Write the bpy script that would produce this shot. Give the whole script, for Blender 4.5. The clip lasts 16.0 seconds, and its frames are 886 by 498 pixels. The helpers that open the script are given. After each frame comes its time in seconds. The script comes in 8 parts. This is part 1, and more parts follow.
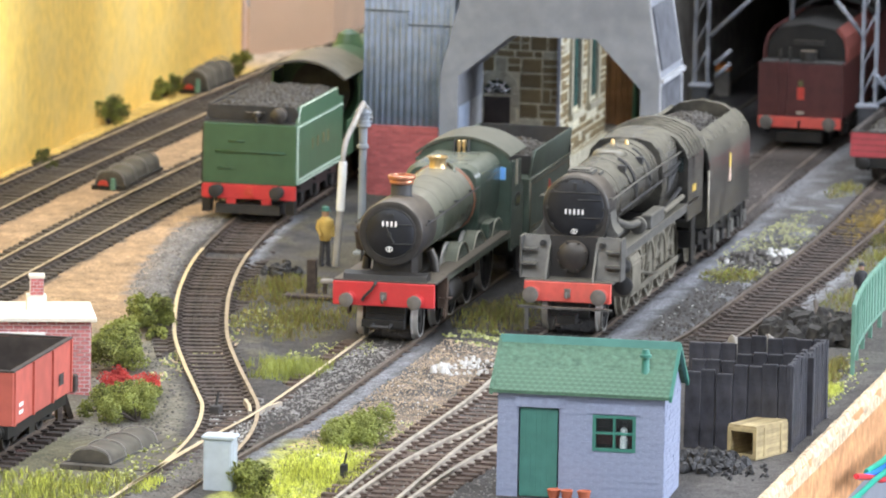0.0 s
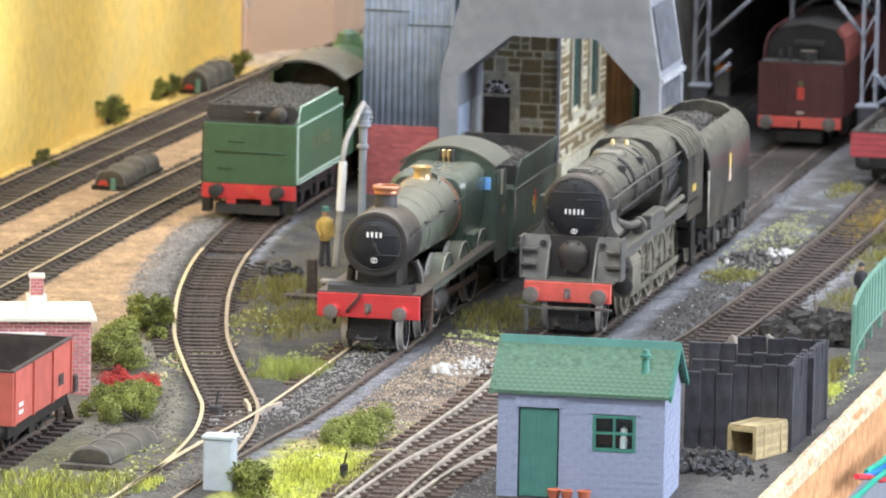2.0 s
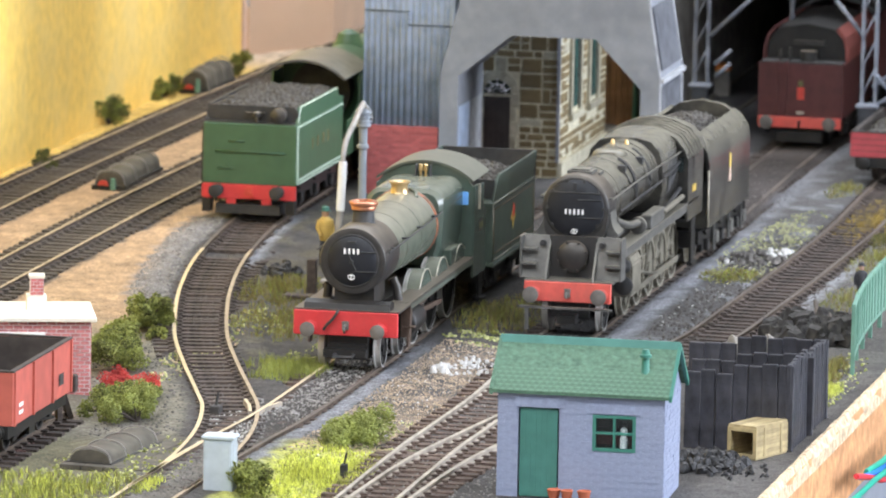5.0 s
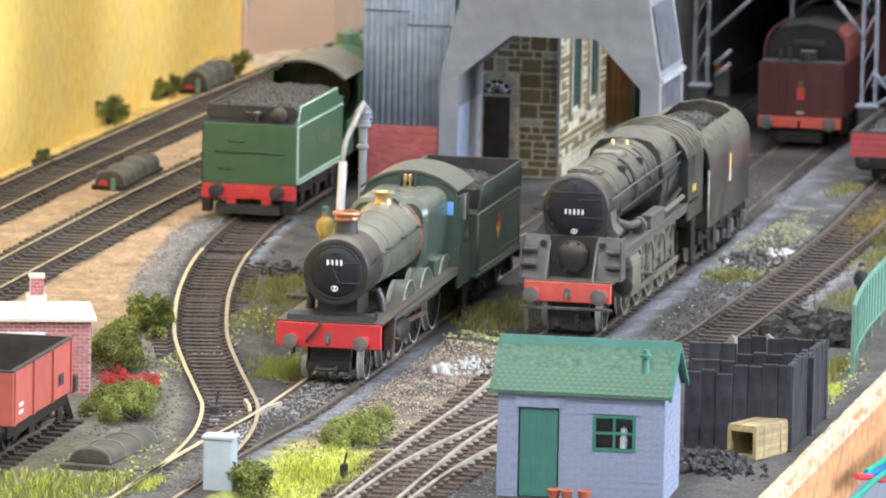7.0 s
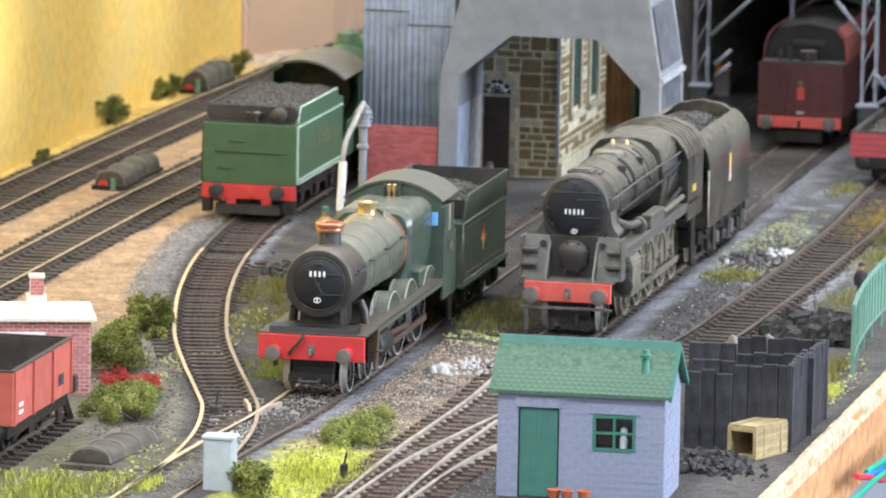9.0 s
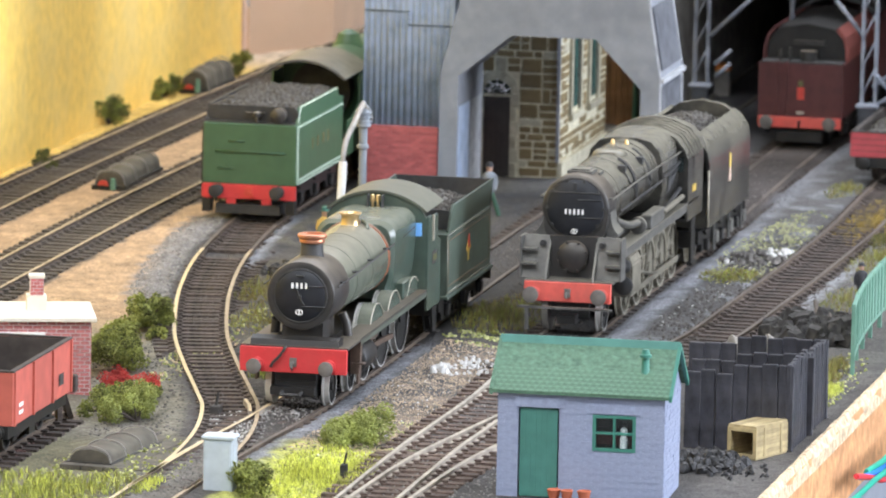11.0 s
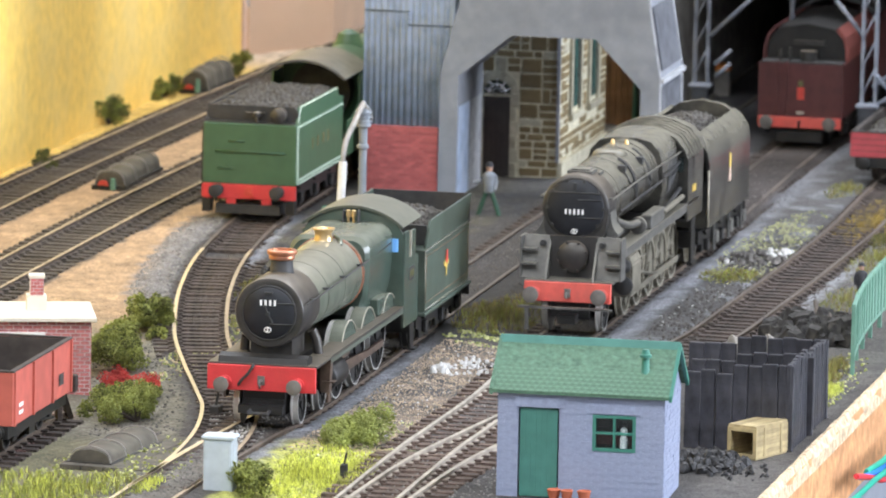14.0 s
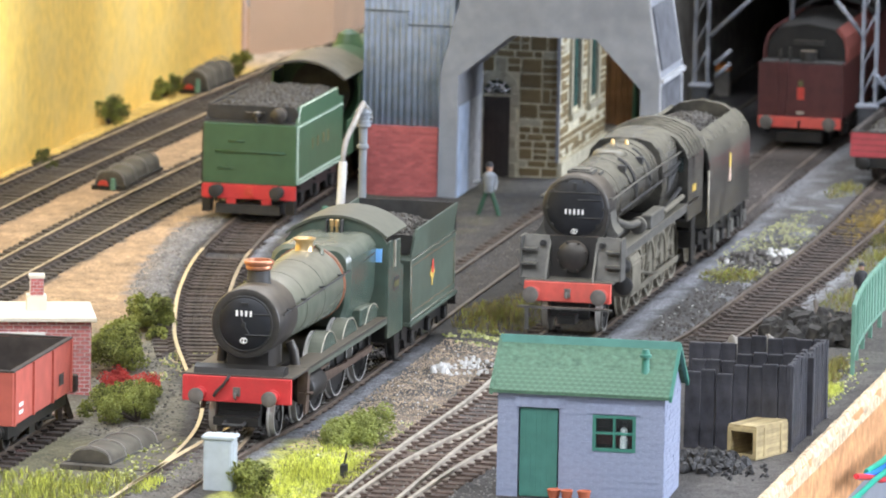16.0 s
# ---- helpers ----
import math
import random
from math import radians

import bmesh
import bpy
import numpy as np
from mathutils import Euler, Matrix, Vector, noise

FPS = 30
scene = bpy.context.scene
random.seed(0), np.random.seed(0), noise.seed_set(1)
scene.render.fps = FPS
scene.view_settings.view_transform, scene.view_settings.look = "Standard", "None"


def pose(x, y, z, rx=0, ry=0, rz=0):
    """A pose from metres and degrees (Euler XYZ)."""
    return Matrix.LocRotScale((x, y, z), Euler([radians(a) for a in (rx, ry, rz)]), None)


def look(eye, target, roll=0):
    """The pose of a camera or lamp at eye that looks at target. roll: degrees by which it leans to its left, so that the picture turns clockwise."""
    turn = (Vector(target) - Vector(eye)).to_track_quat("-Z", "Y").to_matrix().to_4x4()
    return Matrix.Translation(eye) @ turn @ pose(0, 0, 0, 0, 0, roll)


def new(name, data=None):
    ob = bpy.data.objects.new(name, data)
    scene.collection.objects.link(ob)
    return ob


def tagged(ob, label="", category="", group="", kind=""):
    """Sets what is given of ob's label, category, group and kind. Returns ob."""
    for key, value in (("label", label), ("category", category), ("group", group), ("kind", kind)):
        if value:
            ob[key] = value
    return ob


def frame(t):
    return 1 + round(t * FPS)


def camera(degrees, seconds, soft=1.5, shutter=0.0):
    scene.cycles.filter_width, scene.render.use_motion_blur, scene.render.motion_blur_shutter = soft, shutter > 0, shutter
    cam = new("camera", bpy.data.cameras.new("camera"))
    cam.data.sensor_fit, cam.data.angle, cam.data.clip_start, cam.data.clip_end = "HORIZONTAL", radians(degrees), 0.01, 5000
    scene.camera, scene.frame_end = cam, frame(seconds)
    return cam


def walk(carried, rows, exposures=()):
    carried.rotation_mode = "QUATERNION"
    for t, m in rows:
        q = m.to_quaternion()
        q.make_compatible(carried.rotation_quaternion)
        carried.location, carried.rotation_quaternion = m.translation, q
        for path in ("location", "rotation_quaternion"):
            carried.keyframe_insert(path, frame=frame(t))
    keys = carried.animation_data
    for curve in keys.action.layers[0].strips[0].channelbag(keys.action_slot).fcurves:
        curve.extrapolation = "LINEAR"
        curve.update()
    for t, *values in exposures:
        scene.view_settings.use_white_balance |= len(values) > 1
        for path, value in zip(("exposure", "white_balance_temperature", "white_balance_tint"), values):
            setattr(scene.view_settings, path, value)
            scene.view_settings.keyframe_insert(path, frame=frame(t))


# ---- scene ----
# Model railway yard. Lengths below are in millimetres and are brought to metres when a mesh is linked.
# x runs across the yard, y along its tracks away from the viewer, z = 0 is the ground of the baseboard.
MM = 0.001
RAIL = 2.5

EYE = Vector((0.5138, -2.4466, 0.4107))
AHEAD = Vector((-0.2033, 0.9683, -0.1457))
cam = camera(6.41, 16.0, soft=1.9)
cam.data.dof.use_dof, cam.data.dof.focus_distance, cam.data.dof.aperture_fstop = True, 2.42, 68.0
walk(cam, [(0.0, look(EYE, EYE + AHEAD, 1.115)), (16.0, look(EYE, EYE + AHEAD, 1.115))])

# ---- world and light ----
world = bpy.data.worlds.new("world")
scene.world = world
world.use_nodes = True
sky = world.node_tree.nodes.new("ShaderNodeTexSky")
sky.sky_type = "NISHITA"
sky.sun_disc = False
sky.sun_elevation, sky.sun_rotation = radians(35), radians(100)
world.node_tree.links.new(sky.outputs[0], world.node_tree.nodes["Background"].inputs[0])
world.node_tree.nodes["Background"].inputs[1].default_value = 0.1
scene.view_settings.exposure = 0.0


def area_lamp(name, m, w, h, power, colour):
    data = bpy.data.lights.new(name, "AREA")
    data.shape, data.size, data.size_y, data.energy, data.color = "RECTANGLE", w, h, power, colour
    ob = new(name, data)
    ob.matrix_world = m
    return ob


# daylight through the window of the hall, and ceiling tubes; the y = -3.0 row is added fill for upright faces
area_lamp("window_light", look((2.9, 0.2, 0.75), (0.0, 0.25, 0.0)), 1.9, 1.1, 125, (0.92, 1.0, 1.16))
for ty, power in ((-3.0, 36), (-1.3, 44), (1.1, 46)):
    area_lamp("tube_light", look((0.1, ty, 1.66), (0.1, ty, 0.0)), 3.0, 0.7, power, (0.92, 1.0, 1.14))


# ---- materials ----
def mat(name, base, var=0.25, scale=300.0, rough=0.7, metal=0.0, bump=0.25, dirt=None, amount=0.35, dscale=45.0,
        pieces=False, spec=0.5, glow=0.0, attr="", depth=0.2, dust=None):
    m = bpy.data.materials.new(name)
    m.use_nodes = True
    nt = m.node_tree
    n, link = nt.nodes, nt.links.new
    bsdf = n["Principled BSDF"]
    co = n.new("ShaderNodeTexCoord")
    fine = n.new("ShaderNodeTexNoise")
    fine.inputs["Scale"].default_value, fine.inputs["Detail"].default_value = scale, 5
    link(co.outputs["Object"], fine.inputs["Vector"])
    ramp = n.new("ShaderNodeMapRange")
    ramp.inputs["From Min"].default_value, ramp.inputs["From Max"].default_value = 0.3, 0.7
    ramp.inputs["To Min"].default_value, ramp.inputs["To Max"].default_value = 1 - var, 1 + var
    link(fine.outputs[0], ramp.inputs["Value"])
    value = ramp.outputs[0]
    if pieces:
        info = n.new("ShaderNodeObjectInfo")
        shift = n.new("ShaderNodeMapRange")
        shift.inputs["To Min"].default_value, shift.inputs["To Max"].default_value = 0.78, 1.2
        link(info.outputs["Random"], shift.inputs["Value"])
        both = n.new("ShaderNodeMath")
        both.operation = "MULTIPLY"
        link(value, both.inputs[0])
        link(shift.outputs[0], both.inputs[1])
        value = both.outputs[0]
    colour = n.new("ShaderNodeVectorMath")
    colour.operation = "SCALE"
    if attr:
        src = n.new("ShaderNodeAttribute")
        src.attribute_name = attr
        link(src.outputs["Color"], colour.inputs[0])
    else:
        colour.inputs[0].default_value = base
    link(value, colour.inputs["Scale"])
    out = colour.outputs[0]
    if dirt is not None:
        big = n.new("ShaderNodeTexNoise")
        big.inputs["Scale"].default_value, big.inputs["Detail"].default_value = dscale, 6
        big.inputs["Roughness"].default_value = 0.65
        link(co.outputs["Object"], big.inputs["Vector"])
        rng = n.new("ShaderNodeMapRange")
        rng.inputs["From Min"].default_value, rng.inputs["From Max"].default_value = 0.45, 0.72
        rng.inputs["To Max"].default_value = amount * 2
        link(big.outputs[0], rng.inputs["Value"])
        mix = n.new("ShaderNodeMixRGB")
        link(rng.outputs[0], mix.inputs[0])
        link(out, mix.inputs[1])
        mix.inputs[2].default_value = (*dirt, 1)
        out = mix.outputs[0]
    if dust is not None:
        # dusty film on faces turned up, with light from above painted into it
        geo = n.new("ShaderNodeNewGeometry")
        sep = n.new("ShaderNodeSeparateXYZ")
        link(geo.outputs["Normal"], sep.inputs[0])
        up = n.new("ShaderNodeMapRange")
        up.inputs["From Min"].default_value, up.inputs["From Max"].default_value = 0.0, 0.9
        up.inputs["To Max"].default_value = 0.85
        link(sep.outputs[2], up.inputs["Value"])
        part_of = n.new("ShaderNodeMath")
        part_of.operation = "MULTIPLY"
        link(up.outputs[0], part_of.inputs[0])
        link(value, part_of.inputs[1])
        top_mix = n.new("ShaderNodeMixRGB")
        link(part_of.outputs[0], top_mix.inputs[0])
        link(out, top_mix.inputs[1])
        top_mix.inputs[2].default_value = (*dust, 1)
        out = top_mix.outputs[0]
    link(out, bsdf.inputs["Base Color"])
    bsdf.inputs["Roughness"].default_value, bsdf.inputs["Metallic"].default_value = rough, metal
    bsdf.inputs["Specular IOR Level"].default_value = spec
    if bump:
        b = n.new("ShaderNodeBump")
        b.inputs["Strength"].default_value, b.inputs["Distance"].default_value = bump, depth * MM
        link(fine.outputs[0], b.inputs["Height"])
        link(b.outputs[0], bsdf.inputs["Normal"])
    if glow:
        bsdf.inputs["Emission Color"].default_value = (*base, 1)
        bsdf.inputs["Emission Strength"].default_value = glow
    return m


def glass(name, tint, clear=0.9):
    m = bpy.data.materials.new(name)
    m.use_nodes = True
    b = m.node_tree.nodes["Principled BSDF"]
    b.inputs["Base Color"].default_value = (*tint, 1)
    b.inputs["Roughness"].default_value = 0.08
    b.inputs["Transmission Weight"].default_value = clear
    return m


M = {
    "ground": mat("ground", (1, 1, 1), 0.48, 900, 0.95, bump=1.0, attr="zone", depth=0.9, dirt=(0.035, 0.03, 0.026), amount=0.26, dscale=170),
    "rail_top": mat("rail_top", (0.72, 0.63, 0.47), 0.15, 90, 0.35, 0.6, 0.05),
    "rail_side": mat("rail_side", (0.1, 0.073, 0.053), 0.35, 300, 0.8),
    "rail_pale": mat("rail_pale", (0.36, 0.315, 0.26), 0.3, 200, 0.6, 0.2),
    "sleeper_pale": mat("sleeper_pale", (0.105, 0.072, 0.056), 0.5, 500, 0.9, pieces=True),
    "rail_dull": mat("rail_dull", (0.115, 0.092, 0.075), 0.35, 200, 0.55, 0.3),
    "sleeper": mat("sleeper", (0.066, 0.05, 0.042), 0.5, 500, 0.9, pieces=True),
    "sleeper_grey": mat("sleeper_grey", (0.088, 0.073, 0.06), 0.35, 500, 0.9, pieces=True),
    "ballast": mat("ballast", (0.135, 0.123, 0.113), 0.5, 260, 0.95),
    "pale_chip": mat("pale_chip", (0.28, 0.268, 0.255), 0.5, 260, 0.95),
    "coal": mat("coal", (0.022, 0.021, 0.022), 0.5, 600, 0.6, bump=0.5),
    "coal_dusty": mat("coal_dusty", (0.085, 0.077, 0.068), 0.5, 700, 0.8, bump=0.6),
    "white_stone": mat("white_stone", (0.62, 0.61, 0.59), 0.3, 300, 0.9, dirt=(0.3, 0.28, 0.25), amount=0.3, dscale=200),
    "tan_stone": mat("tan_stone", (0.47, 0.36, 0.25), 0.5, 200, 0.95),
    "black": mat("black", (0.028, 0.028, 0.029), 0.3, 300, 0.6, dirt=(0.09, 0.075, 0.06), amount=0.3),
    "frame_black": mat("frame_black", (0.011, 0.0105, 0.01), 0.4, 300, 0.5, dirt=(0.04, 0.031, 0.025), amount=0.22),
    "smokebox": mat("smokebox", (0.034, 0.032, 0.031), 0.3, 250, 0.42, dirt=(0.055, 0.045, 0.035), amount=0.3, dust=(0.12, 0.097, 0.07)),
    "door_black": mat("door_black", (0.013, 0.0145, 0.019), 0.25, 250, 0.5, spec=0.4, dirt=(0.024, 0.024, 0.026), amount=0.3),
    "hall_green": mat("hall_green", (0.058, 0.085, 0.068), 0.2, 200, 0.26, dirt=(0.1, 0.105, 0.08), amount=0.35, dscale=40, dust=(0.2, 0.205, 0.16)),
    "hall_tender": mat("hall_tender", (0.088, 0.116, 0.092), 0.18, 200, 0.36, dirt=(0.055, 0.066, 0.052), amount=0.4, dscale=45),
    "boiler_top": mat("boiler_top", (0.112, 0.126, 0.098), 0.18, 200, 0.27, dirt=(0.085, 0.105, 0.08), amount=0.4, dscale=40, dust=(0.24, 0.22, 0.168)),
    "apple_green": mat("apple_green", (0.05, 0.112, 0.058), 0.12, 150, 0.45, dirt=(0.045, 0.09, 0.046), amount=0.25, dscale=35),
    # Pale patches of nine_black mix weathering with the tender side's painted sheen.
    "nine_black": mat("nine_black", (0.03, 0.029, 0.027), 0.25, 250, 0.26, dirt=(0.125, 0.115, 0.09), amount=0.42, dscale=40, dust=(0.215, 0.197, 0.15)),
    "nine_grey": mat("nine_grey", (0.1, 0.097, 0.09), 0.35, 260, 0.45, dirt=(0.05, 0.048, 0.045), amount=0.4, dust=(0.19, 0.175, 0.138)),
    "maroon": mat("maroon", (0.088, 0.024, 0.023), 0.25, 200, 0.55, dirt=(0.08, 0.03, 0.026), amount=0.3),
    "red_beam": mat("red_beam", (0.6, 0.042, 0.045), 0.12, 250, 0.5, dirt=(0.36, 0.045, 0.04), amount=0.35, dscale=60),
    "red_faded": mat("red_faded", (0.68, 0.11, 0.085), 0.15, 250, 0.65, dirt=(0.4, 0.12, 0.09), amount=0.3),
    "buffer_steel": mat("buffer_steel", (0.16, 0.145, 0.13), 0.3, 300, 0.6, 0.3),
    "brass": mat("brass", (0.68, 0.5, 0.26), 0.15, 200, 0.32, 0.85, 0.05),
    "copper": mat("copper", (0.52, 0.235, 0.14), 0.25, 200, 0.4, 0.8, 0.05),
    "orange_line": mat("orange_line", (0.4, 0.12, 0.05), 0.25, 300, 0.6),
    "white_line": mat("white_line", (0.6, 0.72, 0.6), 0.12, 300, 0.6),
    "white_mark": mat("white_mark", (0.88, 0.88, 0.86), 0.05, 300, 0.6),
    "gold_mark": mat("gold_mark", (0.65, 0.45, 0.1), 0.1, 300, 0.6),
    "red_mark": mat("red_mark", (0.55, 0.06, 0.04), 0.1, 300, 0.6),
    "steel": mat("steel", (0.58, 0.57, 0.54), 0.15, 250, 0.4, 0.35, 0.1),
    "rail_tan": mat("rail_tan", (0.4, 0.315, 0.22), 0.25, 120, 0.5, 0.3, 0.05),
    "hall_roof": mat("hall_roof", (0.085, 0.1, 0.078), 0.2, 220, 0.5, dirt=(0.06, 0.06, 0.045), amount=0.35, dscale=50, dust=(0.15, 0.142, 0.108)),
    "nine_dusty": mat("nine_dusty", (0.17, 0.155, 0.12), 0.25, 260, 0.5, dirt=(0.08, 0.07, 0.055), amount=0.35, dscale=60),
    "rock_dark": mat("rock_dark", (0.034, 0.031, 0.029), 0.6, 400, 0.8, bump=0.9, depth=0.6, dirt=(0.1, 0.085, 0.066), amount=0.3, dscale=110),
    "wheel_pale": mat("wheel_pale", (0.42, 0.385, 0.31), 0.25, 300, 0.6, 0.2),
    "wheel_dark": mat("wheel_dark", (0.018, 0.017, 0.016), 0.3, 300, 0.6),
    "rod": mat("rod", (0.12, 0.085, 0.066), 0.35, 300, 0.5, 0.4),
    "pane_blue": mat("pane_blue", (0.22, 0.52, 1.0), 0.1, 100, 0.1),
    "pane": glass("pane", (0.25, 0.32, 0.32)),
    "clear_pane": glass("clear_pane", (0.85, 0.9, 0.9), 1.0),
    "maroon_light": mat("maroon_light", (0.26, 0.075, 0.062), 0.2, 200, 0.55, dirt=(0.16, 0.05, 0.042), amount=0.3),
    "dull_line": mat("dull_line", (0.17, 0.1, 0.055), 0.3, 300, 0.6),
    "concrete": mat("concrete", (0.245, 0.26, 0.292), 0.12, 160, 0.9, dirt=(0.165, 0.175, 0.2), amount=0.34, dscale=38, bump=0.5, depth=0.5),
    "concrete_dark": mat("concrete_dark", (0.085, 0.09, 0.105), 0.3, 190, 0.9, dirt=(0.16, 0.165, 0.18), amount=0.35, dscale=60, bump=0.5),
    "concrete_worn": mat("concrete_worn", (0.36, 0.37, 0.39), 0.2, 300, 0.9, bump=0.4),
    "blue_iron": mat("blue_iron", (0.37, 0.455, 0.61), 0.2, 150, 0.8, dirt=(0.46, 0.52, 0.63), amount=0.5, dscale=110),
    "red_brick": mat("red_brick", (0.46, 0.12, 0.115), 0.15, 400, 0.9, pieces=True),
    "hut_brick": mat("hut_brick", (0.45, 0.165, 0.165), 0.25, 400, 0.9, pieces=True),
    "mortar_red": mat("mortar_red", (0.44, 0.17, 0.165), 0.2, 400, 0.95),
    "mortar": mat("mortar", (0.62, 0.55, 0.54), 0.2, 400, 0.95),
    "stone_mortar": mat("stone_mortar", (0.54, 0.505, 0.37), 0.25, 300, 0.95),
    "stone_piece": mat("stone_piece", (0.19, 0.142, 0.068), 0.5, 260, 0.95, pieces=True, dirt=(0.075, 0.056, 0.032), amount=0.45, dscale=130, bump=0.6, depth=0.5),
    "stone_pale": mat("stone_pale", (0.36, 0.335, 0.25), 0.22, 250, 0.9, pieces=True),
    "dark_door": mat("dark_door", (0.03, 0.026, 0.022), 0.3, 200, 0.7),
    "green_door": mat("green_door", (0.06, 0.195, 0.158), 0.12, 250, 0.6, dirt=(0.05, 0.17, 0.13), amount=0.3),
    "dull_gold": mat("dull_gold", (0.13, 0.125, 0.05), 0.25, 300, 0.7),
    "mud_red": mat("mud_red", (0.13, 0.075, 0.065), 0.5, 260, 0.95),
    "teal_gloss": mat("teal_gloss", (0.05, 0.2, 0.15), 0.1, 250, 0.45),
    "hut_stone": mat("hut_stone", (0.275, 0.31, 0.42), 0.14, 700, 0.75, dirt=(0.245, 0.275, 0.38), amount=0.4, dscale=120, bump=0.6, depth=0.4),
    "hut_block": mat("hut_block", (0.285, 0.32, 0.43), 0.16, 700, 0.7, dirt=(0.25, 0.285, 0.385), amount=0.4, dscale=120, bump=0.6, depth=0.5),
    "hut_tile": mat("hut_tile", (0.084, 0.166, 0.108), 0.35, 620, 0.7, dirt=(0.12, 0.21, 0.135), amount=0.3, dscale=260, bump=0.6, depth=0.4),
    "roof_cream": mat("roof_cream", (0.72, 0.67, 0.58), 0.08, 200, 0.9, dirt=(0.55, 0.5, 0.42), amount=0.25),
    "wagon_red": mat("wagon_red", (0.5, 0.115, 0.085), 0.14, 200, 0.6, dirt=(0.33, 0.08, 0.06), amount=0.4, dscale=45),
    "crimson": mat("crimson", (0.42, 0.06, 0.07), 0.15, 200, 0.65, dirt=(0.25, 0.05, 0.05), amount=0.3),
    "wagon_inside": mat("wagon_inside", (0.055, 0.045, 0.04), 0.3, 200, 0.9),
    "tarpaulin": mat("tarpaulin", (0.08, 0.07, 0.053), 0.35, 180, 0.8, dirt=(0.14, 0.125, 0.09), amount=0.3, bump=0.5),
    "grey_box": mat("grey_box", (0.47, 0.52, 0.56), 0.1, 200, 0.8, dirt=(0.35, 0.39, 0.42), amount=0.4, dscale=80),
    "old_timber": mat("old_timber", (0.036, 0.036, 0.045), 0.5, 300, 0.38, pieces=True, bump=0.8, depth=0.5, dirt=(0.075, 0.072, 0.074), amount=0.25, dscale=140),
    "crate_wood": mat("crate_wood", (0.4, 0.315, 0.165), 0.18, 300, 0.8, pieces=True),
    "brown_plank": mat("brown_plank", (0.16, 0.09, 0.05), 0.25, 200, 0.85, pieces=True),
    "fence_green": mat("fence_green", (0.13, 0.27, 0.2), 0.15, 250, 0.7, dirt=(0.19, 0.3, 0.25), amount=0.4, dscale=80),
    "grey_steel": mat("grey_steel", (0.22, 0.24, 0.29), 0.2, 250, 0.7, dirt=(0.42, 0.43, 0.46), amount=0.4, dscale=90),
    "dark_steel": mat("dark_steel", (0.05, 0.055, 0.065), 0.3, 250, 0.7),
    "shed_dark": mat("shed_dark", (0.3, 0.28, 0.25), 0.3, 150, 0.95),
    "crane_grey": mat("crane_grey", (0.25, 0.28, 0.32), 0.15, 250, 0.6),
    "hose_white": mat("hose_white", (0.78, 0.78, 0.76), 0.08, 200, 0.7),
    "hose_tan": mat("hose_tan", (0.3, 0.28, 0.255), 0.2, 200, 0.8),
    "yellow_board": mat("yellow_board", (0.95, 0.65, 0.16), 0.1, 220, 0.9, dirt=(0.86, 0.66, 0.27), amount=0.35, dscale=22, bump=0.3),
    "pink_board": mat("pink_board", (0.66, 0.475, 0.345), 0.08, 30, 0.9, dirt=(0.6, 0.4, 0.27), amount=0.3, dscale=8, bump=0.1),
    "pale_edge": mat("pale_edge", (0.68, 0.48, 0.38), 0.1, 40, 0.9),
    "chipboard": mat("chipboard", (0.6, 0.31, 0.14), 0.3, 260, 0.9, dirt=(0.42, 0.2, 0.09), amount=0.4, dscale=120, bump=0.5, depth=0.5),
    "torn_card": mat("torn_card", (0.62, 0.47, 0.31), 0.4, 420, 0.95, bump=0.8, depth=0.6),
    "grass_olive": mat("grass_olive", (0.17, 0.15, 0.045), 0.45, 150, 0.9, bump=0),
    "grass_lime": mat("grass_lime", (0.66, 0.69, 0.13), 0.4, 120, 0.9, bump=0),
    "grass_straw": mat("grass_straw", (0.24, 0.19, 0.06), 0.4, 120, 0.9, bump=0),
    "grass_green": mat("grass_green", (0.27, 0.3, 0.06), 0.4, 120, 0.9, bump=0),
    "grass_gold": mat("grass_gold", (0.42, 0.29, 0.06), 0.4, 120, 0.9, bump=0),
    "bush_green": mat("bush_green", (0.185, 0.205, 0.04), 0.5, 220, 0.95, bump=0),
    "bush_light": mat("bush_light", (0.28, 0.31, 0.09), 0.5, 220, 0.95, bump=0),
    "bush_dark": mat("bush_dark", (0.085, 0.09, 0.022), 0.5, 220, 0.95, bump=0),
    "bush_red": mat("bush_red", (0.45, 0.05, 0.04), 0.5, 160, 0.9, bump=0),
    "flock": mat("flock", (0.5, 0.5, 0.24), 0.4, 200, 0.95, bump=0),
    "skin": mat("skin", (0.45, 0.27, 0.19), 0.1, 300, 0.7),
    "yellow_coat": mat("yellow_coat", (0.5, 0.34, 0.09), 0.2, 300, 0.8),
    "grey_coat": mat("grey_coat", (0.2, 0.22, 0.25), 0.2, 300, 0.8),
    "green_cloth": mat("green_cloth", (0.025, 0.07, 0.045), 0.2, 300, 0.8),
    "black_coat": mat("black_coat", (0.035, 0.035, 0.04), 0.2, 300, 0.7),
    "cable_red": mat("cable_red", (0.75, 0.04, 0.06), 0.05, 100, 0.4, bump=0),
    "cable_blue": mat("cable_blue", (0.03, 0.2, 0.75), 0.05, 100, 0.4, bump=0),
    "cable_green": mat("cable_green", (0.02, 0.36, 0.25), 0.05, 100, 0.4, bump=0),
    "cable_grey": mat("cable_grey", (0.24, 0.26, 0.3), 0.1, 100, 0.5, bump=0),
    "plaster": mat("plaster", (0.42, 0.42, 0.42), 0.05, 4, 0.95, bump=0),
    "hall_floor": mat("hall_floor", (0.12, 0.11, 0.1), 0.2, 6, 0.6, bump=0),
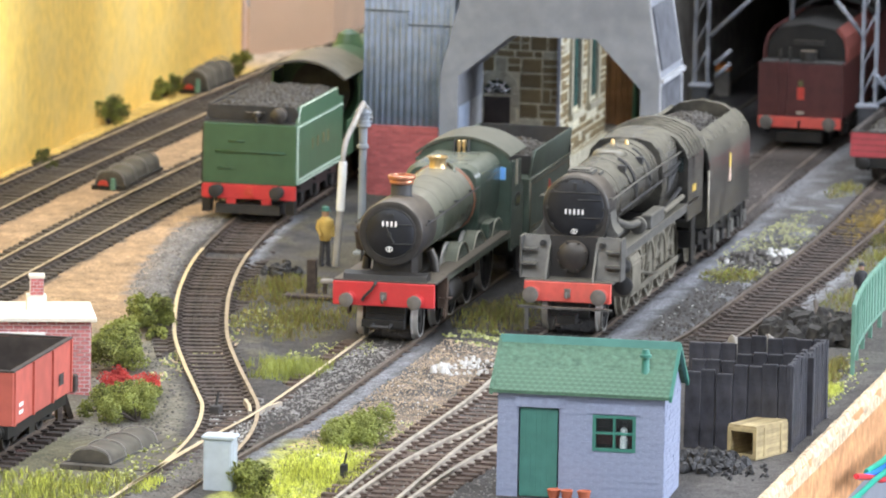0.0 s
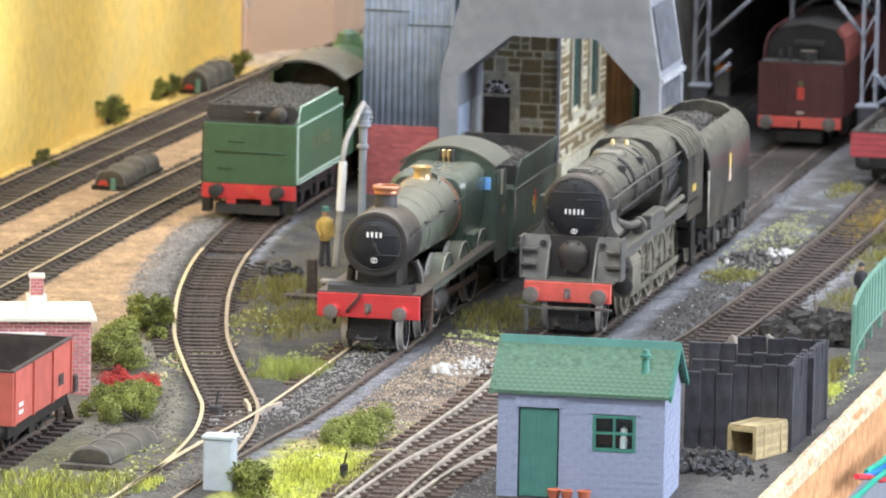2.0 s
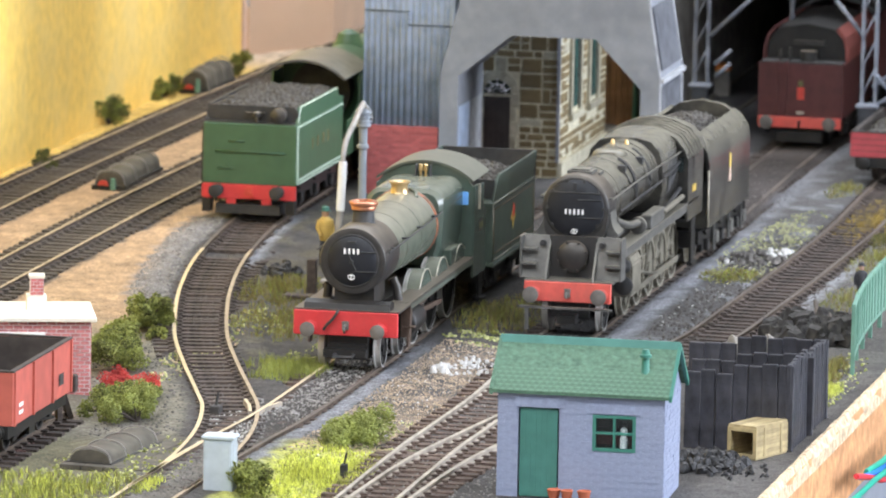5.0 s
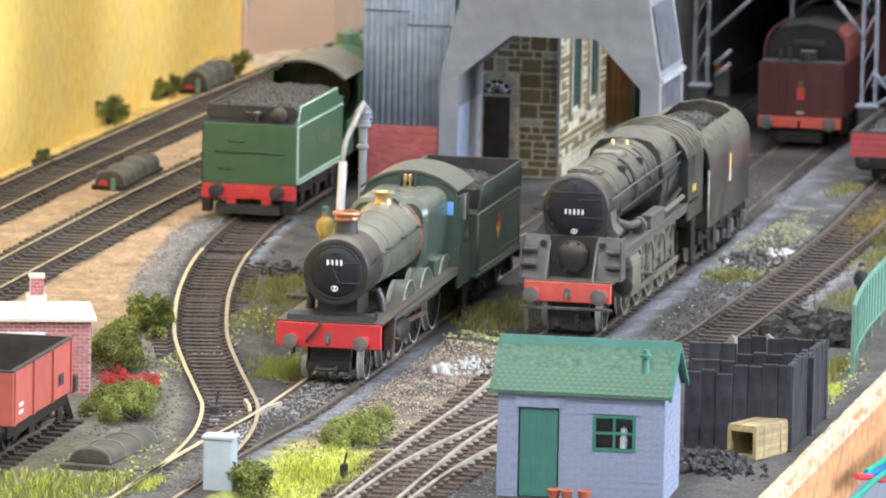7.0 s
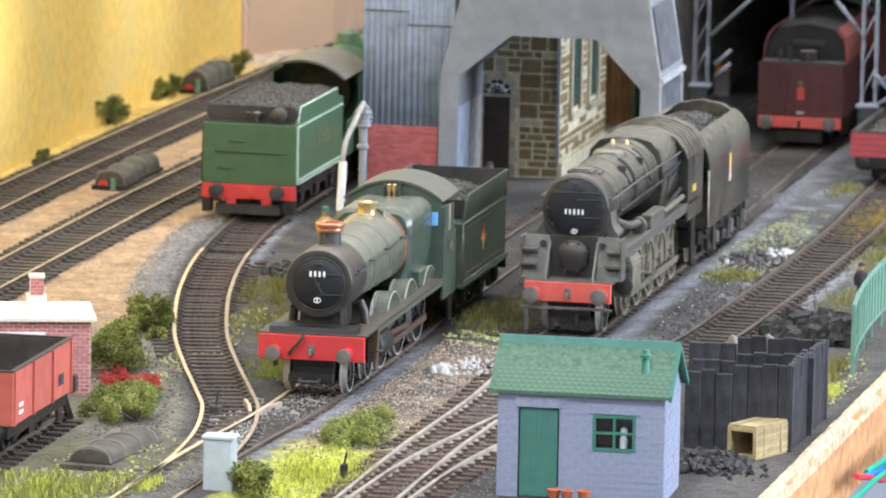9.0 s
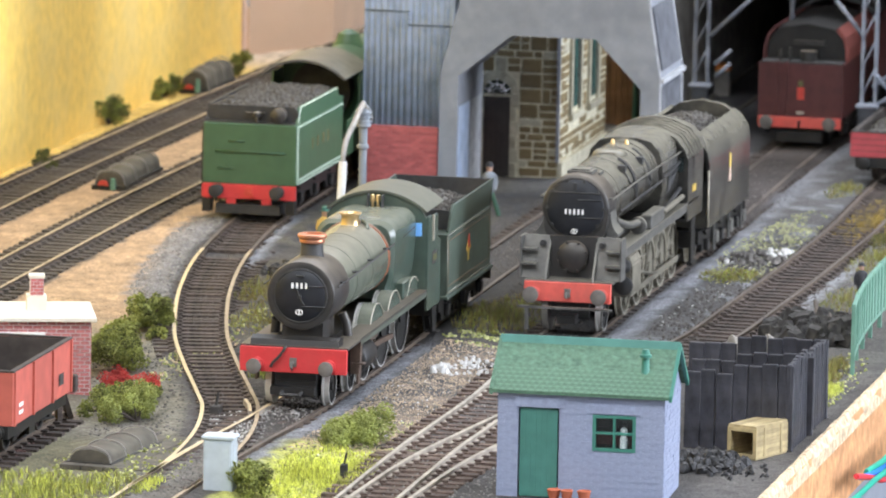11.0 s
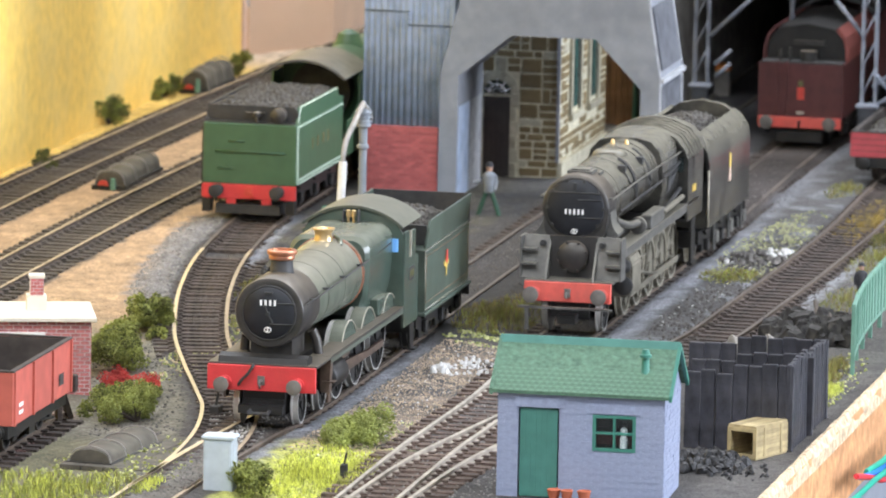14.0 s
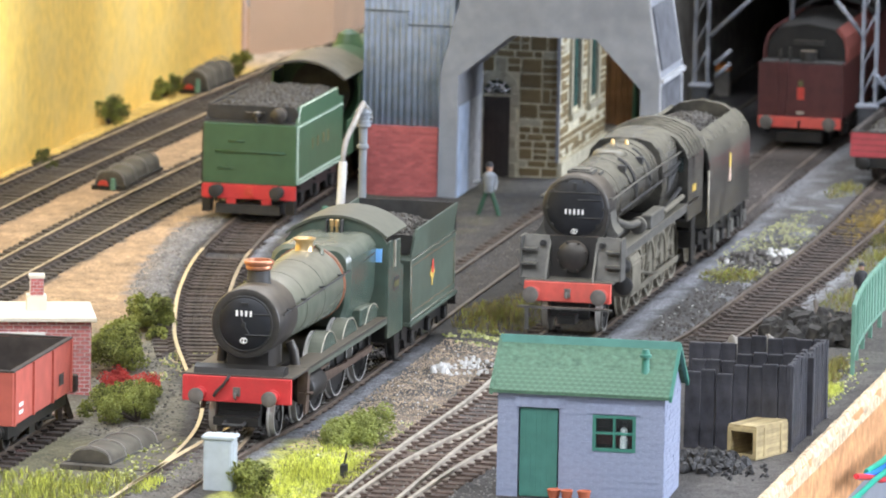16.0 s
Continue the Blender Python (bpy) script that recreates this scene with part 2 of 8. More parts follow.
    "lamp_glow": mat("lamp_glow", (1.0, 0.97, 0.92), 0.0, 1, 0.5, bump=0, glow=3.0),
    "orange_paint": mat("orange_paint", (0.9, 0.28, 0.06), 0.1, 100, 0.5),
    "terracotta": mat("terracotta", (0.5, 0.14, 0.07), 0.2, 200, 0.8),
}


# ---- mesh helpers ----
def bm_new():
    return bmesh.new()


def box(bm, x0, x1, y0, y1, z0, z1, mi=0):
    v = [bm.verts.new(p) for p in ((x0, y0, z0), (x1, y0, z0), (x1, y1, z0), (x0, y1, z0),
                                   (x0, y0, z1), (x1, y0, z1), (x1, y1, z1), (x0, y1, z1))]
    for f in ((3, 2, 1, 0), (4, 5, 6, 7), (0, 1, 5, 4), (1, 2, 6, 5), (2, 3, 7, 6), (3, 0, 4, 7)):
        bm.faces.new([v[i] for i in f]).material_index = mi


def bbox(bm, x0, x1, y0, y1, z0, z1, e=0.25):
    """A box with chamfered edges."""
    t = bmesh.new()
    box(t, x0, x1, y0, y1, z0, z1)
    bmesh.ops.bevel(t, geom=t.edges[:], offset=e, segments=1, affect="EDGES")
    merge(bm, t)


def merge(bm, other):
    me = bpy.data.meshes.new("tmp")
    other.to_mesh(me)
    other.free()
    bm.from_mesh(me)
    bpy.data.meshes.remove(me)


def cyl(bm, a, b, r, r2=None, seg=16, caps=True):
    a, b = Vector(a), Vector(b)
    r2 = r if r2 is None else r2
    d = (b - a).normalized()
    s = d.orthogonal().normalized()
    t = d.cross(s)
    rings = []
    for c, q in ((a, r), (b, r2)):
        rings.append([bm.verts.new(c + (s * math.cos(k) + t * math.sin(k)) * q) for k in (2 * math.pi * i / seg for i in range(seg))])
    for i in range(seg):
        j = (i + 1) % seg
        f = bm.faces.new((rings[0][i], rings[0][j], rings[1][j], rings[1][i]))
        f.smooth = True
    if caps:
        bm.faces.new(rings[0][::-1])
        bm.faces.new(rings[1])


def lathe(bm, base, axis, profile, seg=24):
    """Turns rows of (distance along axis, radius) about an axis."""
    base, d = Vector(base), Vector(axis).normalized()
    s = d.orthogonal().normalized()
    t = d.cross(s)
    prev = None
    for h, r in profile:
        ring = [bm.verts.new(base + d * h + (s * math.cos(k) + t * math.sin(k)) * max(r, 0.001)) for k in (2 * math.pi * i / seg for i in range(seg))]
        if prev:
            for i in range(seg):
                j = (i + 1) % seg
                bm.faces.new((prev[i], prev[j], ring[j], ring[i])).smooth = True
        else:
            bm.faces.new(ring[::-1])
        prev = ring
    bm.faces.new(prev)


def prism_y(bm, poly, y0, y1, smooth=False):
    """A cross-section of (x, z) points pulled along y."""
    a = [bm.verts.new((x, y0, z)) for x, z in poly]
    b = [bm.verts.new((x, y1, z)) for x, z in poly]
    n = len(poly)
    bm.faces.new(a)
    bm.faces.new(b[::-1])
    for i in range(n):
        j = (i + 1) % n
        bm.faces.new((a[j], a[i], b[i], b[j])).smooth = smooth


def prism_x(bm, poly, x0, x1):
    """A cross-section of (y, z) points pulled along x."""
    a = [bm.verts.new((x0, y, z)) for y, z in poly]
    b = [bm.verts.new((x1, y, z)) for y, z in poly]
    n = len(poly)
    bm.faces.new(a)
    bm.faces.new(b[::-1])
    for i in range(n):
        j = (i + 1) % n
        bm.faces.new((a[j], a[i], b[i], b[j]))


def tube(bm, points, r, seg=8):
    pts = [Vector(p) for p in points]
    prev = None
    for i, p in enumerate(pts):
        d = (pts[min(i + 1, len(pts) - 1)] - pts[max(i - 1, 0)]).normalized()
        s = (Vector((0, 0, 1)) if abs(d.z) < 0.9 else Vector((1, 0, 0))).cross(d).normalized()
        t = d.cross(s)
        ring = [bm.verts.new(p + (s * math.cos(k) + t * math.sin(k)) * r) for k in (2 * math.pi * j / seg for j in range(seg))]
        if prev:
            for j in range(seg):
                k = (j + 1) % seg
                bm.faces.new((prev[j], prev[k], ring[k], ring[j])).smooth = True
        else:
            bm.faces.new(ring[::-1])
        prev = ring
    bm.faces.new(prev)


def arc_points(cx, cz, r, a0, a1, n):
    return [(cx + r * math.cos(radians(a0 + (a1 - a0) * i / n)), cz + r * math.sin(radians(a0 + (a1 - a0) * i / n))) for i in range(n + 1)]


def stone(bm, c, r, rng, flat=0.75):
    """A rough lump with eight or so faces."""
    c = Vector(c)
    top = []
    n = 5
    a0 = rng.random() * 6.28
    lo = [bm.verts.new(c + Vector((math.cos(a0 + i * 1.2566) * r * rng.uniform(0.7, 1.15), math.sin(a0 + i * 1.2566) * r * rng.uniform(0.7, 1.15), -0.3 * r))) for i in range(n)]
    hi = [bm.verts.new(c + Vector((math.cos(a0 + 0.5 + i * 1.2566) * r * rng.uniform(0.4, 0.75), math.sin(a0 + 0.5 + i * 1.2566) * r * rng.uniform(0.4, 0.75), flat * r * rng.uniform(0.7, 1.1)))) for i in range(n)]
    for i in range(n):
        j = (i + 1) % n
        bm.faces.new((lo[i], lo[j], hi[i]))
        bm.faces.new((lo[j], hi[j], hi[i]))
    bm.faces.new(hi)


def mesh_of(name, bm, materials, fix=True):
    if fix:
        bmesh.ops.recalc_face_normals(bm, faces=bm.faces[:])
    for e in bm.edges:
        if len(e.link_faces) == 2 and e.calc_face_angle(0.0) > 0.75:
            e.smooth = False
    for v in bm.verts:
        v.co *= MM
    me = bpy.data.meshes.new(name)
    bm.to_mesh(me)
    bm.free()
    for m in (materials if isinstance(materials, (list, tuple)) else [materials]):
        me.materials.append(M[m])
    return me


def part(name, bm, material, parent=None, label="", at=None, fix=True):
    """Links a bmesh as one mesh object, under a thing or a part where one is given."""
    ob = new(name, mesh_of(name, bm, material, fix))
    if parent is not None:
        ob.parent = parent
    if at is not None:
        ob.matrix_basis = at
    return tagged(ob, label)


def share(name, me, parent, at):
    ob = new(name, me)
    ob.parent = parent
    ob.matrix_basis = at
    return ob


def mpose(x, y, z, rx=0, ry=0, rz=0):
    return pose(x * MM, y * MM, z * MM, rx, ry, rz)


def empty(name, m, label, category, group="", kind=""):
    ob = new(name)
    ob.empty_display_size = 0.01
    ob.matrix_world = m
    return tagged(ob, label, category, group, kind)


def one_box(name, x0, x1, y0, y1, z0, z1, material, parent=None, label="", e=0.0):
    bm = bm_new()
    if e:
        bbox(bm, x0, x1, y0, y1, z0, z1, e)
    else:
        box(bm, x0, x1, y0, y1, z0, z1)
    return part(name, bm, material, parent, label)


# ---- plan of the tracks (centre lines, x and y) ----
LINES = {
    "far": [(-240, -60), (-238.5, 340), (-235.5, 480), (-231.5, 610), (-226, 722), (-217, 900), (-205, 1100)],
    "near": [(-190, -60), (-189, 190), (-188, 340), (-185, 460), (-180, 640), (-170, 900), (-160, 1100)],
    "curve": [(-36, -300), (-35.5, -245), (-35.3, -190), (-39.5, -135), (-48, -88), (-58, -55), (-75, -3), (-90.5, 48),
              (-103.5, 101), (-114, 150), (-124.5, 211), (-131, 267), (-135, 318), (-137.5, 400), (-138, 700), (-138, 1050)],
    "wagon": [(-104, -330), (-104, -200), (-104, -105)],
    "hall": [(-35.8, -230), (-34.5, -185), (-32.6, -140), (-30.0, -95), (-29.6, -40), (-30.2, 40), (-31, 120), (-31.5, 260), (-31.5, 620), (-31.5, 900)],
    "nine": [(28, -300), (26.7, -230), (25.8, -140), (26.6, -100), (27.4, -30), (23.9, 88), (23.4, 320), (20, 580), (20, 1050)],
    "siding": [(28.5, -300), (30, -229), (32.5, -160), (38.5, -105), (48.5, -30), (67.6, 86), (71.8, 179), (74.0, 268), (75.0, 364), (73, 457), (71.8, 530), (71.8, 700)],
}


def spline(points, step):
    """Points at equal steps along a smooth line through the given ones."""
    p = [Vector((*q, 0)) for q in points]
    p = [p[0] * 2 - p[1]] + p + [p[-1] * 2 - p[-2]]
    dense = []
    for i in range(1, len(p) - 2):
        n = max(2, int((p[i + 1] - p[i]).length / 1.0))
        for k in range(n):
            t = k / n
            a, b, c, d = p[i - 1], p[i], p[i + 1], p[i + 2]
            dense.append(0.5 * ((2 * b) + (c - a) * t + (2 * a - 5 * b + 4 * c - d) * t * t + (3 * b - a - 3 * c + d) * t ** 3))
    dense.append(p[-2])
    out, want, gone = [dense[0]], step, 0.0
    for a, b in zip(dense, dense[1:]):
        gone += (b - a).length
        if gone >= want:
            out.append(b)
            want += step
    return out


PATHS = {k: spline(v, 4.0) for k, v in LINES.items()}


def line_x(name, y):
    pts = PATHS[name]
    best = min(pts, key=lambda q: abs(q.y - y))
    return best.x


XS = {k: {int(y): line_x(k, y) for y in range(-340, 1240, 5)} for k in PATHS}


def tx(name, y):
    return XS[name][max(-340, min(1235, int(round(y / 5.0) * 5)))]


def soft(a, b, v):
    t = max(0.0, min(1.0, (v - a) / (b - a)))
    return t * t * (3 - 2 * t)


def nz(x, y, s, o=0.0):
    return noise.noise(Vector((x * s + o, y * s - o, o)))


EDGE = 134.5


def ground_height(x, y):
    h = 0.5 * nz(x, y, 0.05) + 0.35 * nz(x, y, 0.2, 3.0)
    d, e, f = tx("hall", y) + 9.6, tx("nine", y), tx("siding", y)
    # cindered paths lie level with the rails
    h += 1.9 * soft(d, d + 1.2, x) * (1 - soft(d + 16, d + 30, x)) * soft(-170, -140, y)
    h += 2.0 * soft(e + 12.5, e + 13.6, x) * (1 - soft(f - 13.0, f - 10.0, x)) * soft(30, 50, y)
    h += 1.2 * soft(f + 10, f + 14, x) * soft(40, 70, y)
    # low dry bank beside the curve
    h += 1.5 * soft(-95, -120, x) * soft(tx("near", y) + 12, tx("near", y) + 30, x) * soft(60, 0, y)
    for n in PATHS:
        c = tx(n, y)
        w = abs(x - c)
        if w < 11:
            bed = 1.15 - (0.7 * soft(10, -20, y) if n == "nine" else 0.0) + 0.5 * nz(x, y, 0.35, 5.0) + (1.2 * soft(290, 340, y) if n == "nine" else 0.55 * soft(70, 110, y)) if n in ("hall", "nine") else (0.98 if n == "curve" else 0.3) + 0.3 * nz(x, y, 0.4, 5.0)
            if n in ("hall", "nine"):
                h = bed if w < 9.2 else max(h, bed)
            elif w < 9 or n in ("far", "near"):
                h = min(h, bed)
        if n == "curve" and 9.4 < w < 22:
            h = max(h, 1.55 + 0.5 * nz(x, y, 0.3, 6.0))
    return h


def zone(x, y):
    ash = Vector((0.062, 0.056, 0.051))
    c = ash * (1 + 0.5 * nz(x, y, 0.04, 1.0) + 0.35 * nz(x, y, 0.25, 2.0))

    def over(col, k):
        nonlocal c
        k = max(0.0, min(1.0, k))
        c = c * (1 - k) + Vector(col) * k

    a, b, cu, d, e, f = (tx(n, y) for n in ("far", "near", "curve", "hall", "nine", "siding"))
    rag = 3.0 * nz(x, y, 0.12, 7.0) + 1.5 * nz(x, y, 0.5, 9.0)
    sand = (0.46, 0.3, 0.168)
    over((0.74, 0.49, 0.12), soft(a - 10, a - 14, x + rag * 0.5))
    over(sand, soft(a + 15, a + 17, x + rag * 0.4) * soft(b - 10, b - 11.5, x + rag * 0.3))
    over(sand, soft(b + 15, b + 18, x + rag) * soft(cu - 15, cu - 27, x + rag * 2) * soft(-60, 30, y))
    over((0.26, 0.245, 0.24), 0.8 * soft(cu - 30, cu - 24, x + rag * 2) * soft(cu - 11, cu - 15, x + rag) * soft(100, 160, y) * soft(360, 300, y))
    over((0.215, 0.192, 0.135), 0.8 * soft(cu - 12, cu - 16, x) * soft(110, 40, y) * soft(-190, -150, x))
    # earth with fine weeds between the curve and the straight line
    over((0.11, 0.095, 0.058), 0.6 * soft(cu + 12, cu + 16, x + rag) * soft(d - 22, d - 26, x) * soft(0.0, 0.25, nz(x, y, 0.06, 4.0) + 0.15))
    # path edges of pale cinder
    over((0.25, 0.252, 0.265), 0.85 * soft(cu + 9.2, cu + 10, x) * soft(cu + 14.5, cu + 12.5, x + rag * 0.3) * soft(150, 200, y) * soft(345, 320, y))
    over((0.2, 0.202, 0.212), (0.95 - 0.8 * soft(0, 140, y)) * soft(d + 9.4, d + 9.9, x) * soft(d + 20, d + 14.5, x + rag * 0.8) * soft(-190, -170, y))
    over((0.26, 0.26, 0.272), (0.95 - 0.55 * soft(260, 420, y)) * soft(e + 12.5, e + 13, x) * soft(e + 24, e + 18, x + rag * 0.7) * soft(30, 40, y))
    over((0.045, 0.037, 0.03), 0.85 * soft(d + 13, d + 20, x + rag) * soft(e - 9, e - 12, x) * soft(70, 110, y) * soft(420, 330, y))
    over((0.05, 0.043, 0.038), 0.85 * soft(d - 9.6, d - 8.6, x) * soft(d + 9.6, d + 8.6, x) * soft(-170, -110, y))
    over((0.17, 0.152, 0.125), 0.8 * soft(d - 14, d - 10, x) * soft(d + 12, d + 9, x) * soft(-110, -160, y))
    over((0.082, 0.076, 0.07), 0.85 * soft(e + 17, e + 24, x + rag) * soft(f - 10, f - 12, x) * soft(-40, 60, y))
    over((0.2, 0.198, 0.2), 0.7 * soft(e + 16, e + 20, x + rag) * soft(f - 9, f - 11, x) * soft(60, 100, y) * soft(0.08, 0.4, nz(x, y, 0.09, 14.0)))
    over((0.2, 0.155, 0.112), 0.85 * soft(d + 15, d + 21, x + rag) * soft(e - 10, e - 14, x + rag) * soft(90, 40, y) * soft(-170, -140, y) * soft(-0.25, 0.2, nz(x, y, 0.1, 6.0)))
    over((0.14, 0.124, 0.105), 0.7 * soft(f + 9, f + 13, x + rag) * soft(20, 40, y))
    over((0.13, 0.115, 0.1), 0.7 * soft(110, 118, x) * soft(20, -20, y))
    over((0.46, 0.45, 0.1), 0.9 * soft(-20, -16, x + rag) * soft(22, 14, x + rag) * soft(-128, -140, y + rag))
    over((0.16, 0.145, 0.07), 0.7 * soft(cu - 12, cu - 15, x + rag) * soft(-130, -150, y + rag))
    over((0.09, 0.087, 0.087), 0.7 * soft(350, 400, y) * soft(-80, -60, x) * soft(10, 0, x))
    over((0.13, 0.075, 0.062), 0.8 * soft(-90, -96, x + rag) * soft(-122, -112, x + rag) * soft(-95, -105, y))
    over((0.042, 0.03, 0.024), 0.9 * soft(e - 16, e - 12, x + rag) * soft(e + 12.4, e + 11, x) * soft(280, 330, y))
    # Near-black strip: dark ground, with shade beside the locomotive's first position painted in.
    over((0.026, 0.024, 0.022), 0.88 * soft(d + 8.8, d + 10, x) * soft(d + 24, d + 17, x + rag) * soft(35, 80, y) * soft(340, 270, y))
    over((0.27, 0.265, 0.258), 0.85 * soft(f + 10, f + 11, x + rag * 0.2) * soft(f + 19, f + 16, x + rag * 0.5) * soft(60, 90, y))
    over((0.6, 0.47, 0.33), soft(740, 800, y) * soft(-190, -205, x))
    c = c * (1 + 0.3 * nz(x, y, 0.07, 12.0) + 0.3 * nz(x, y, 0.33, 13.0))
    return Vector((c.x * 0.97, c.y, c.z * 1.06))


def build_ground():
    xs = list(np.arange(-258, EDGE - 2.0, 2.2)) + [EDGE - 1.0, EDGE]
    ys = list(np.arange(-330, 460, 3.4)) + list(np.arange(460, 1240, 8.0))
    verts, cols = [], []
    for y in ys:
        for x in xs:
            verts.append((x * MM, y * MM, ground_height(x, y) * MM))
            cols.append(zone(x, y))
    w = len(xs)
    faces = [(j * w + i, j * w + i + 1, (j + 1) * w + i + 1, (j + 1) * w + i) for j in range(len(ys) - 1) for i in range(w - 1)]
    me = bpy.data.meshes.new("ground")
    me.from_pydata(verts, [], faces)
    me.materials.append(M["ground"])
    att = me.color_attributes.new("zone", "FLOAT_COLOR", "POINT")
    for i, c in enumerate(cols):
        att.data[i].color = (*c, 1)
    for p in me.polygons:
        p.use_smooth = True
    ob = new("ground", me)
    tagged(ob, "scenic ground of ash, sand and dry earth on a baseboard", "ground", kind="structure")
    return ob


ground = build_ground()


def build_track(name, pts, sleeper_mat, dull, label, step=7.6, half=16.0, y0=-400, y1=1100):
    t = empty(name, mpose(0, 0, 0), label, "railway track", "tracks of the yard", "structure")
    tops = dull if isinstance(dull, tuple) else ("rail_dull" if dull is True else dull or "rail_top",) * 2
    for side in (-1, 1):
        bm = bm_new()
        rows = []
        prof = [(-1.1, 0.9), (1.1, 0.9), (0.35, 1.2), (0.3, 1.9), (0.62, 2.05), (0.62, 2.5), (-0.62, 2.5), (-0.62, 2.05), (-0.3, 1.9), (-0.35, 1.2)]
        for i, p in enumerate(pts):
            d = (pts[min(i + 1, len(pts) - 1)] - pts[max(i - 1, 0)]).normalized()
            n = Vector((d.y, -d.x, 0))
            rows.append([bm.verts.new(p + n * (side * 8.65 + px) + Vector((0, 0, pz))) for px, pz in prof])
        k = len(prof)
        for a, b in zip(rows, rows[1:]):
            for i in range(k):
                j = (i + 1) % k
                bm.faces.new((a[i], a[j], b[j], b[i])).material_index = 1 if i == 5 else 0
        top = tops[(side + 1) // 2]
        part("rail", bm, ["rail_pale" if top == "rail_pale" else "rail_side", top], t)
    bm = bm_new()
    box(bm, -half, half, -1.75, 1.75, -0.6, 0.95)
    for s in (-8.65, 8.65):
        box(bm, s - 2.6, s + 2.6, -1.1, 1.1, 0.95, 1.5)
    me = mesh_of("sleeper", bm, sleeper_mat)
    rng = random.Random(name)
    dense = spline([(q.x, q.y) for q in pts], step)
    made = 0
    for i, p in enumerate(dense[1:-1], 1):
        if not y0 <= p.y <= y1 or made >= 290:
            continue
        d = dense[i + 1] - dense[i - 1]
        share("sleeper", me, t, mpose(p.x, p.y, rng.uniform(-0.22, 0.12), 0, rng.uniform(-0.5, 0.5), math.degrees(math.atan2(d.y, d.x)) - 90 + rng.uniform(-2.0, 2.0)))
        made += 1
    return t


build_track("railway_track", PATHS["far"], "sleeper_grey", "rail_tan", "weathered running line with pale rails beside the yellow board")
build_track("railway_track", PATHS["near"], "sleeper_grey", "rail_tan", "weathered running line with pale rails on a sandy bed")
build_track("railway_track", [q for q in PATHS["curve"] if q.y < 242], "sleeper", ("rail_top", "rail_tan"), "reverse-curved yard track with bright rails and dark sleepers")
build_track("railway_track", [q for q in PATHS["curve"] if q.y > 238], "sleeper", True, "dull-railed yard track under a green locomotive")
build_track("railway_track", PATHS["wagon"], "sleeper", True, "short siding with rusty ballast ending at a buffer stop")
build_track("railway_track", [q for q in PATHS["hall"] if q.y < 82], "sleeper_pale", ("rail_top", "rail_dull"), "straight yard track that joins the curve at a turnout")
build_track("railway_track", [q for q in PATHS["hall"] if q.y > 78], "sleeper", True, "dull rusty yard track leading to the coaling tower")
build_track("railway_track", [q for q in PATHS["nine"] if q.y < 22], "sleeper_pale", "rail_pale", "weathered turnout track with pale dull rails")
build_track("railway_track", [q for q in PATHS["siding"] if q.y < 32], "sleeper_pale", "rail_pale", "weathered diverging track with pale dull rails")
build_track("railway_track", [q for q in PATHS["nine"] if q.y > 18], "sleeper", True, "dull-railed shed track sunk in cinders")
build_track("railway_track", [q for q in PATHS["siding"] if q.y > 28], "sleeper", True, "overgrown siding with dull rails and brown sleepers")


def scatter(name, n, where, size, material, label, category, seed, group=""):
    """Loose stones: where(rng) gives x, y and a height above the ground, or None."""
    rng = random.Random(seed)
    bm = bm_new()
    for _ in range(n):
        q = where(rng)
        if q:
            r = rng.uniform(*size)
            stone(bm, (q[0], q[1], ground_height(q[0], q[1]) + q[2] + 0.2 * r), r, rng)
    ob = part(name, bm, material, fix=False)
    return tagged(ob, label, category, group, "stuff")


def beside(line, lo, hi, y0, y1, lift=0.0):
    def where(rng):
        y = rng.uniform(y0, y1)
        return (tx(line, y) + rng.uniform(lo, hi), y, lift)
    return where


def patch(cx, cy, rx, ry, heap=0.0):
    def where(rng):
        a, r = rng.random() * 6.283, math.sqrt(rng.random())
        return (cx + math.cos(a) * r * rx, cy + math.sin(a) * r * ry, heap * (1 - r) * rng.random())
    return where


for line, lo, hi, n in (("curve", -7.5, 7.5, 1700), ("hall", -7.5, 7.5, 1300), ("siding", -14, 14, 700), ("nine", -12, 12, 700)):
    scatter("ballast", n, beside(line, lo, hi, -240, 330, 0.3), (0.16, 0.42), "ballast", "loose grey ballast chips along the track", "ballast", line + str(lo))
scatter("gravel", 5200, beside("hall", 17, 44, -150, 70), (0.12, 0.34), "tan_stone", "tan gravel strewn on the ground", "gravel", 11)
scatter("gravel", 700, patch(52, 300, 12, 80), (0.18, 0.45), "flock", "pale flock and gravel on the cinder path", "gravel", 12)
scatter("gravel", 1800, beside("curve", -27, -12.5, 120, 330), (0.2, 0.5), "pale_chip", "grey gravel beside the curve", "gravel", 13)
scatter("gravel", 1100, beside("nine", 22, 42, 60, 330), (0.15, 0.42), "ballast", "cinders on the path beside the shed track", "gravel", 15)
scatter("gravel", 900, beside("curve", -42, -13, -140, 60), (0.2, 0.6), "ballast", "grey gravel among the bushes", "gravel", 16)

scatter("gravel", 1300, patch(-104, -190, 13, 110, 0.0), (0.3, 0.8), "mud_red", "rusty brown ballast under the wagon", "ballast", 17)
scatter("gravel", 900, patch(15, 420, 26, 120), (0.15, 0.5), "ballast", "grey specks in trodden mud", "gravel", 18)
scatter("gravel", 900, patch(-48, 330, 26, 90), (0.12, 0.4), "ballast", "fine cinders before the archway", "gravel", 19)
scatter("gravel", 700, beside("siding", 10, 40, 60, 330), (0.15, 0.5), "ballast", "grey chips on the bank", "gravel", 20)

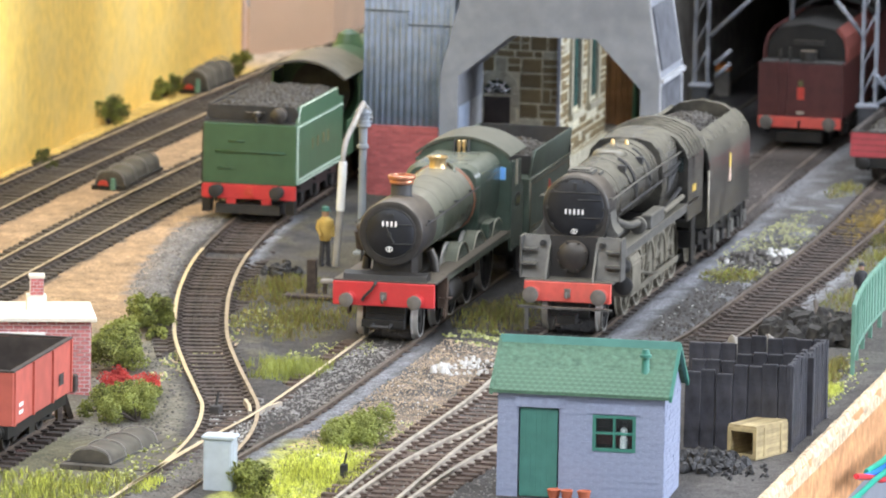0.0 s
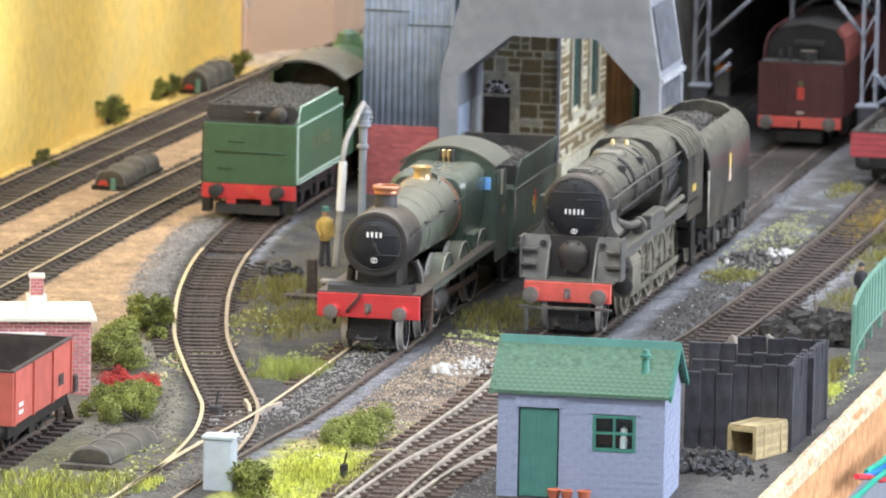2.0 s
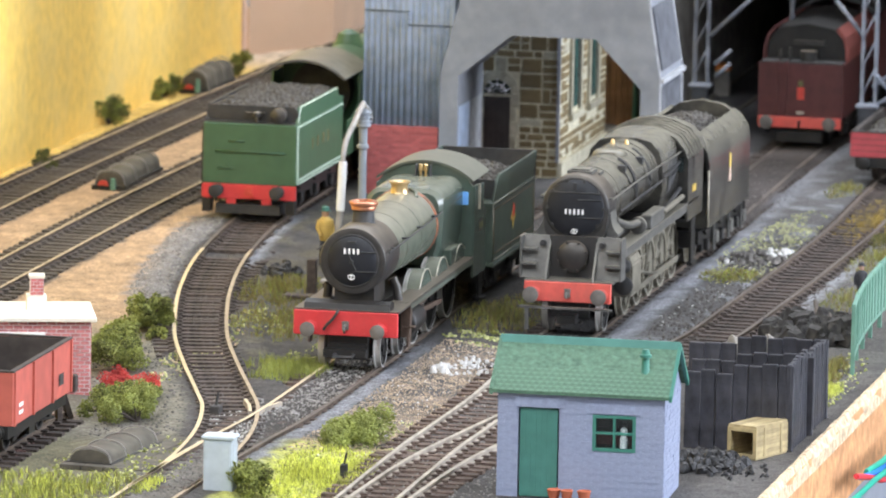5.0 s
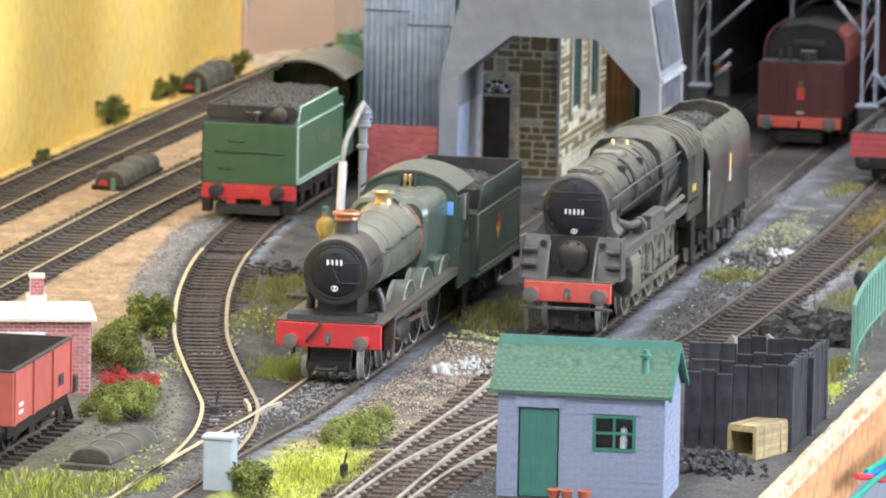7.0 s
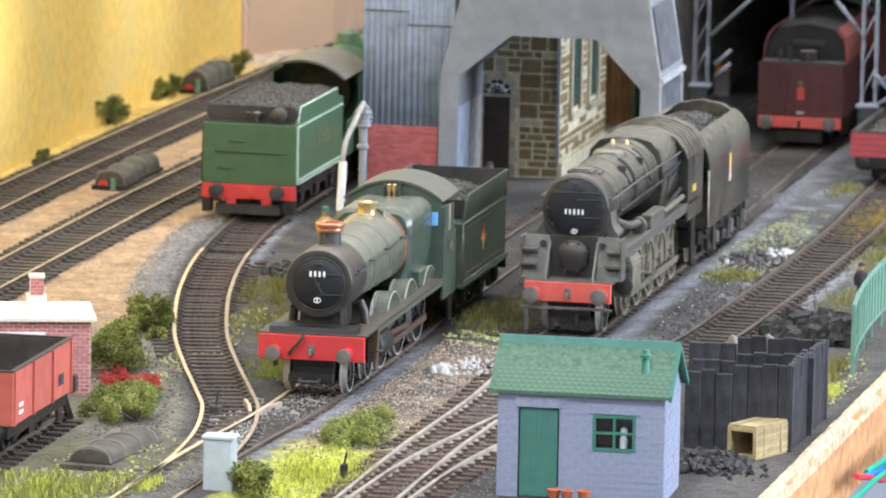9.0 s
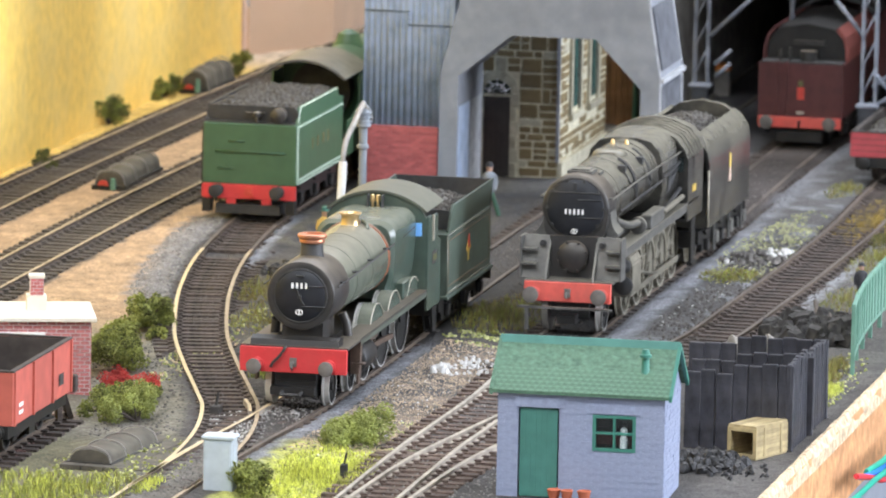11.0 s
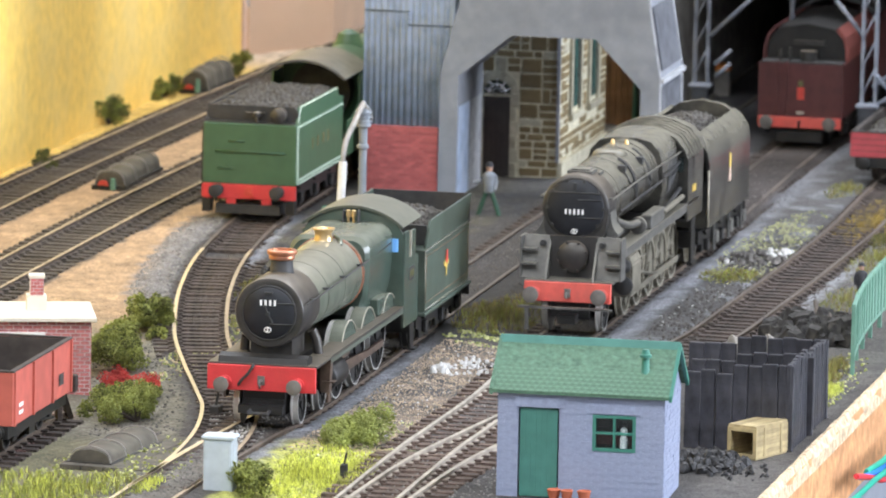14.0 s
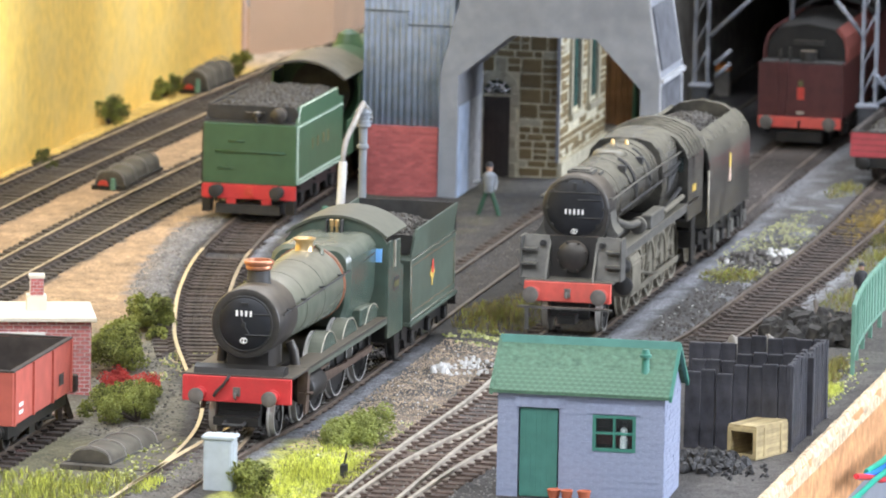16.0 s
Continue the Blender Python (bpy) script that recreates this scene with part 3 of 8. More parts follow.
scatter("gravel", 1500, beside("nine", -14, 34, -240, -40), (0.15, 0.45), "pale_chip", "pale chips over the turnout", "gravel", 22)
scatter("gravel", 700, beside("curve", -8, 12, -160, -60), (0.15, 0.5), "pale_chip", "pale ash chips at the turnout", "gravel", 23)

scatter("gravel", 240, beside("hall", -7.6, 7.6, -190, 60, 0.3), (0.12, 0.34), "pale_chip", "tiny pale chips in the track bed", "gravel", 24)
scatter("gravel", 320, beside("hall", 18, 46, -170, 60, 0.1), (0.12, 0.34), "white_stone", "tiny white chips on the gravel", "gravel", 25)
scatter("gravel", 1100, beside("hall", 16, 30, -170, 250), (0.12, 0.42), "coal_dusty", "dark cinders on the path beside the track", "gravel", 26)
scatter("gravel", 900, beside("nine", 24, 44, 60, 330), (0.2, 0.8), "coal_dusty", "dark cinders on the path beside the shed track", "gravel", 27)
scatter("gravel", 160, beside("nine", 22, 44, 120, 330, 0.1), (0.12, 0.4), "white_stone", "tiny white chips on the cinder path", "gravel", 28)
scatter("gravel", 900, beside("siding", -7.4, 7.4, -240, 60, 0.2), (0.15, 0.42), "pale_chip", "pale ballast between the turnout rails", "gravel", 29)

scatter("gravel", 1000, beside("hall", -7.4, 7.4, -100, 50, 0.35), (0.18, 0.5), "pale_chip", "grey ballast chips heaped between the rails", "ballast", 33)
scatter("gravel", 420, beside("curve", -8, 8, -150, -80, 0.35), (0.15, 0.5), "white_stone", "white ash chips at the turnout", "gravel", 34)


def check_rails():
    t = empty("check_rails", mpose(0, 0, 0), "short polished check rails at the turnout crossing", "check rails", kind="structure")
    for pts in ([(-47.7, -69.1), (-44.0, -79.1), (-40.7, -91.3)], [(-38.5, -91.7), (-38.2, -81.6), (-35.8, -70.7)], [(-44.0, -182.0), (-42.9, -165.1), (-41.8, -146.8)]):
        bm = bm_new()
        rows = []
        p = [Vector((*q, 0)) for q in pts]
        for i, c in enumerate(p):
            d = (p[min(i + 1, len(p) - 1)] - p[max(i - 1, 0)]).normalized()
            n = Vector((d.y, -d.x, 0))
            rows.append([bm.verts.new(c + n * px + Vector((0, 0, pz))) for px, pz in ((-0.6, 0.9), (0.6, 0.9), (0.55, 2.55), (-0.55, 2.55))])
        for a, b in zip(rows, rows[1:]):
            for i in range(4):
                bm.faces.new((a[i], a[(i + 1) % 4], b[(i + 1) % 4], b[i])).material_index = 1 if i == 2 else 0
        bm.faces.new(rows[0])
        bm.faces.new(rows[-1][::-1])
        part("check_rail", bm, ["rail_pale", "rail_top"], t)


check_rails()

# ---- baseboard, boards behind, hall ----
bm = bm_new()
rng = random.Random(5)
rows = []
for i in range(220):
    y = -330 + i * 1570 / 219
    rows.append([bm.verts.new((EDGE + 0.2 * rng.random() + dx, y, z)) for dx, z in
                 ((0.0, 0.6 + 0.5 * rng.random()), (1.0 + rng.random(), 0.9 + 0.6 * rng.random()), (2.0 + 1.3 * rng.random(), -1.0 - 1.6 * rng.random()), (2.6, -6.0))])
for a, b in zip(rows, rows[1:]):
    for i in range(3):
        bm.faces.new((a[i], a[i + 1], b[i + 1], b[i]))
tagged(part("torn_edge", bm, "torn_card"), "torn pale edge of the scenic shell", "board edge", kind="structure")
one = one_box("baseboard", -300, EDGE + 2.4, -330, 1240, -26, -1.2, "chipboard")
tagged(one, "orange chipboard baseboard with a sawn edge", "baseboard", kind="structure")
one = one_box("trestle_top", -320, EDGE - 8, -320, 1230, -60, -27, "cable_grey")
tagged(one, "grey trestle top under the baseboard", "table", kind="structure")
for lx, ly in ((-250, -200), (90, -200), (-250, 1100), (90, 1100)):
    tagged(one_box("trestle_leg", lx, lx + 40, ly, ly + 40, -930, -60.2, "cable_grey"), "grey trestle leg", "table leg", kind="structure")
tagged(one_box("backscene_yellow", -266, -258, -330, 804, -1, 260, "yellow_board"), "plain yellow painted backscene board", "backscene", kind="structure")
tagged(one_box("backscene_edge", -266.5, -257, 804.3, 810, -1, 260, "pale_edge"), "pinkish unpainted end of the backscene board", "board edge", kind="structure")
bm = bm_new()
plan = [(-256.8, 812), (-229, 852), (-231, 905), (-236, 1235), (-240, 1235), (-235, 905), (-233, 855), (-256.8, 818)]
lo, hi = [bm.verts.new((x, y, -1)) for x, y in plan], [bm.verts.new((x, y, 300)) for x, y in plan]
for i in range(8):
    bm.faces.new((lo[i], lo[(i + 1) % 8], hi[(i + 1) % 8], hi[i]))
for q in ((0, 1, 6, 7), (1, 2, 5, 6), (2, 3, 4, 5)):
    bm.faces.new([hi[i] for i in q])
tagged(part("backscene_plain", bm, "pink_board"), "plain beige-pink board behind the layout", "backscene", kind="structure")


def room(name, x0, x1, y0, y1, z0, z1, material, label, category):
    return tagged(one_box(name, x0 * 1000, x1 * 1000, y0 * 1000, y1 * 1000, z0 * 1000, z1 * 1000, material), label, category, kind="structure")


room("floor", -3.2, 3.4, -4.2, 4.4, -1.03, -0.93, "hall_floor", "worn brown floor of the hall", "floor")
room("ceiling", -3.2, 3.4, -4.2, 4.4, 1.72, 1.82, "plaster", "white ceiling of the hall", "ceiling")
room("wall_west", -3.3, -3.2, -4.2, 4.4, -0.93, 1.72, "plaster", "plain cream plastered wall", "wall")
room("wall_north", -3.2, 3.1, 4.3, 4.4, -0.93, 1.72, "plaster", "plain cream plastered wall", "wall")
room("wall_south", -3.2, 3.1, -4.2, -4.1, -0.93, 1.72, "plaster", "plain cream plastered wall", "wall")
room("wall_east", 3.1, 3.2, -4.2, -1.2, -0.93, 1.72, "plaster", "plain cream plastered wall beside the window", "wall")
room("wall_east", 3.1, 3.2, 1.6, 4.4, -0.93, 1.72, "plaster", "plain cream plastered wall beside the window", "wall")
room("wall_east", 3.1, 3.2, -1.2, 1.6, -0.93, 0.05, "plaster", "plain cream wall below the window", "wall")
room("wall_east", 3.1, 3.2, -1.2, 1.6, 1.45, 1.72, "plaster", "plain cream wall above the window", "wall")
# Unseen fixtures over the lamps; the y = -3.0 one houses the added fill.
for ty in (-3.0, -1.3, 1.1):
    lamp = empty("ceiling_light", pose(0.1, ty, 1.70), "unseen long white fluorescent ceiling light", "ceiling light", "ceiling lights")
    one_box("housing", -1500, 1500, -350, 350, 0, 19, "plaster", lamp)
    one_box("diffuser", -1480, 1480, -330, 330, -15, -0.5, "lamp_glow", lamp)


# ---- buildings ----
def wall_bricks(parent, name, x0, x1, y, z0, z1, length, height, material, depth=0.35, joint=0.22, keep=None, along="x"):
    """Courses of bricks on a wall face, each a piece of its own; half bricks end every other course."""
    cache = {}
    row, z = 0, z0
    while z + height * 0.6 <= z1:
        x = x0 - (length / 2 if row % 2 else 0)
        while x < x1 - 0.3:
            a, b = max(x, x0), min(x + length, x1)
            if b - a > 0.5 and (keep is None or keep((a + b) / 2, z + height / 2)):
                w = round(b - a - joint, 2)
                if w not in cache:
                    bm = bm_new()
                    if along == "x":
                        box(bm, -w / 2, w / 2, -depth, 0.2, -(height - joint) / 2, (height - joint) / 2)
                    else:
                        box(bm, -0.2, depth, -w / 2, w / 2, -(height - joint) / 2, (height - joint) / 2)
                    cache[w] = mesh_of(name, bm, material)
                c = (a + b) / 2
                d = random.uniform(-0.06, 0.06)
                share(name, cache[w], parent, mpose(c, y + d, z + height / 2) if along == "x" else mpose(y + d, c, z + height / 2))
            x += length
        z += height
        row += 1


def corrugated(name, parent, x0, x1, y, z0, z1, pitch, depth, material, label=""):
    bm = bm_new()
    n = int((x1 - x0) / pitch * 8)
    top, bot = [], []
    for i in range(n + 1):
        x = x0 + (x1 - x0) * i / n
        dy = depth * math.cos((x - x0) / pitch * 2 * math.pi)
        bot.append((bm.verts.new((x, y - dy, z0)), bm.verts.new((x, y - dy + 0.5, z0))))
        top.append((bm.verts.new((x, y - dy, z1)), bm.verts.new((x, y - dy + 0.5, z1))))
    for i in range(n):
        bm.faces.new((bot[i][0], bot[i + 1][0], top[i + 1][0], top[i][0])).smooth = True
        bm.faces.new((bot[i + 1][1], bot[i][1], top[i][1], top[i + 1][1])).smooth = True
        bm.faces.new((bot[i][1], bot[i + 1][1], bot[i + 1][0], bot[i][0]))
        bm.faces.new((top[i][0], top[i + 1][0], top[i + 1][1], top[i][1]))
    return part(name, bm, material, parent, label, fix=False)


def iron_building():
    b = empty("corrugated_building", mpose(-117.3, 411, 0), "tall blue-grey corrugated iron building on a red brick base", "building")
    one_box("base_wall", 0.3, 28.2, 0.3, 60, -1, 26.2, "mortar_red", b, "red brick base")
    one_box("core", 0.6, 28, 1.6, 60, 26.2, 170, "blue_iron", b)
    corrugated("cladding_sheet", b, -0.4, 16.45, 0.6, 26, 170, 2.35, 0.3, "blue_iron")
    corrugated("cladding_sheet", b, 16.45, 34, 0.6, 26, 170, 2.35, 0.3, "blue_iron")
    for x0, x1, z in ((-0.4, 16.4, 69), (16.4, 34, 64), (-0.4, 16.4, 112), (16.4, 34, 108)):
        one_box("lap_joint", x0, x1, 0.0, 0.5, z, z + 0.35, "dark_steel", b)
    for z in range(64, 70):
        one_box("nail", 16.2, 16.6, 0.0, 0.3, z, z + 0.4, "dark_steel", b)
    wall_bricks(b, "brick", 0.3, 28.2, 0.3, -0.5, 26.2, 3.0, 1.12, "red_brick", 0.22, 0.18)
    return b


def coaling_tower():
    t = empty("coaling_tower", mpose(-88.8, 410, 0), "weathered grey concrete coaling tower with a chamfered archway", "coaling tower")
    bm = bm_new()
    # the ring round the archway, quad by quad: left pier, shoulders, head, right pier
    pieces = [[(0.2, -1), (7.0, -1), (7.4, 46), (0.5, 47)], [(0.5, 47), (7.4, 46), (27.2, 62), (7.2, 73)], [(7.2, 73), (27.2, 62), (59, 62), (78.6, 76)],
              [(78.6, 76), (59, 62), (76.3, 44), (83.2, 48.5)], [(83.2, 48.5), (76.3, 44), (76.3, -1), (83.5, -1)], [(7.2, 73), (78.6, 76), (77, 150), (9, 150)]]
    for q in pieces:
        prism_y(bm, q, 0, 46)
    bmesh.ops.remove_doubles(bm, verts=bm.verts[:], dist=0.01)
    seen = {}
    for f in bm.faces:
        seen.setdefault(tuple(round(c, 1) for c in f.calc_center_median()), []).append(f)
    bmesh.ops.delete(bm, geom=[f for fs in seen.values() if len(fs) > 1 for f in fs], context="FACES_ONLY")
    body = part("body", bm, "concrete", t)
    # worn raised arrises of the right-hand pier
    for y in (0.0, 44.5):
        bm = bm_new()
        tube(bm, [(78.0, y + 0.7, 110), (78.9, y + 0.7, 76), (83.5, y + 0.7, 48.5), (83.8, y + 0.7, 0)], 0.55, 6)
        part("arris", bm, "concrete_worn", t, "chipped pale edge")
    bm = bm_new()
    box(bm, 83.2, 85.0, 0.4, 46, 46.6, 48.2)
    part("ledge", bm, "concrete_worn", t, "pale ledge")
    # Pale sheets paint the light on the left pier's inner face.
    for y in (2, 24):
        bm = bm_new()
        prism_x(bm, [(y, -1), (y + 20, -1), (y + 20, 43), (y, 43)], 6.9, 7.3)
        part("panel", bm, "concrete_worn", t) if y == 24 else part("panel", bm, "blue_iron", t)
    # Thin darker sheets over the outer side of the right pier.
    bm = bm_new()
    prism_x(bm, [(4, 2), (42, 2), (42, 45), (4, 45)], 83.4, 83.75)
    part("side_panel", bm, "concrete_dark", t, "darker grey side panel")
    for quad in ([(83.2, 51), (79.3, 74.5), (79.7, 74.5), (83.75, 51)], [(78.7, 78), (77.9, 108), (78.45, 108), (79.25, 78)]):
        bm = bm_new()
        prism_y(bm, quad, 4, 42)
        part("side_panel", bm, "concrete_dark", t, "darker grey side panel")
    one_box("top_slab", 6, 80, -2, 48, 150, 156, "concrete", t)
    return t


def stone_building():
    s = empty("stone_building", mpose(-56, 476, 0), "rubble stone building with an arched doorway and tall windows", "building")
    one_box("wall", -60, -0.3, 0.5, 96, -1, 95, "stone_mortar", s)
    rng = random.Random(21)

    def course(spans, place):
        z = 0.3
        while z < 82:
            h = rng.choice((2.8, 3.6, 4.6, 5.8))
            for x0, x1, z0, z1 in spans:
                if not z0 <= z + h / 2 < z1:
                    continue
                x = x0
                while x < x1 - 0.8:
                    w = min(rng.uniform(3.2, 9.0), x1 - x)
                    if x1 - x - w < 1.6:
                        w = x1 - x
                    if h < 4 or rng.random() < 0.55:
                        place(x, w, z, h)
                    else:
                        place(x, w, z, h / 2)
                        place(x, w, z + h / 2, h / 2)
                    x += w
            z += h

    def front_piece(x, w, z, h):
        bm = bm_new()
        bbox(bm, -w / 2 + 0.38, w / 2 - 0.38, -0.35, 0.4, -h / 2 + 0.34, h / 2 - 0.34, 0.25)
        part("stone", bm, "stone_piece" if rng.random() < 0.9 else "stone_pale", s, at=mpose(x + w / 2, 0.5, z + h / 2))

    def side_piece(y, w, z, h):
        bm = bm_new()
        bbox(bm, -0.4, 0.3, -w / 2 + 0.4, w / 2 - 0.4, -h / 2 + 0.3, h / 2 - 0.3, 0.25)
        part("stone", bm, "stone_piece" if rng.random() < 0.85 else "stone_pale", s, at=mpose(-0.3, y + w / 2, z + h / 2))

    windows = ((24, 40), (60, 76))
    course(((-46, -32.4, 0, 41), (-15.4, 0, 0, 41), (-46, 0, 41, 82)), front_piece)
    course(((0, 95, 0, 17), (0, 20.6, 17, 82), (43.4, 56.6, 17, 82), (79.4, 95, 17, 82)), side_piece)
    # arched doorway
    for i in range(9):
        bm = bm_new()
        a0, a1 = 180 - i * 20, 180 - (i + 1) * 20 + 1.5
        pts = arc_points(-24, 32, 5.4, a0, a1, 3) + arc_points(-24, 32, 8.4, a1, a0, 3)
        prism_y(bm, pts, -0.1, 0.7)
        part("arch_stone", bm, "stone_pale", s, "pale dressed arch stone")
    for k in range(6):
        z = k * 5.3
        one_box("jamb_stone", -32.2 if k % 2 else -31.4, -29.2, -0.15, 0.7, z + 0.1, z + 5.1, "stone_pale", s)
        one_box("jamb_stone", -18.8, -15.6 if k % 2 else -16.6, -0.15, 0.7, z + 0.1, z + 5.1, "stone_pale", s)
    d = one_box("door", -29.1, -18.9, 0.1, 0.6, 0, 30.4, "dark_door", s, "dark plank door")
    for k in range(5):
        one_box("plank", -29.0 + k * 2.04, -27.1 + k * 2.04, -0.1, 0.3, 0.4, 30.0, "dark_door", d)
    fan = bm_new()
    prism_y(fan, arc_points(-24, 31.6, 5.3, 0, 180, 14), 0.2, 0.5)
    fanlight = part("fanlight", fan, "pane", s, "half-round fanlight with white bars")
    for ang in (20, 55, 90, 125, 160):
        bm = bm_new()
        tube(bm, [(-24 + 1.6 * math.cos(radians(ang)), 0.05, 31.8 + 1.6 * math.sin(radians(ang))), (-24 + 5.3 * math.cos(radians(ang)), 0.05, 31.8 + 5.3 * math.sin(radians(ang)))], 0.2, 5)
        part("glazing_bar", bm, "white_mark", fanlight)
    bm = bm_new()
    tube(bm, [(x, 0.05, z) for x, z in arc_points(-24, 31.8, 3.4, 0, 180, 14)], 0.2, 5)
    part("glazing_bar", bm, "white_mark", fanlight)
    # tall windows in the side wall
    for y0, y1 in windows:
        w = one_box("window", -0.3, 0.2, y0, y1, 24, 54, "pane", s, "tall dark window with a pale stone surround")
        bm = bm_new()
        box(bm, -0.4, 0.9, y0 - 3.2, y0, 22, 57)
        box(bm, -0.4, 0.9, y1, y1 + 3.2, 22, 57)
        prism_x(bm, [(y0 - 3.2, 57), (y0, 54), (y1, 54), (y1 + 3.2, 57), (y1 - 2, 62), ((y0 + y1) / 2, 63.5), (y0 + 2, 62)], -0.4, 0.9)
        part("surround", bm, "stone_pale", w)
        one_box("sill", -0.4, 1.8, y0 - 4, y1 + 4, 19.5, 22, "stone_pale", w)
        one_box("window_frame", -0.2, 0.5, (y0 + y1) / 2 - 0.6, (y0 + y1) / 2 + 0.6, 24, 54, "green_door", w)
    one_box("plinth", -0.3, 1.6, 0, 96, -1, 6, "stone_pale", s)
    one_box("corner_trim", -0.9, 0.4, -0.3, 0.6, 6.2, 90, "concrete", s)
    bm = bm_new()
    prism_y(bm, [(-62, 95), (2, 95), (-30, 118)], -2, 98)
    part("roof", bm, "dark_steel", s)
    return s


def wood_building():
    s = empty("plank_building", mpose(-72, 640, 0), "dark brown plank building behind the archway", "building")
    one_box("core", 0, 14, 1, 120, -1, 120, "shed_dark", s)
    for k in range(6):
        one_box("plank", k * 2.4, k * 2.4 + 2.2, 0, 1.2, -1, 120, "brown_plank", s)
    for k in range(14):
        one_box("plank", 13.8, 14.8, k * 8.4, k * 8.4 + 8, -1, 120, "brown_plank" if k % 3 else "green_door", s)
    return s


def engine_shed():
    s = empty("engine_shed", mpose(-16, 600, 0), "dark open-fronted engine shed with grey steel gantry posts", "engine shed")
    one_box("side_wall", -32, -28, 10, 560, -1, 92, "shed_dark", s)
    one_box("side_wall", 118, 122, -50, 560, -1, 92, "shed_dark", s)
    one_box("back_wall", -28, 118, 556, 560, -1, 92, "shed_dark", s)
    # Unseen roof; its front edge is set to keep the shed interior dark.
    one_box("roof", -34, 124, 30, 562, 92.3, 96, "shed_dark", s)
    one_box("front_beam", -34, 124, -40, -34, 76, 92, "dark_steel", s)

    def post(x, y):
        p = empty("gantry_post", mpose(0, 0, 0), "", "")
        del_keys = [k for k in ("label", "category") if k in p]
        for k in del_keys:
            del p[k]
        p.parent = s
        p.matrix_basis = mpose(x, y, 0)
        for dx, dy in ((-3.0, -2), (2.2, -2), (-3.0, 2), (2.2, 2)):
            one_box("angle_iron", dx, dx + 0.9, dy, dy + 0.9, 23, 80, "grey_steel", p, e=0.15)
        for k in range(5):
            z = 26 + k * 11
            bm = bm_new()
            tube(bm, [(-2.6, -2, z), (2.6, -2, z + 11)], 0.32, 5)
            part("lattice_bar", bm, "grey_steel", p)
            bm = bm_new()
            tube(bm, [(2.8, -1.6, z + 11), (2.8, 2.4, z)], 0.32, 5)
            part("lattice_bar", bm, "grey_steel", p)
        one_box("cap_plate", -4.6, 4.2, -3.2, 4, 22, 23.2, "grey_steel", p, e=0.2)
        one_box("pier", -3.6, 3.2, -2.4, 3.2, -1, 22, "dark_steel", p, e=0.4)
        return p

    a = post(-7.5, 0)
    b = post(65.5, -40)
    for x0, z0, x1, z1, y in ((-4, 42.5, 12.5, 58, 0), (-2.2, 31, 4.5, 37, 0), (-2.2, 26, 4.0, 31.5, 2), (48.7, 61, 60, 47, -20), (67, 30, 78, 38, -40), (67, 22, 80, 30, -40), (67, 36, 80, 22, -40)):
        bm = bm_new()
        tube(bm, [(x0, y, z0), (x1, y, z1)], 0.9, 6)
        part("brace", bm, "grey_steel", s)
    bm = bm_new()
    lathe(bm, (28.2, 0, 50), (0, 0, 1), [(0, 0.8), (1.2, 1.1), (3, 0.8), (7, 0.9), (10, 2.2), (22, 4.5)], 8)
    part("pendant", bm, "grey_steel", s, "grey hanging finial")
    return s


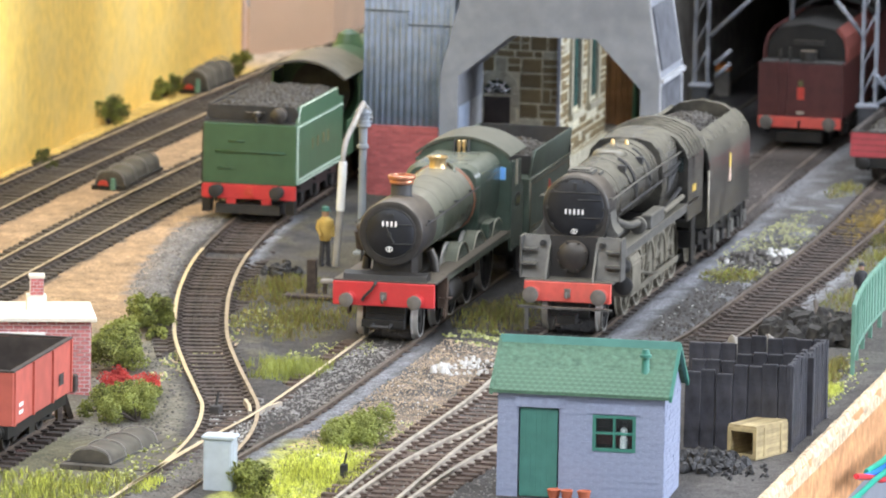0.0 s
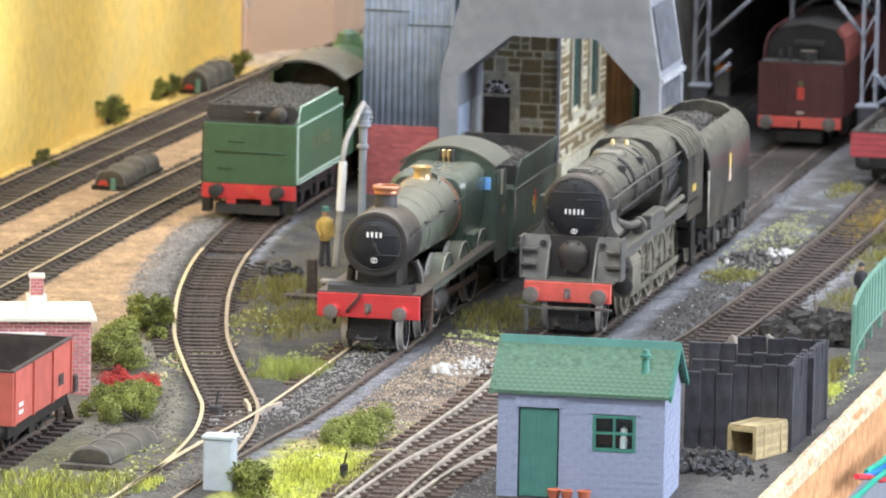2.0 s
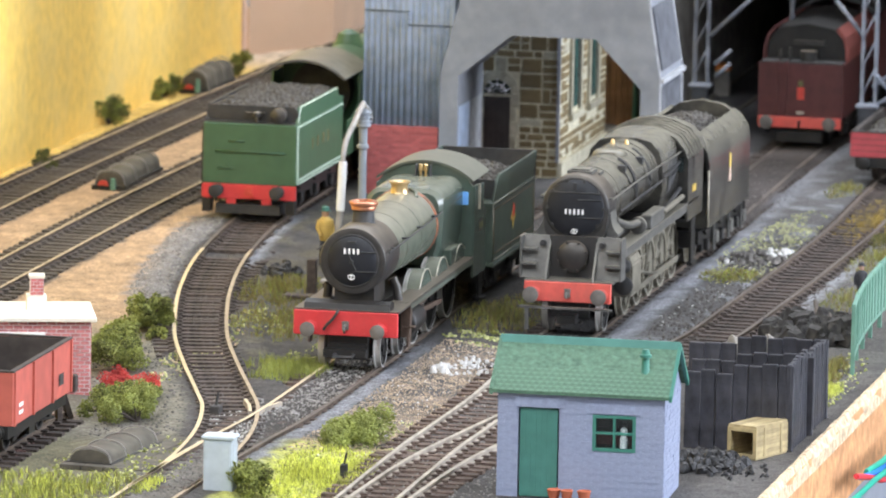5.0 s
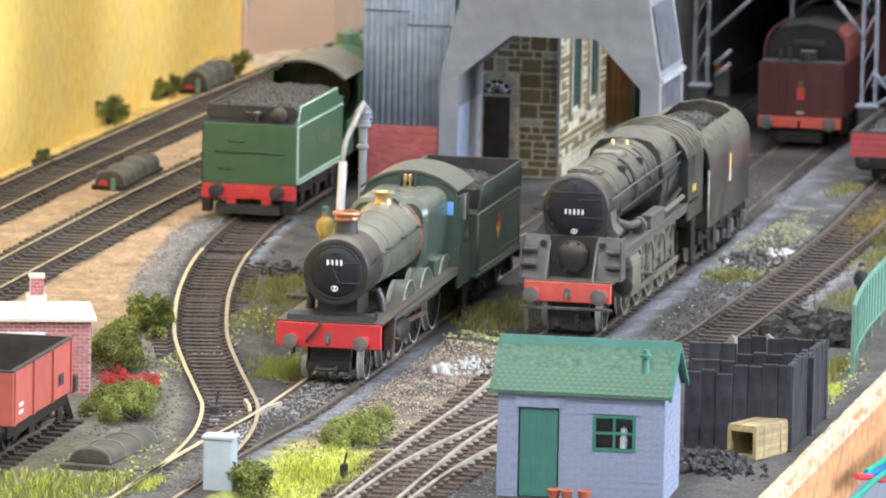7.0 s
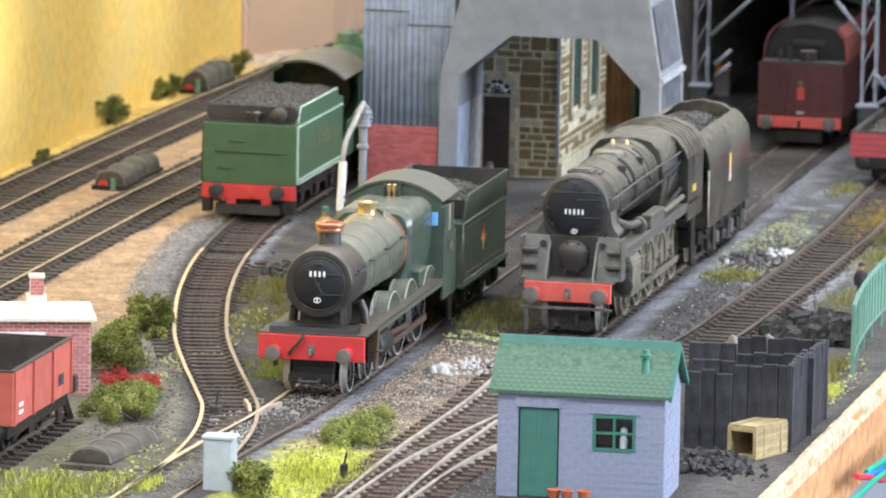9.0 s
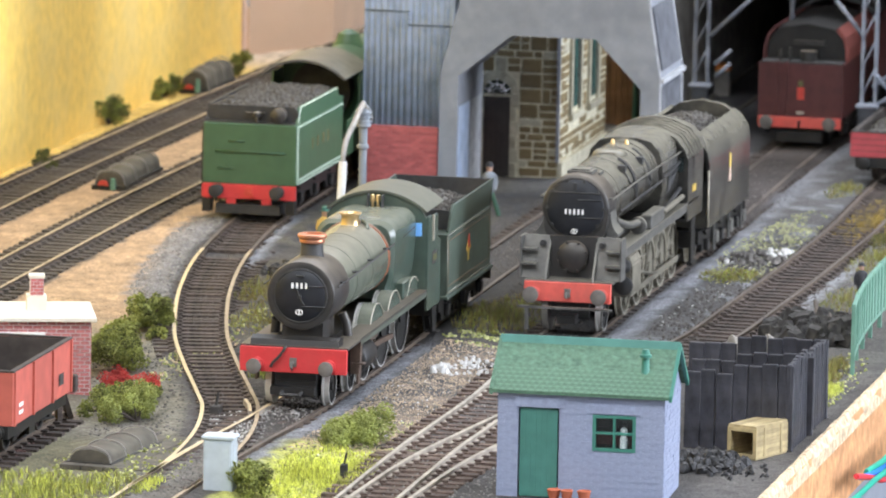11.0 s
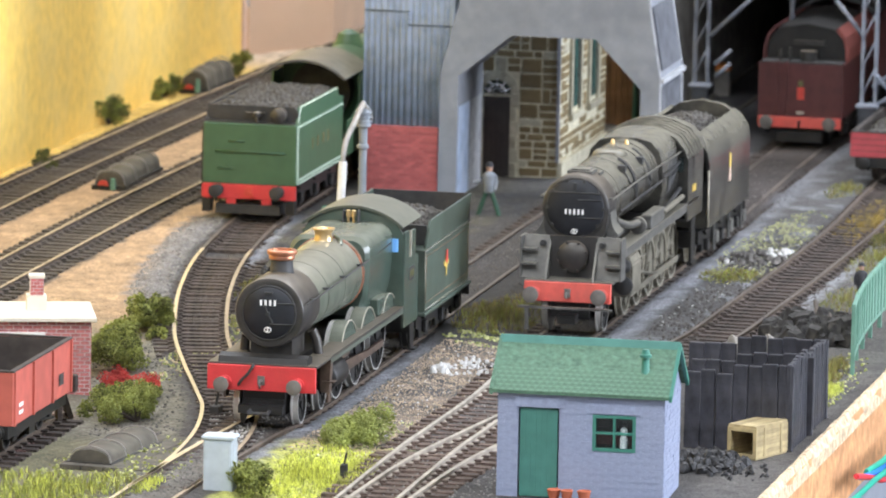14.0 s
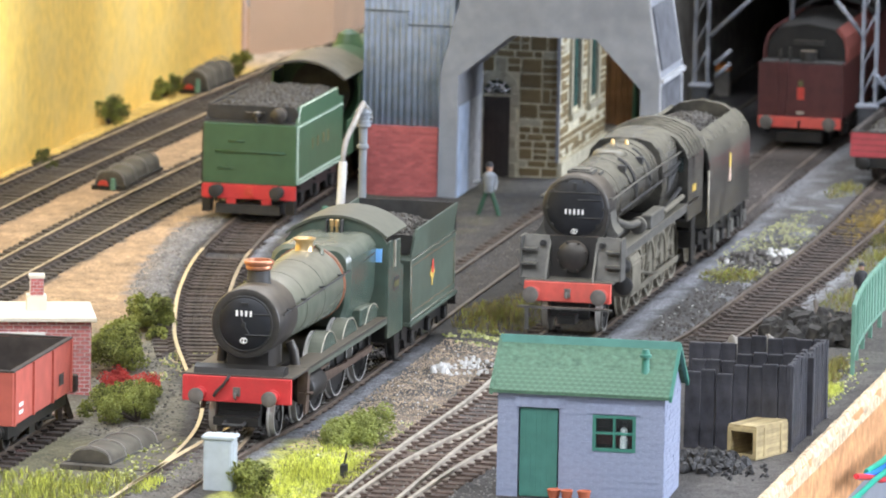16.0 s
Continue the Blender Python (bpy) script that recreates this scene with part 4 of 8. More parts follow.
def pointed_hut():
    """Blue block hut with a green tiled roof."""
    h = empty("lamp_hut", mpose(59.3, -199, 0, 0, 0, 1.5), "small blue-grey block hut with green door and green tiled roof", "hut")
    W, D, E, R = 49.6, 30.0, 31.6, 44.0
    bm = bm_new()
    # front wall with openings for door and window
    for x0, x1, z0, z1 in ((0, 6.2, -1, E), (6.2, 18.4, 27.2, E), (18.4, 28.3, -1, E), (28.3, 41.2, -1, 14.8), (28.3, 41.2, 25.6, E), (41.2, W, -1, E)):
        box(bm, x0, x1, 0, 1.6, z0, z1)
    part("front_wall", bm, "hut_stone", h)
    for x0, x1 in ((0, 1.6), (W - 1.6, W)):
        bm = bm_new()
        prism_x(bm, [(1.6, -1), (D, -1), (D, E), (D / 2, R - 1.2), (1.6, E)], x0, x1)
        part("gable_wall", bm, "hut_stone", h)
    one_box("back_wall", 1.6, W - 1.6, D - 1.6, D, -1, E, "hut_stone", h)
    d = one_box("door", 6.7, 17.9, 0.35, 1.2, 0.3, 26.6, "green_door", h, "green plank door")
    for k in range(7):
        one_box("plank", 6.95 + k * 1.56, 8.45 + k * 1.56, 0.24, 0.5, 0.6, 26.3, "green_door", d)
    one_box("lintel", 5.0, 19.6, -0.45, 0.4, 27.0, 30.0, "hut_stone", h)
    w = empty("window", mpose(0, 0, 0), "", "")
    for k in ("label", "category"):
        if k in w:
            del w[k]
    w.parent = h
    w.matrix_basis = mpose(0, 0, 0)
    for x0, x1, z0, z1 in ((28.3, 29.3, 14.8, 25.6), (40.2, 41.2, 14.8, 25.6), (29.3, 40.2, 24.7, 25.6), (29.3, 40.2, 14.8, 15.7), (34.4, 35.1, 15.7, 24.7), (29.3, 34.4, 19.9, 20.5), (35.1, 40.2, 19.9, 20.5)):
        one_box("window_frame", x0, x1, -0.2, 0.9, z0, z1, "teal_gloss", w)
    pane = one_box("pane", 29.3, 40.2, 0.95, 1.15, 15.7, 24.7, "clear_pane", w)
    pane.visible_shadow = False
    one_box("lintel", 27.0, 42.6, -0.45, 0.4, 26.0, 28.4, "hut_stone", h)
    # Added black sheet stands in for the shade inside the hut.
    one_box("dark_backing", 20, W - 1.8, 8, 9, 0.2, E - 1, "frame_black", h)
    one_box("shelf", 26, 44, 5.5, 8, 16, 18.6, "maroon", h)
    bm = bm_new()
    lathe(bm, (37.2, 3.0, 14.8), (0, 0, 1), [(0, 1.1), (3.5, 1.2), (4.4, 0.8), (4.8, 1.1), (6.4, 1.0), (7.0, 0.3)], 10)
    part("jar", bm, "white_mark", h, "pale jar behind the window")
    one_box("floor", 1.6, W - 1.6, 1.6, D - 1.6, -0.8, 0.2, "hut_brick", h)
    # roof: boards, tiles, ridge, bargeboards
    rise = R - E + 0.1
    run = D / 2 + 1.5
    slope = math.atan2(rise, run)
    for side in (-1, 1):
        bm = bm_new()
        y0 = D / 2 + side * run
        prism_x(bm, [(y0, E - 0.6), (D / 2, R), (D / 2, R + 0.9), (y0, E + 0.3)], -1.8, W + 1.6)
        part("roof_slope", bm, "hut_tile", h, "green tiled roof slope")
    bm = bm_new()
    v = [bm.verts.new(p) for p in ((-1.03, -0.95, 0.0), (1.03, -0.95, 0.0), (1.03, -0.8, 0.17), (-1.03, -0.8, 0.17), (1.03, 1.2, 0.05), (-1.03, 1.2, 0.05), (-0.6, -1.15, 0.12), (0.6, -1.15, 0.12))]
    bm.faces.new((v[3], v[2], v[4], v[5]))
    bm.faces.new((v[0], v[6], v[3]))
    bm.faces.new((v[6], v[7], v[2], v[3]))
    bm.faces.new((v[7], v[1], v[2]))
    bm.faces.new((v[0], v[1], v[7], v[6]))
    bm.faces.new((v[1], v[4], v[2]))
    bm.faces.new((v[0], v[3], v[5]))
    tile = mesh_of("roof_tile", bm, "hut_tile", fix=False)
    length = math.hypot(rise, run)
    rows = 12
    for r in range(rows):
        for c in range(25):
            f = (r + 0.55) / rows
            x = -0.8 + c * 2.12 + (1.06 if r % 2 else 0)
            if x > W + 0.8:
                continue
            share("roof_tile", tile, h, mpose(x, D / 2 - run * (1 - f), E + 0.35 + rise * f, math.degrees(slope)))
    bm = bm_new()
    prism_x(bm, [(D / 2 - 1.5, R - 0.4), (D / 2 - 0.5, R + 1.9), (D / 2 + 0.5, R + 1.9), (D / 2 + 1.5, R - 0.4)], -2, W + 1.8)
    part("ridge", bm, "green_door", h, "green ridge tiles")
    for x in (-2.4, W + 1.4):
        bm = bm_new()
        prism_x(bm, [(D / 2 - run, E - 1.2), (D / 2, R - 0.4), (D / 2 + run, E - 1.2), (D / 2 + run, E + 0.7), (D / 2, R + 1.5), (D / 2 - run, E + 0.7)], x, x + 0.9)
        part("bargeboard", bm, "teal_gloss" if x > 0 else "hut_tile", h, "bright green bargeboard")
    bm = bm_new()
    lathe(bm, (42.6, 6.5, 34), (0, 0, 1), [(0, 1.9), (2.2, 1.7), (2.8, 1.2), (8.0, 1.1), (8.3, 1.8), (9.0, 1.8), (9.4, 1.2), (10.6, 1.0)], 12)
    part("stove_pipe", bm, "teal_gloss", h, "green stove pipe")
    # wall blocks, last
    skip = lambda x, z: not (5.0 < x < 19.4 and z < 30) and not (27.2 < x < 42.4 and 13.8 < z < 28.2)
    wall_bricks(h, "block", 0, W, 0, 0, E - 0.8, 4.1, 1.95, "hut_block", 0.1, 0.18, skip)
    wall_bricks(h, "block", 0.2, D, W, 0, E, 4.1, 1.95, "hut_block", 0.12, 0.18, None, "y")
    return h


def brick_hut():
    h = empty("brick_hut", mpose(-98.9, -64, 0, 0, 0, 18), "small red brick hut with a flat cream roof and chimney", "hut")
    one_box("wall", -70, -0.2, 0.3, 30, -1, 23.4, "mortar", h)
    bm = bm_new()
    bbox(bm, -72, 1.6, -1.8, 32, 23.5, 25.0, 0.3)
    part("roof", bm, "roof_cream", h, "flat cream roof slab")
    c = one_box("chimney", -18.6, -14.4, 14, 18.4, 25, 35.2, "mortar", h)
    one_box("flashing", -19.6, -13.4, 13, 19.4, 25, 29.6, "roof_cream", c, "cream chimney base")
    one_box("chimney_cap", -19, -14, 13.6, 18.8, 35.2, 36.2, "roof_cream", c)
    wall_bricks(c, "brick", -18.6, -14.4, 14, 29.8, 35.2, 2.1, 1.05, "hut_brick", 0.2, 0.2)
    w = one_box("window", -30, -18, -0.1, 0.4, 8, 18.5, "pane_blue", h, "blue-glazed window under a white lintel")
    one_box("lintel", -31, -14.5, -0.5, 0.4, 18.6, 20.2, "white_mark", w)
    one_box("sill", -31, -17, -0.6, 0.4, 6.8, 7.9, "white_mark", w)
    wall_bricks(h, "brick", -32, -0.2, 0.3, -0.2, 23.4, 3.0, 1.25, "hut_brick", 0.25, 0.34, lambda x, z: not (-30.5 < x < -14 and 6.5 < z < 20.4))
    wall_bricks(h, "brick", 0.3, 30, -0.2, -0.2, 23.4, 3.0, 1.1, "hut_brick", 0.25, 0.25, None, "y")
    return h


iron_building()
coaling_tower()
stone_building()
wood_building()
engine_shed()
pointed_hut()
brick_hut()


# ---- rolling stock: x across, y from the front (or rear) beam backwards, z from the rail ----
SPIN = []      # (wheel, x, y, z, radius, vehicle)
RODS = []      # (rod, x, y, z, crank throw, radius, vehicle)


def wheel_mesh(r, spokes, rim_mat, face_mat, out=1):
    bm = bm_new()
    lathe(bm, (-0.9 * out, 0, 0), (out, 0, 0), [(0, r + 0.7), (0.4, r + 0.7), (0.5, r), (2.2, r - 0.05), (2.2, r - 0.5), (2.2, r - 1.1), (1.9, r - 1.2), (0.3, r - 1.2)], 28)
    bm.faces.ensure_lookup_table()
    for f in bm.faces[1 + 28 * 4:]:
        f.material_index = 1
    rim = bm
    bm2 = bm_new()
    cyl(bm2, (-0.6 * out, 0, 0), (1.4 * out, 0, 0), max(1.3, r * 0.2), seg=14)
    star = []
    for i in range(spokes):
        a, w0, w1 = 2 * math.pi * i / spokes, 0.55 * math.pi / spokes, 0.34 / r
        hub = max(1.2, r * 0.18)
        star += [((r - 0.9) * math.cos(a - w1), (r - 0.9) * math.sin(a - w1)), ((r - 0.9) * math.cos(a + w1), (r - 0.9) * math.sin(a + w1))]
        m = a + math.pi / spokes
        star.append((hub * math.cos(m), hub * math.sin(m)))
    prism_x(bm2, star, 0.2 * out, 0.7 * out)
    bmesh.ops.triangulate(bm2, faces=[f for f in bm2.faces if len(f.verts) > 20])
    # balance weight
    if r > 9:
        prism_x(bm2, [(r * 0.0 + q * math.cos(a), q * math.sin(a)) for q, a in [(r - 1.1, radians(k)) for k in range(-24, 25, 8)]], 0.3 * out, 0.85 * out)
    return mesh_of("tyre", rim, [rim_mat, face_mat]), mesh_of("wheel_centre", bm2, face_mat)


WHEELS = {}


def add_wheel(vehicle, x, y, r, spokes, rim_mat, face_mat, turning):
    out = 1 if x > 0 else -1
    key = (r, spokes, rim_mat, face_mat, out)
    if key not in WHEELS:
        WHEELS[key] = wheel_mesh(r, spokes, rim_mat, face_mat, out)
    tyre, centre = WHEELS[key]
    w = share("wheel", centre, vehicle, mpose(x, y, r))
    share("tyre", tyre, w, Matrix.Identity(4))
    if turning:
        SPIN.append((w, x, y, r, r))
    return w


def buffer(parent, x, z, y0=0.0, length=6.0, head=2.4, material="buffer_steel", shank="red_beam"):
    b = bm_new()
    lathe(b, (x, y0, z), (0, -1, 0), [(0, 2.1), (0.5, 2.1), (0.7, 1.55), (length * 0.55, 1.45), (length * 0.6, 0.9), (length - 0.9, 0.9)], 16)
    ob = part("buffer", b, shank, parent)
    b = bm_new()
    lathe(b, (x, y0 - length + 1.0, z), (0, -1, 0), [(0, head * 0.6), (0.35, head), (0.75, head), (1.0, head * 0.7), (1.1, 0.2)], 20)
    part("buffer_head", b, material, ob)
    return ob


def coal_heap(parent, x0, x1, y0, y1, z0, z1, seed, material="coal_dusty", lumps=420, name="coal", size=(0.5, 1.1)):
    rng = random.Random(seed)
    bm = bm_new()
    nx, ny = 10, 20

    def hz(x, y):
        u, v = (x - x0) / (x1 - x0) * 2 - 1, (y - y0) / (y1 - y0) * 2 - 1
        return z0 + (z1 - z0) * max(0.0, 1 - abs(u) ** 2.4) * max(0.0, 1 - abs(v) ** 4) + 0.6 * nz(x, y, 0.3, seed)

    g = [[bm.verts.new((x0 + (x1 - x0) * i / nx, y0 + (y1 - y0) * j / ny, hz(x0 + (x1 - x0) * i / nx, y0 + (y1 - y0) * j / ny))) for i in range(nx + 1)] for j in range(ny + 1)]
    for j in range(ny):
        for i in range(nx):
            bm.faces.new((g[j][i], g[j][i + 1], g[j + 1][i + 1], g[j + 1][i]))
    for _ in range(lumps):
        x, y = rng.uniform(x0 + 0.8, x1 - 0.8), rng.uniform(y0 + 0.8, y1 - 0.8)
        stone(bm, (x, y, hz(x, y) + 0.15), rng.uniform(*size), rng)
    return part(name, bm, material, parent, "heap of dusty coal", fix=False)


def number_bars(parent, name, x, y, z, n, pitch, w, h, material="white_mark", side=False, label=""):
    """Digits shown as plain bars."""
    bm = bm_new()
    for i in range(n):
        a = (i - (n - 1) / 2) * pitch
        if side:
            box(bm, x, x + 0.12, y + a - w / 2, y + a + w / 2, z - h / 2, z + h / 2)
        else:
            box(bm, x + a - w / 2, x + a + w / 2, y - 0.12, y, z - h / 2, z + h / 2)
    return part(name, bm, material, parent, label)


def tender_under(t, y0, y1, axles, r, half=14.0, turning=False, rear=None, wheel=("wheel_dark", "wheel_dark")):
    one_box("frame", -half + 1, half - 1, y0, y1, 6.5, 12.5, "frame_black", t)
    for s in (-1, 1):
        bm = bm_new()
        poly = [(y0, 12.4), (y1, 12.4), (y1, 8)]
        for a in reversed(axles):
            poly += [(a + r * 0.95, 7.2), (a + r * 0.75, 4.2), (a - r * 0.75, 4.2), (a - r * 0.95, 7.2)]
        poly += [(y0, 8)]
        prism_x(bm, poly, s * half - 0.5, s * half + 0.5)
        part("side_frame", bm, "frame_black", t)
        for a in axles:
            bm = bm_new()
            bbox(bm, s * half + (0.5 if s > 0 else -2.2), s * half + (2.2 if s > 0 else -0.5), a - 1.9, a + 1.9, r - 2.2, r + 1.9, 0.3)
            for k in range(4):
                box(bm, s * half + (0.6 if s > 0 else -1.6), s * half + (1.6 if s > 0 else -0.6), a - 5.5 + k * 1.1, a + 5.5 - k * 1.1, 11.5 - k * 0.5, 11.95 - k * 0.5)
            part("axlebox", bm, "frame_black", t)
            add_wheel(t, s * 8.9, a, r, 10, wheel[0], wheel[1], turning)


def hall_loco():
    h = empty("steam_locomotive", mpose(-31.67, 57.71, RAIL), "weathered dark green steam locomotive with copper-capped chimney, moving", "locomotive", "locomotives in the yard")
    bm = bm_new()
    bbox(bm, -17, 17, 0, 1.4, 11.4, 19.2, 0.2)
    for i in range(11):
        for z in (12.3, 18.3):
            cyl(bm, (-15.4 + i * 3.08, 0.05, z), (-15.4 + i * 3.08, -0.2, z), 0.22, seg=6)
    beam = part("buffer_beam", bm, "red_beam", h, "bright red riveted buffer beam")
    for x in (-11.4, 11.4):
        buffer(h, x, 13.9)
    bm = bm_new()
    tube(bm, [(0, 0, 14.8), (0, -2.2, 14.8), (0, -2.6, 13.4), (0, -1.6, 12.8)], 0.45, 6)
    box(bm, -1.1, 1.1, -0.5, 0.2, 13.4, 16.2)
    part("coupling_hook", bm, "buffer_steel", h)
    bm = bm_new()
    tube(bm, [(-2.6, 0.6, 19.6), (-2.7, -1.2, 18.8), (-4.0, -1.3, 16.8), (-6.2, -1.2, 14.6), (-7.0, -0.6, 13.2)], 0.5, 8)
    part("vacuum_hose", bm, "black", h)
    bm = bm_new()
    bbox(bm, -17.2, 17.2, 1.4, 22, 18.9, 19.7, 0.15)
    bbox(bm, -9.2, 9.2, 3.0, 9.5, 19.6, 21.6, 0.4)
    part("front_platform", bm, "smokebox", h)
    bm = bm_new()
    prism_x(bm, [(1.6, 19.7), (8.5, 19.7), (8.5, 21.8), (5.0, 22.4), (2.2, 21.5)], -14, 14)
    part("lamp_platform", bm, "frame_black", h)
    for s in (-1, 1):
        one_box("running_plate", min(s * 10, s * 16.8), max(s * 10, s * 16.8), 22, 137, 18.9, 19.7, "smokebox", h, "sooty running plate", e=0.15)
        one_box("valance", min(s * 16.2, s * 16.8), max(s * 16.2, s * 16.8), 22, 137, 17.4, 18.9, "hall_roof", h)
        bm = bm_new()
        prism_x(bm, [(4, 19), (14, 19), (14, 8), (11, 8), (8, 12)], s * 9.6 - 0.4, s * 9.6 + 0.4)
        part("frame_plate", bm, "frame_black", h)
        # front steps
        bm = bm_new()
        prism_x(bm, [(22, 19.4), (26.5, 19.4), (24.5, 5.5), (20.5, 5.5)], s * 16.2 - 0.35, s * 16.2 + 0.35)
        box(bm, s * 16.2 - 2, s * 16.2 + 2, 20.8, 24.6, 11.6, 12.0)
        prism_y(bm, [(s * 13.6, 19.2), (s * 17.0, 19.2), (s * 16.6, 8.4), (s * 13.8, 8.4)], 21.4, 22.0)
        part("front_step", bm, "rod", h, "rusty brown footstep")
        # cylinder block
        bm = bm_new()
        lathe(bm, (s * 13.2, 27, 12), (0, 1, 0), [(0, 2.0), (0.4, 4.0), (1.0, 4.5), (17.5, 4.5), (18.2, 3.8), (18.4, 1.6), (22, 1.3)], 18)
        lathe(bm, (s * 12.2, 26, 17.2), (0, 1, 0), [(0, 1.2), (0.5, 2.1), (19, 2.1), (19.5, 1.2)], 14)
        part("cylinder", bm, "frame_black", h)
        bm = bm_new()
        tube(bm, [(s * 9.8, 26, 27), (s * 11.2, 26.5, 24), (s * 11.8, 27, 19)], 1.5, 10)
        part("steam_pipe", bm, "smokebox", h)
        for y in (61.3, 89.3, 120.3):
            bm = bm_new()
            pts = [(y + 12.9 * math.cos(radians(a)), 12 + 12.9 * math.sin(radians(a))) for a in range(36, 145, 9)]
            prism_x(bm, pts, s * 9.6, s * 13.8)
            sp = part("splasher", bm, "hall_green", h)
            bm = bm_new()
            tube(bm, [(s * 13.9, p[0], p[1]) for p in pts], 0.2, 5)
            part("beading", bm, "wheel_pale", sp)
        one_box("sand_box", min(s * 9.5, s * 14), max(s * 9.5, s * 14), 104, 113, 19.7, 25.5, "hall_green", h, e=0.5)
        # handrail
        bm = bm_new()
        rail = [(s * (10.9 + 0.9), 10.5, 37.4), (s * 11.9, 30, 37.6), (s * 12.6, 88, 39.2), (s * 12.9, 126, 40.5)]
        tube(bm, rail, 0.28, 6)
        for y, x, z in ((20, 11.2, 37.5), (40, 11.3, 37.9), (62, 11.6, 38.5), (84, 12.0, 39.1), (108, 12.3, 39.8)):
            cyl(bm, (s * (x - 1.6), y, z), (s * (x + 1.0), y, z), 0.4, seg=6)
        part("handrail", bm, "black", h)
    # smokebox and its door
    bm = bm_new()
    lathe(bm, (0, 9.5, 34.3), (0, 1, 0), [(0, 9.7), (0.15, 10.55), (0.7, 10.9), (22.5, 10.9)], 40)
    box(bm, -6.5, 6.5, 13, 30, 19.6, 27)
    part("smokebox", bm, "smokebox", h, "black smokebox")
    bm = bm_new()
    lathe(bm, (0, 9.5, 34.3), (0, -1, 0), [(-0.2, 8.4), (0.35, 8.3), (0.9, 7.6), (1.45, 5.2), (1.7, 2.5), (1.75, 0.1)], 40)
    door = part("smokebox_door", bm, "door_black", h)
    bm = bm_new()
    tube(bm, [(8.35 * math.cos(radians(a)), 9.2, 34.3 + 8.35 * math.sin(radians(a))) for a in range(0, 361, 10)], 0.35, 6)
    tube(bm, [(8.2, 8.3, 34.3 + 3.2), (0.5, 7.6, 34.3 + 3.2)], 0.25, 5)
    tube(bm, [(8.2, 8.3, 34.3 - 3.2), (0.5, 7.6, 34.3 - 3.2)], 0.25, 5)
    tube(bm, [(0, 7.4, 34.3), (-0.9, 7.3, 37.0)], 0.28, 5)
    tube(bm, [(0, 7.3, 34.3), (1.6, 7.2, 31.6)], 0.28, 5)
    cyl(bm, (0, 7.9, 34.3), (0, 7.0, 34.3), 0.7, seg=10)
    box(bm, -1.2, 1.2, 7.6, 8.4, 40.4, 40.9)
    part("door_strap", bm, "black", door)
    number_bars(door, "number", 0, 7.4, 37.7, 4, 1.45, 0.7, 1.75, label="white number bars")
    bm = bm_new()
    lathe(bm, (0, 8.3, 29.3), (0, -1, 0), [(0, 1.25), (0.5, 1.25), (0.55, 1.1), (0.56, 0.1)], 16)
    plate = part("shed_plate", bm, "frame_black", door)
    bm = bm_new()
    tube(bm, [(1.05 * math.cos(radians(a)), 7.7, 29.3 + 0.75 * math.sin(radians(a))) for a in range(0, 361, 20)], 0.17, 5)
    box(bm, -0.2, 0.2, 7.55, 7.75, 28.7, 29.9)
    part("lettering", bm, "white_mark", plate, "white oval and bar")
    # boiler, firebox, fittings
    bm = bm_new()
    lathe(bm, (0, 32, 34.3), (0, 1, 0.012), [(0, 10.2), (0.3, 10.35), (56, 11.9), (60, 12.0)], 40)
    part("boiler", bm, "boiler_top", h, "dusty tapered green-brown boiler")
    for y, r, m in ((45, 10.72, "boiler_top"), (66, 11.3, "boiler_top"), (88.6, 11.93, "orange_line"), (89.2, 11.98, "frame_black"), (89.8, 12.0, "orange_line")):
        bm = bm_new()
        lathe(bm, (0, y, 34.3 + (y - 32) * 0.012), (0, 1, 0), [(0, r - 0.2), (0.05, r + 0.12), (0.5, r + 0.13), (0.55, r - 0.2)], 40)
        part("boiler_band", bm, m, h)
    bm = bm_new()
    fb = [(10, 20), (12.4, 28), (12.9, 35)] + arc_points(7.9, 41.6, 5.1, 0, 90, 7) + arc_points(-7.9, 41.6, 5.1, 90, 180, 7) + [(-12.9, 35), (-12.4, 28), (-10, 20)]
    prism_y(bm, fb, 94, 128, True)
    near = [(x * 0.9, 34.3 + (z - 34.3) * 0.9) for x, z in fb]
    a = [bm.verts.new((x, 94, z)) for x, z in fb]
    b = [bm.verts.new((x, 92.2, z)) for x, z in near]
    for i in range(len(fb)):
        j = (i + 1) % len(fb)
        bm.faces.new((a[i], a[j], b[j], b[i])).smooth = True
    bm.faces.new(b)
    bmesh.ops.remove_doubles(bm, verts=bm.verts[:], dist=0.01)
    part("firebox", bm, "hall_green", h, "square-shouldered dark green firebox")
    bm = bm_new()
    lathe(bm, (0, 84.2, 44.5), (0, 0, 1), [(0, 4.6), (0.8, 3.6), (2.0, 2.9), (4.4, 2.7), (5.0, 3.0), (5.5, 3.6), (5.8, 3.6), (5.8, 2.6), (5.2, 2.3)], 24)
    part("safety_valve", bm, "brass", h, "polished brass safety valve cover")
    bm = bm_new()
    tube(bm, [(5.5, 84, 45), (5.2, 86, 46.5), (3.0, 87.5, 47.5)], 0.7, 8)
    part("feed_pipe", bm, "hall_green", h)
    bm = bm_new()
    lathe(bm, (0, 25.8, 43.6), (0, 0, 1), [(0, 4.9), (0.6, 4.1), (1.4, 3.6), (5.0, 3.45)], 28)
    ch = part("chimney", bm, "black", h, "black chimney with copper cap")
    bm = bm_new()
    lathe(bm, (0, 25.8, 48.6), (0, 0, 1), [(0, 3.5), (0.3, 4.0), (0.9, 4.1), (1.4, 3.9), (1.7, 4.5), (2.3, 4.7), (2.8, 4.6), (3.1, 4.1), (3.1, 3.2), (1.2, 3.0)], 28)
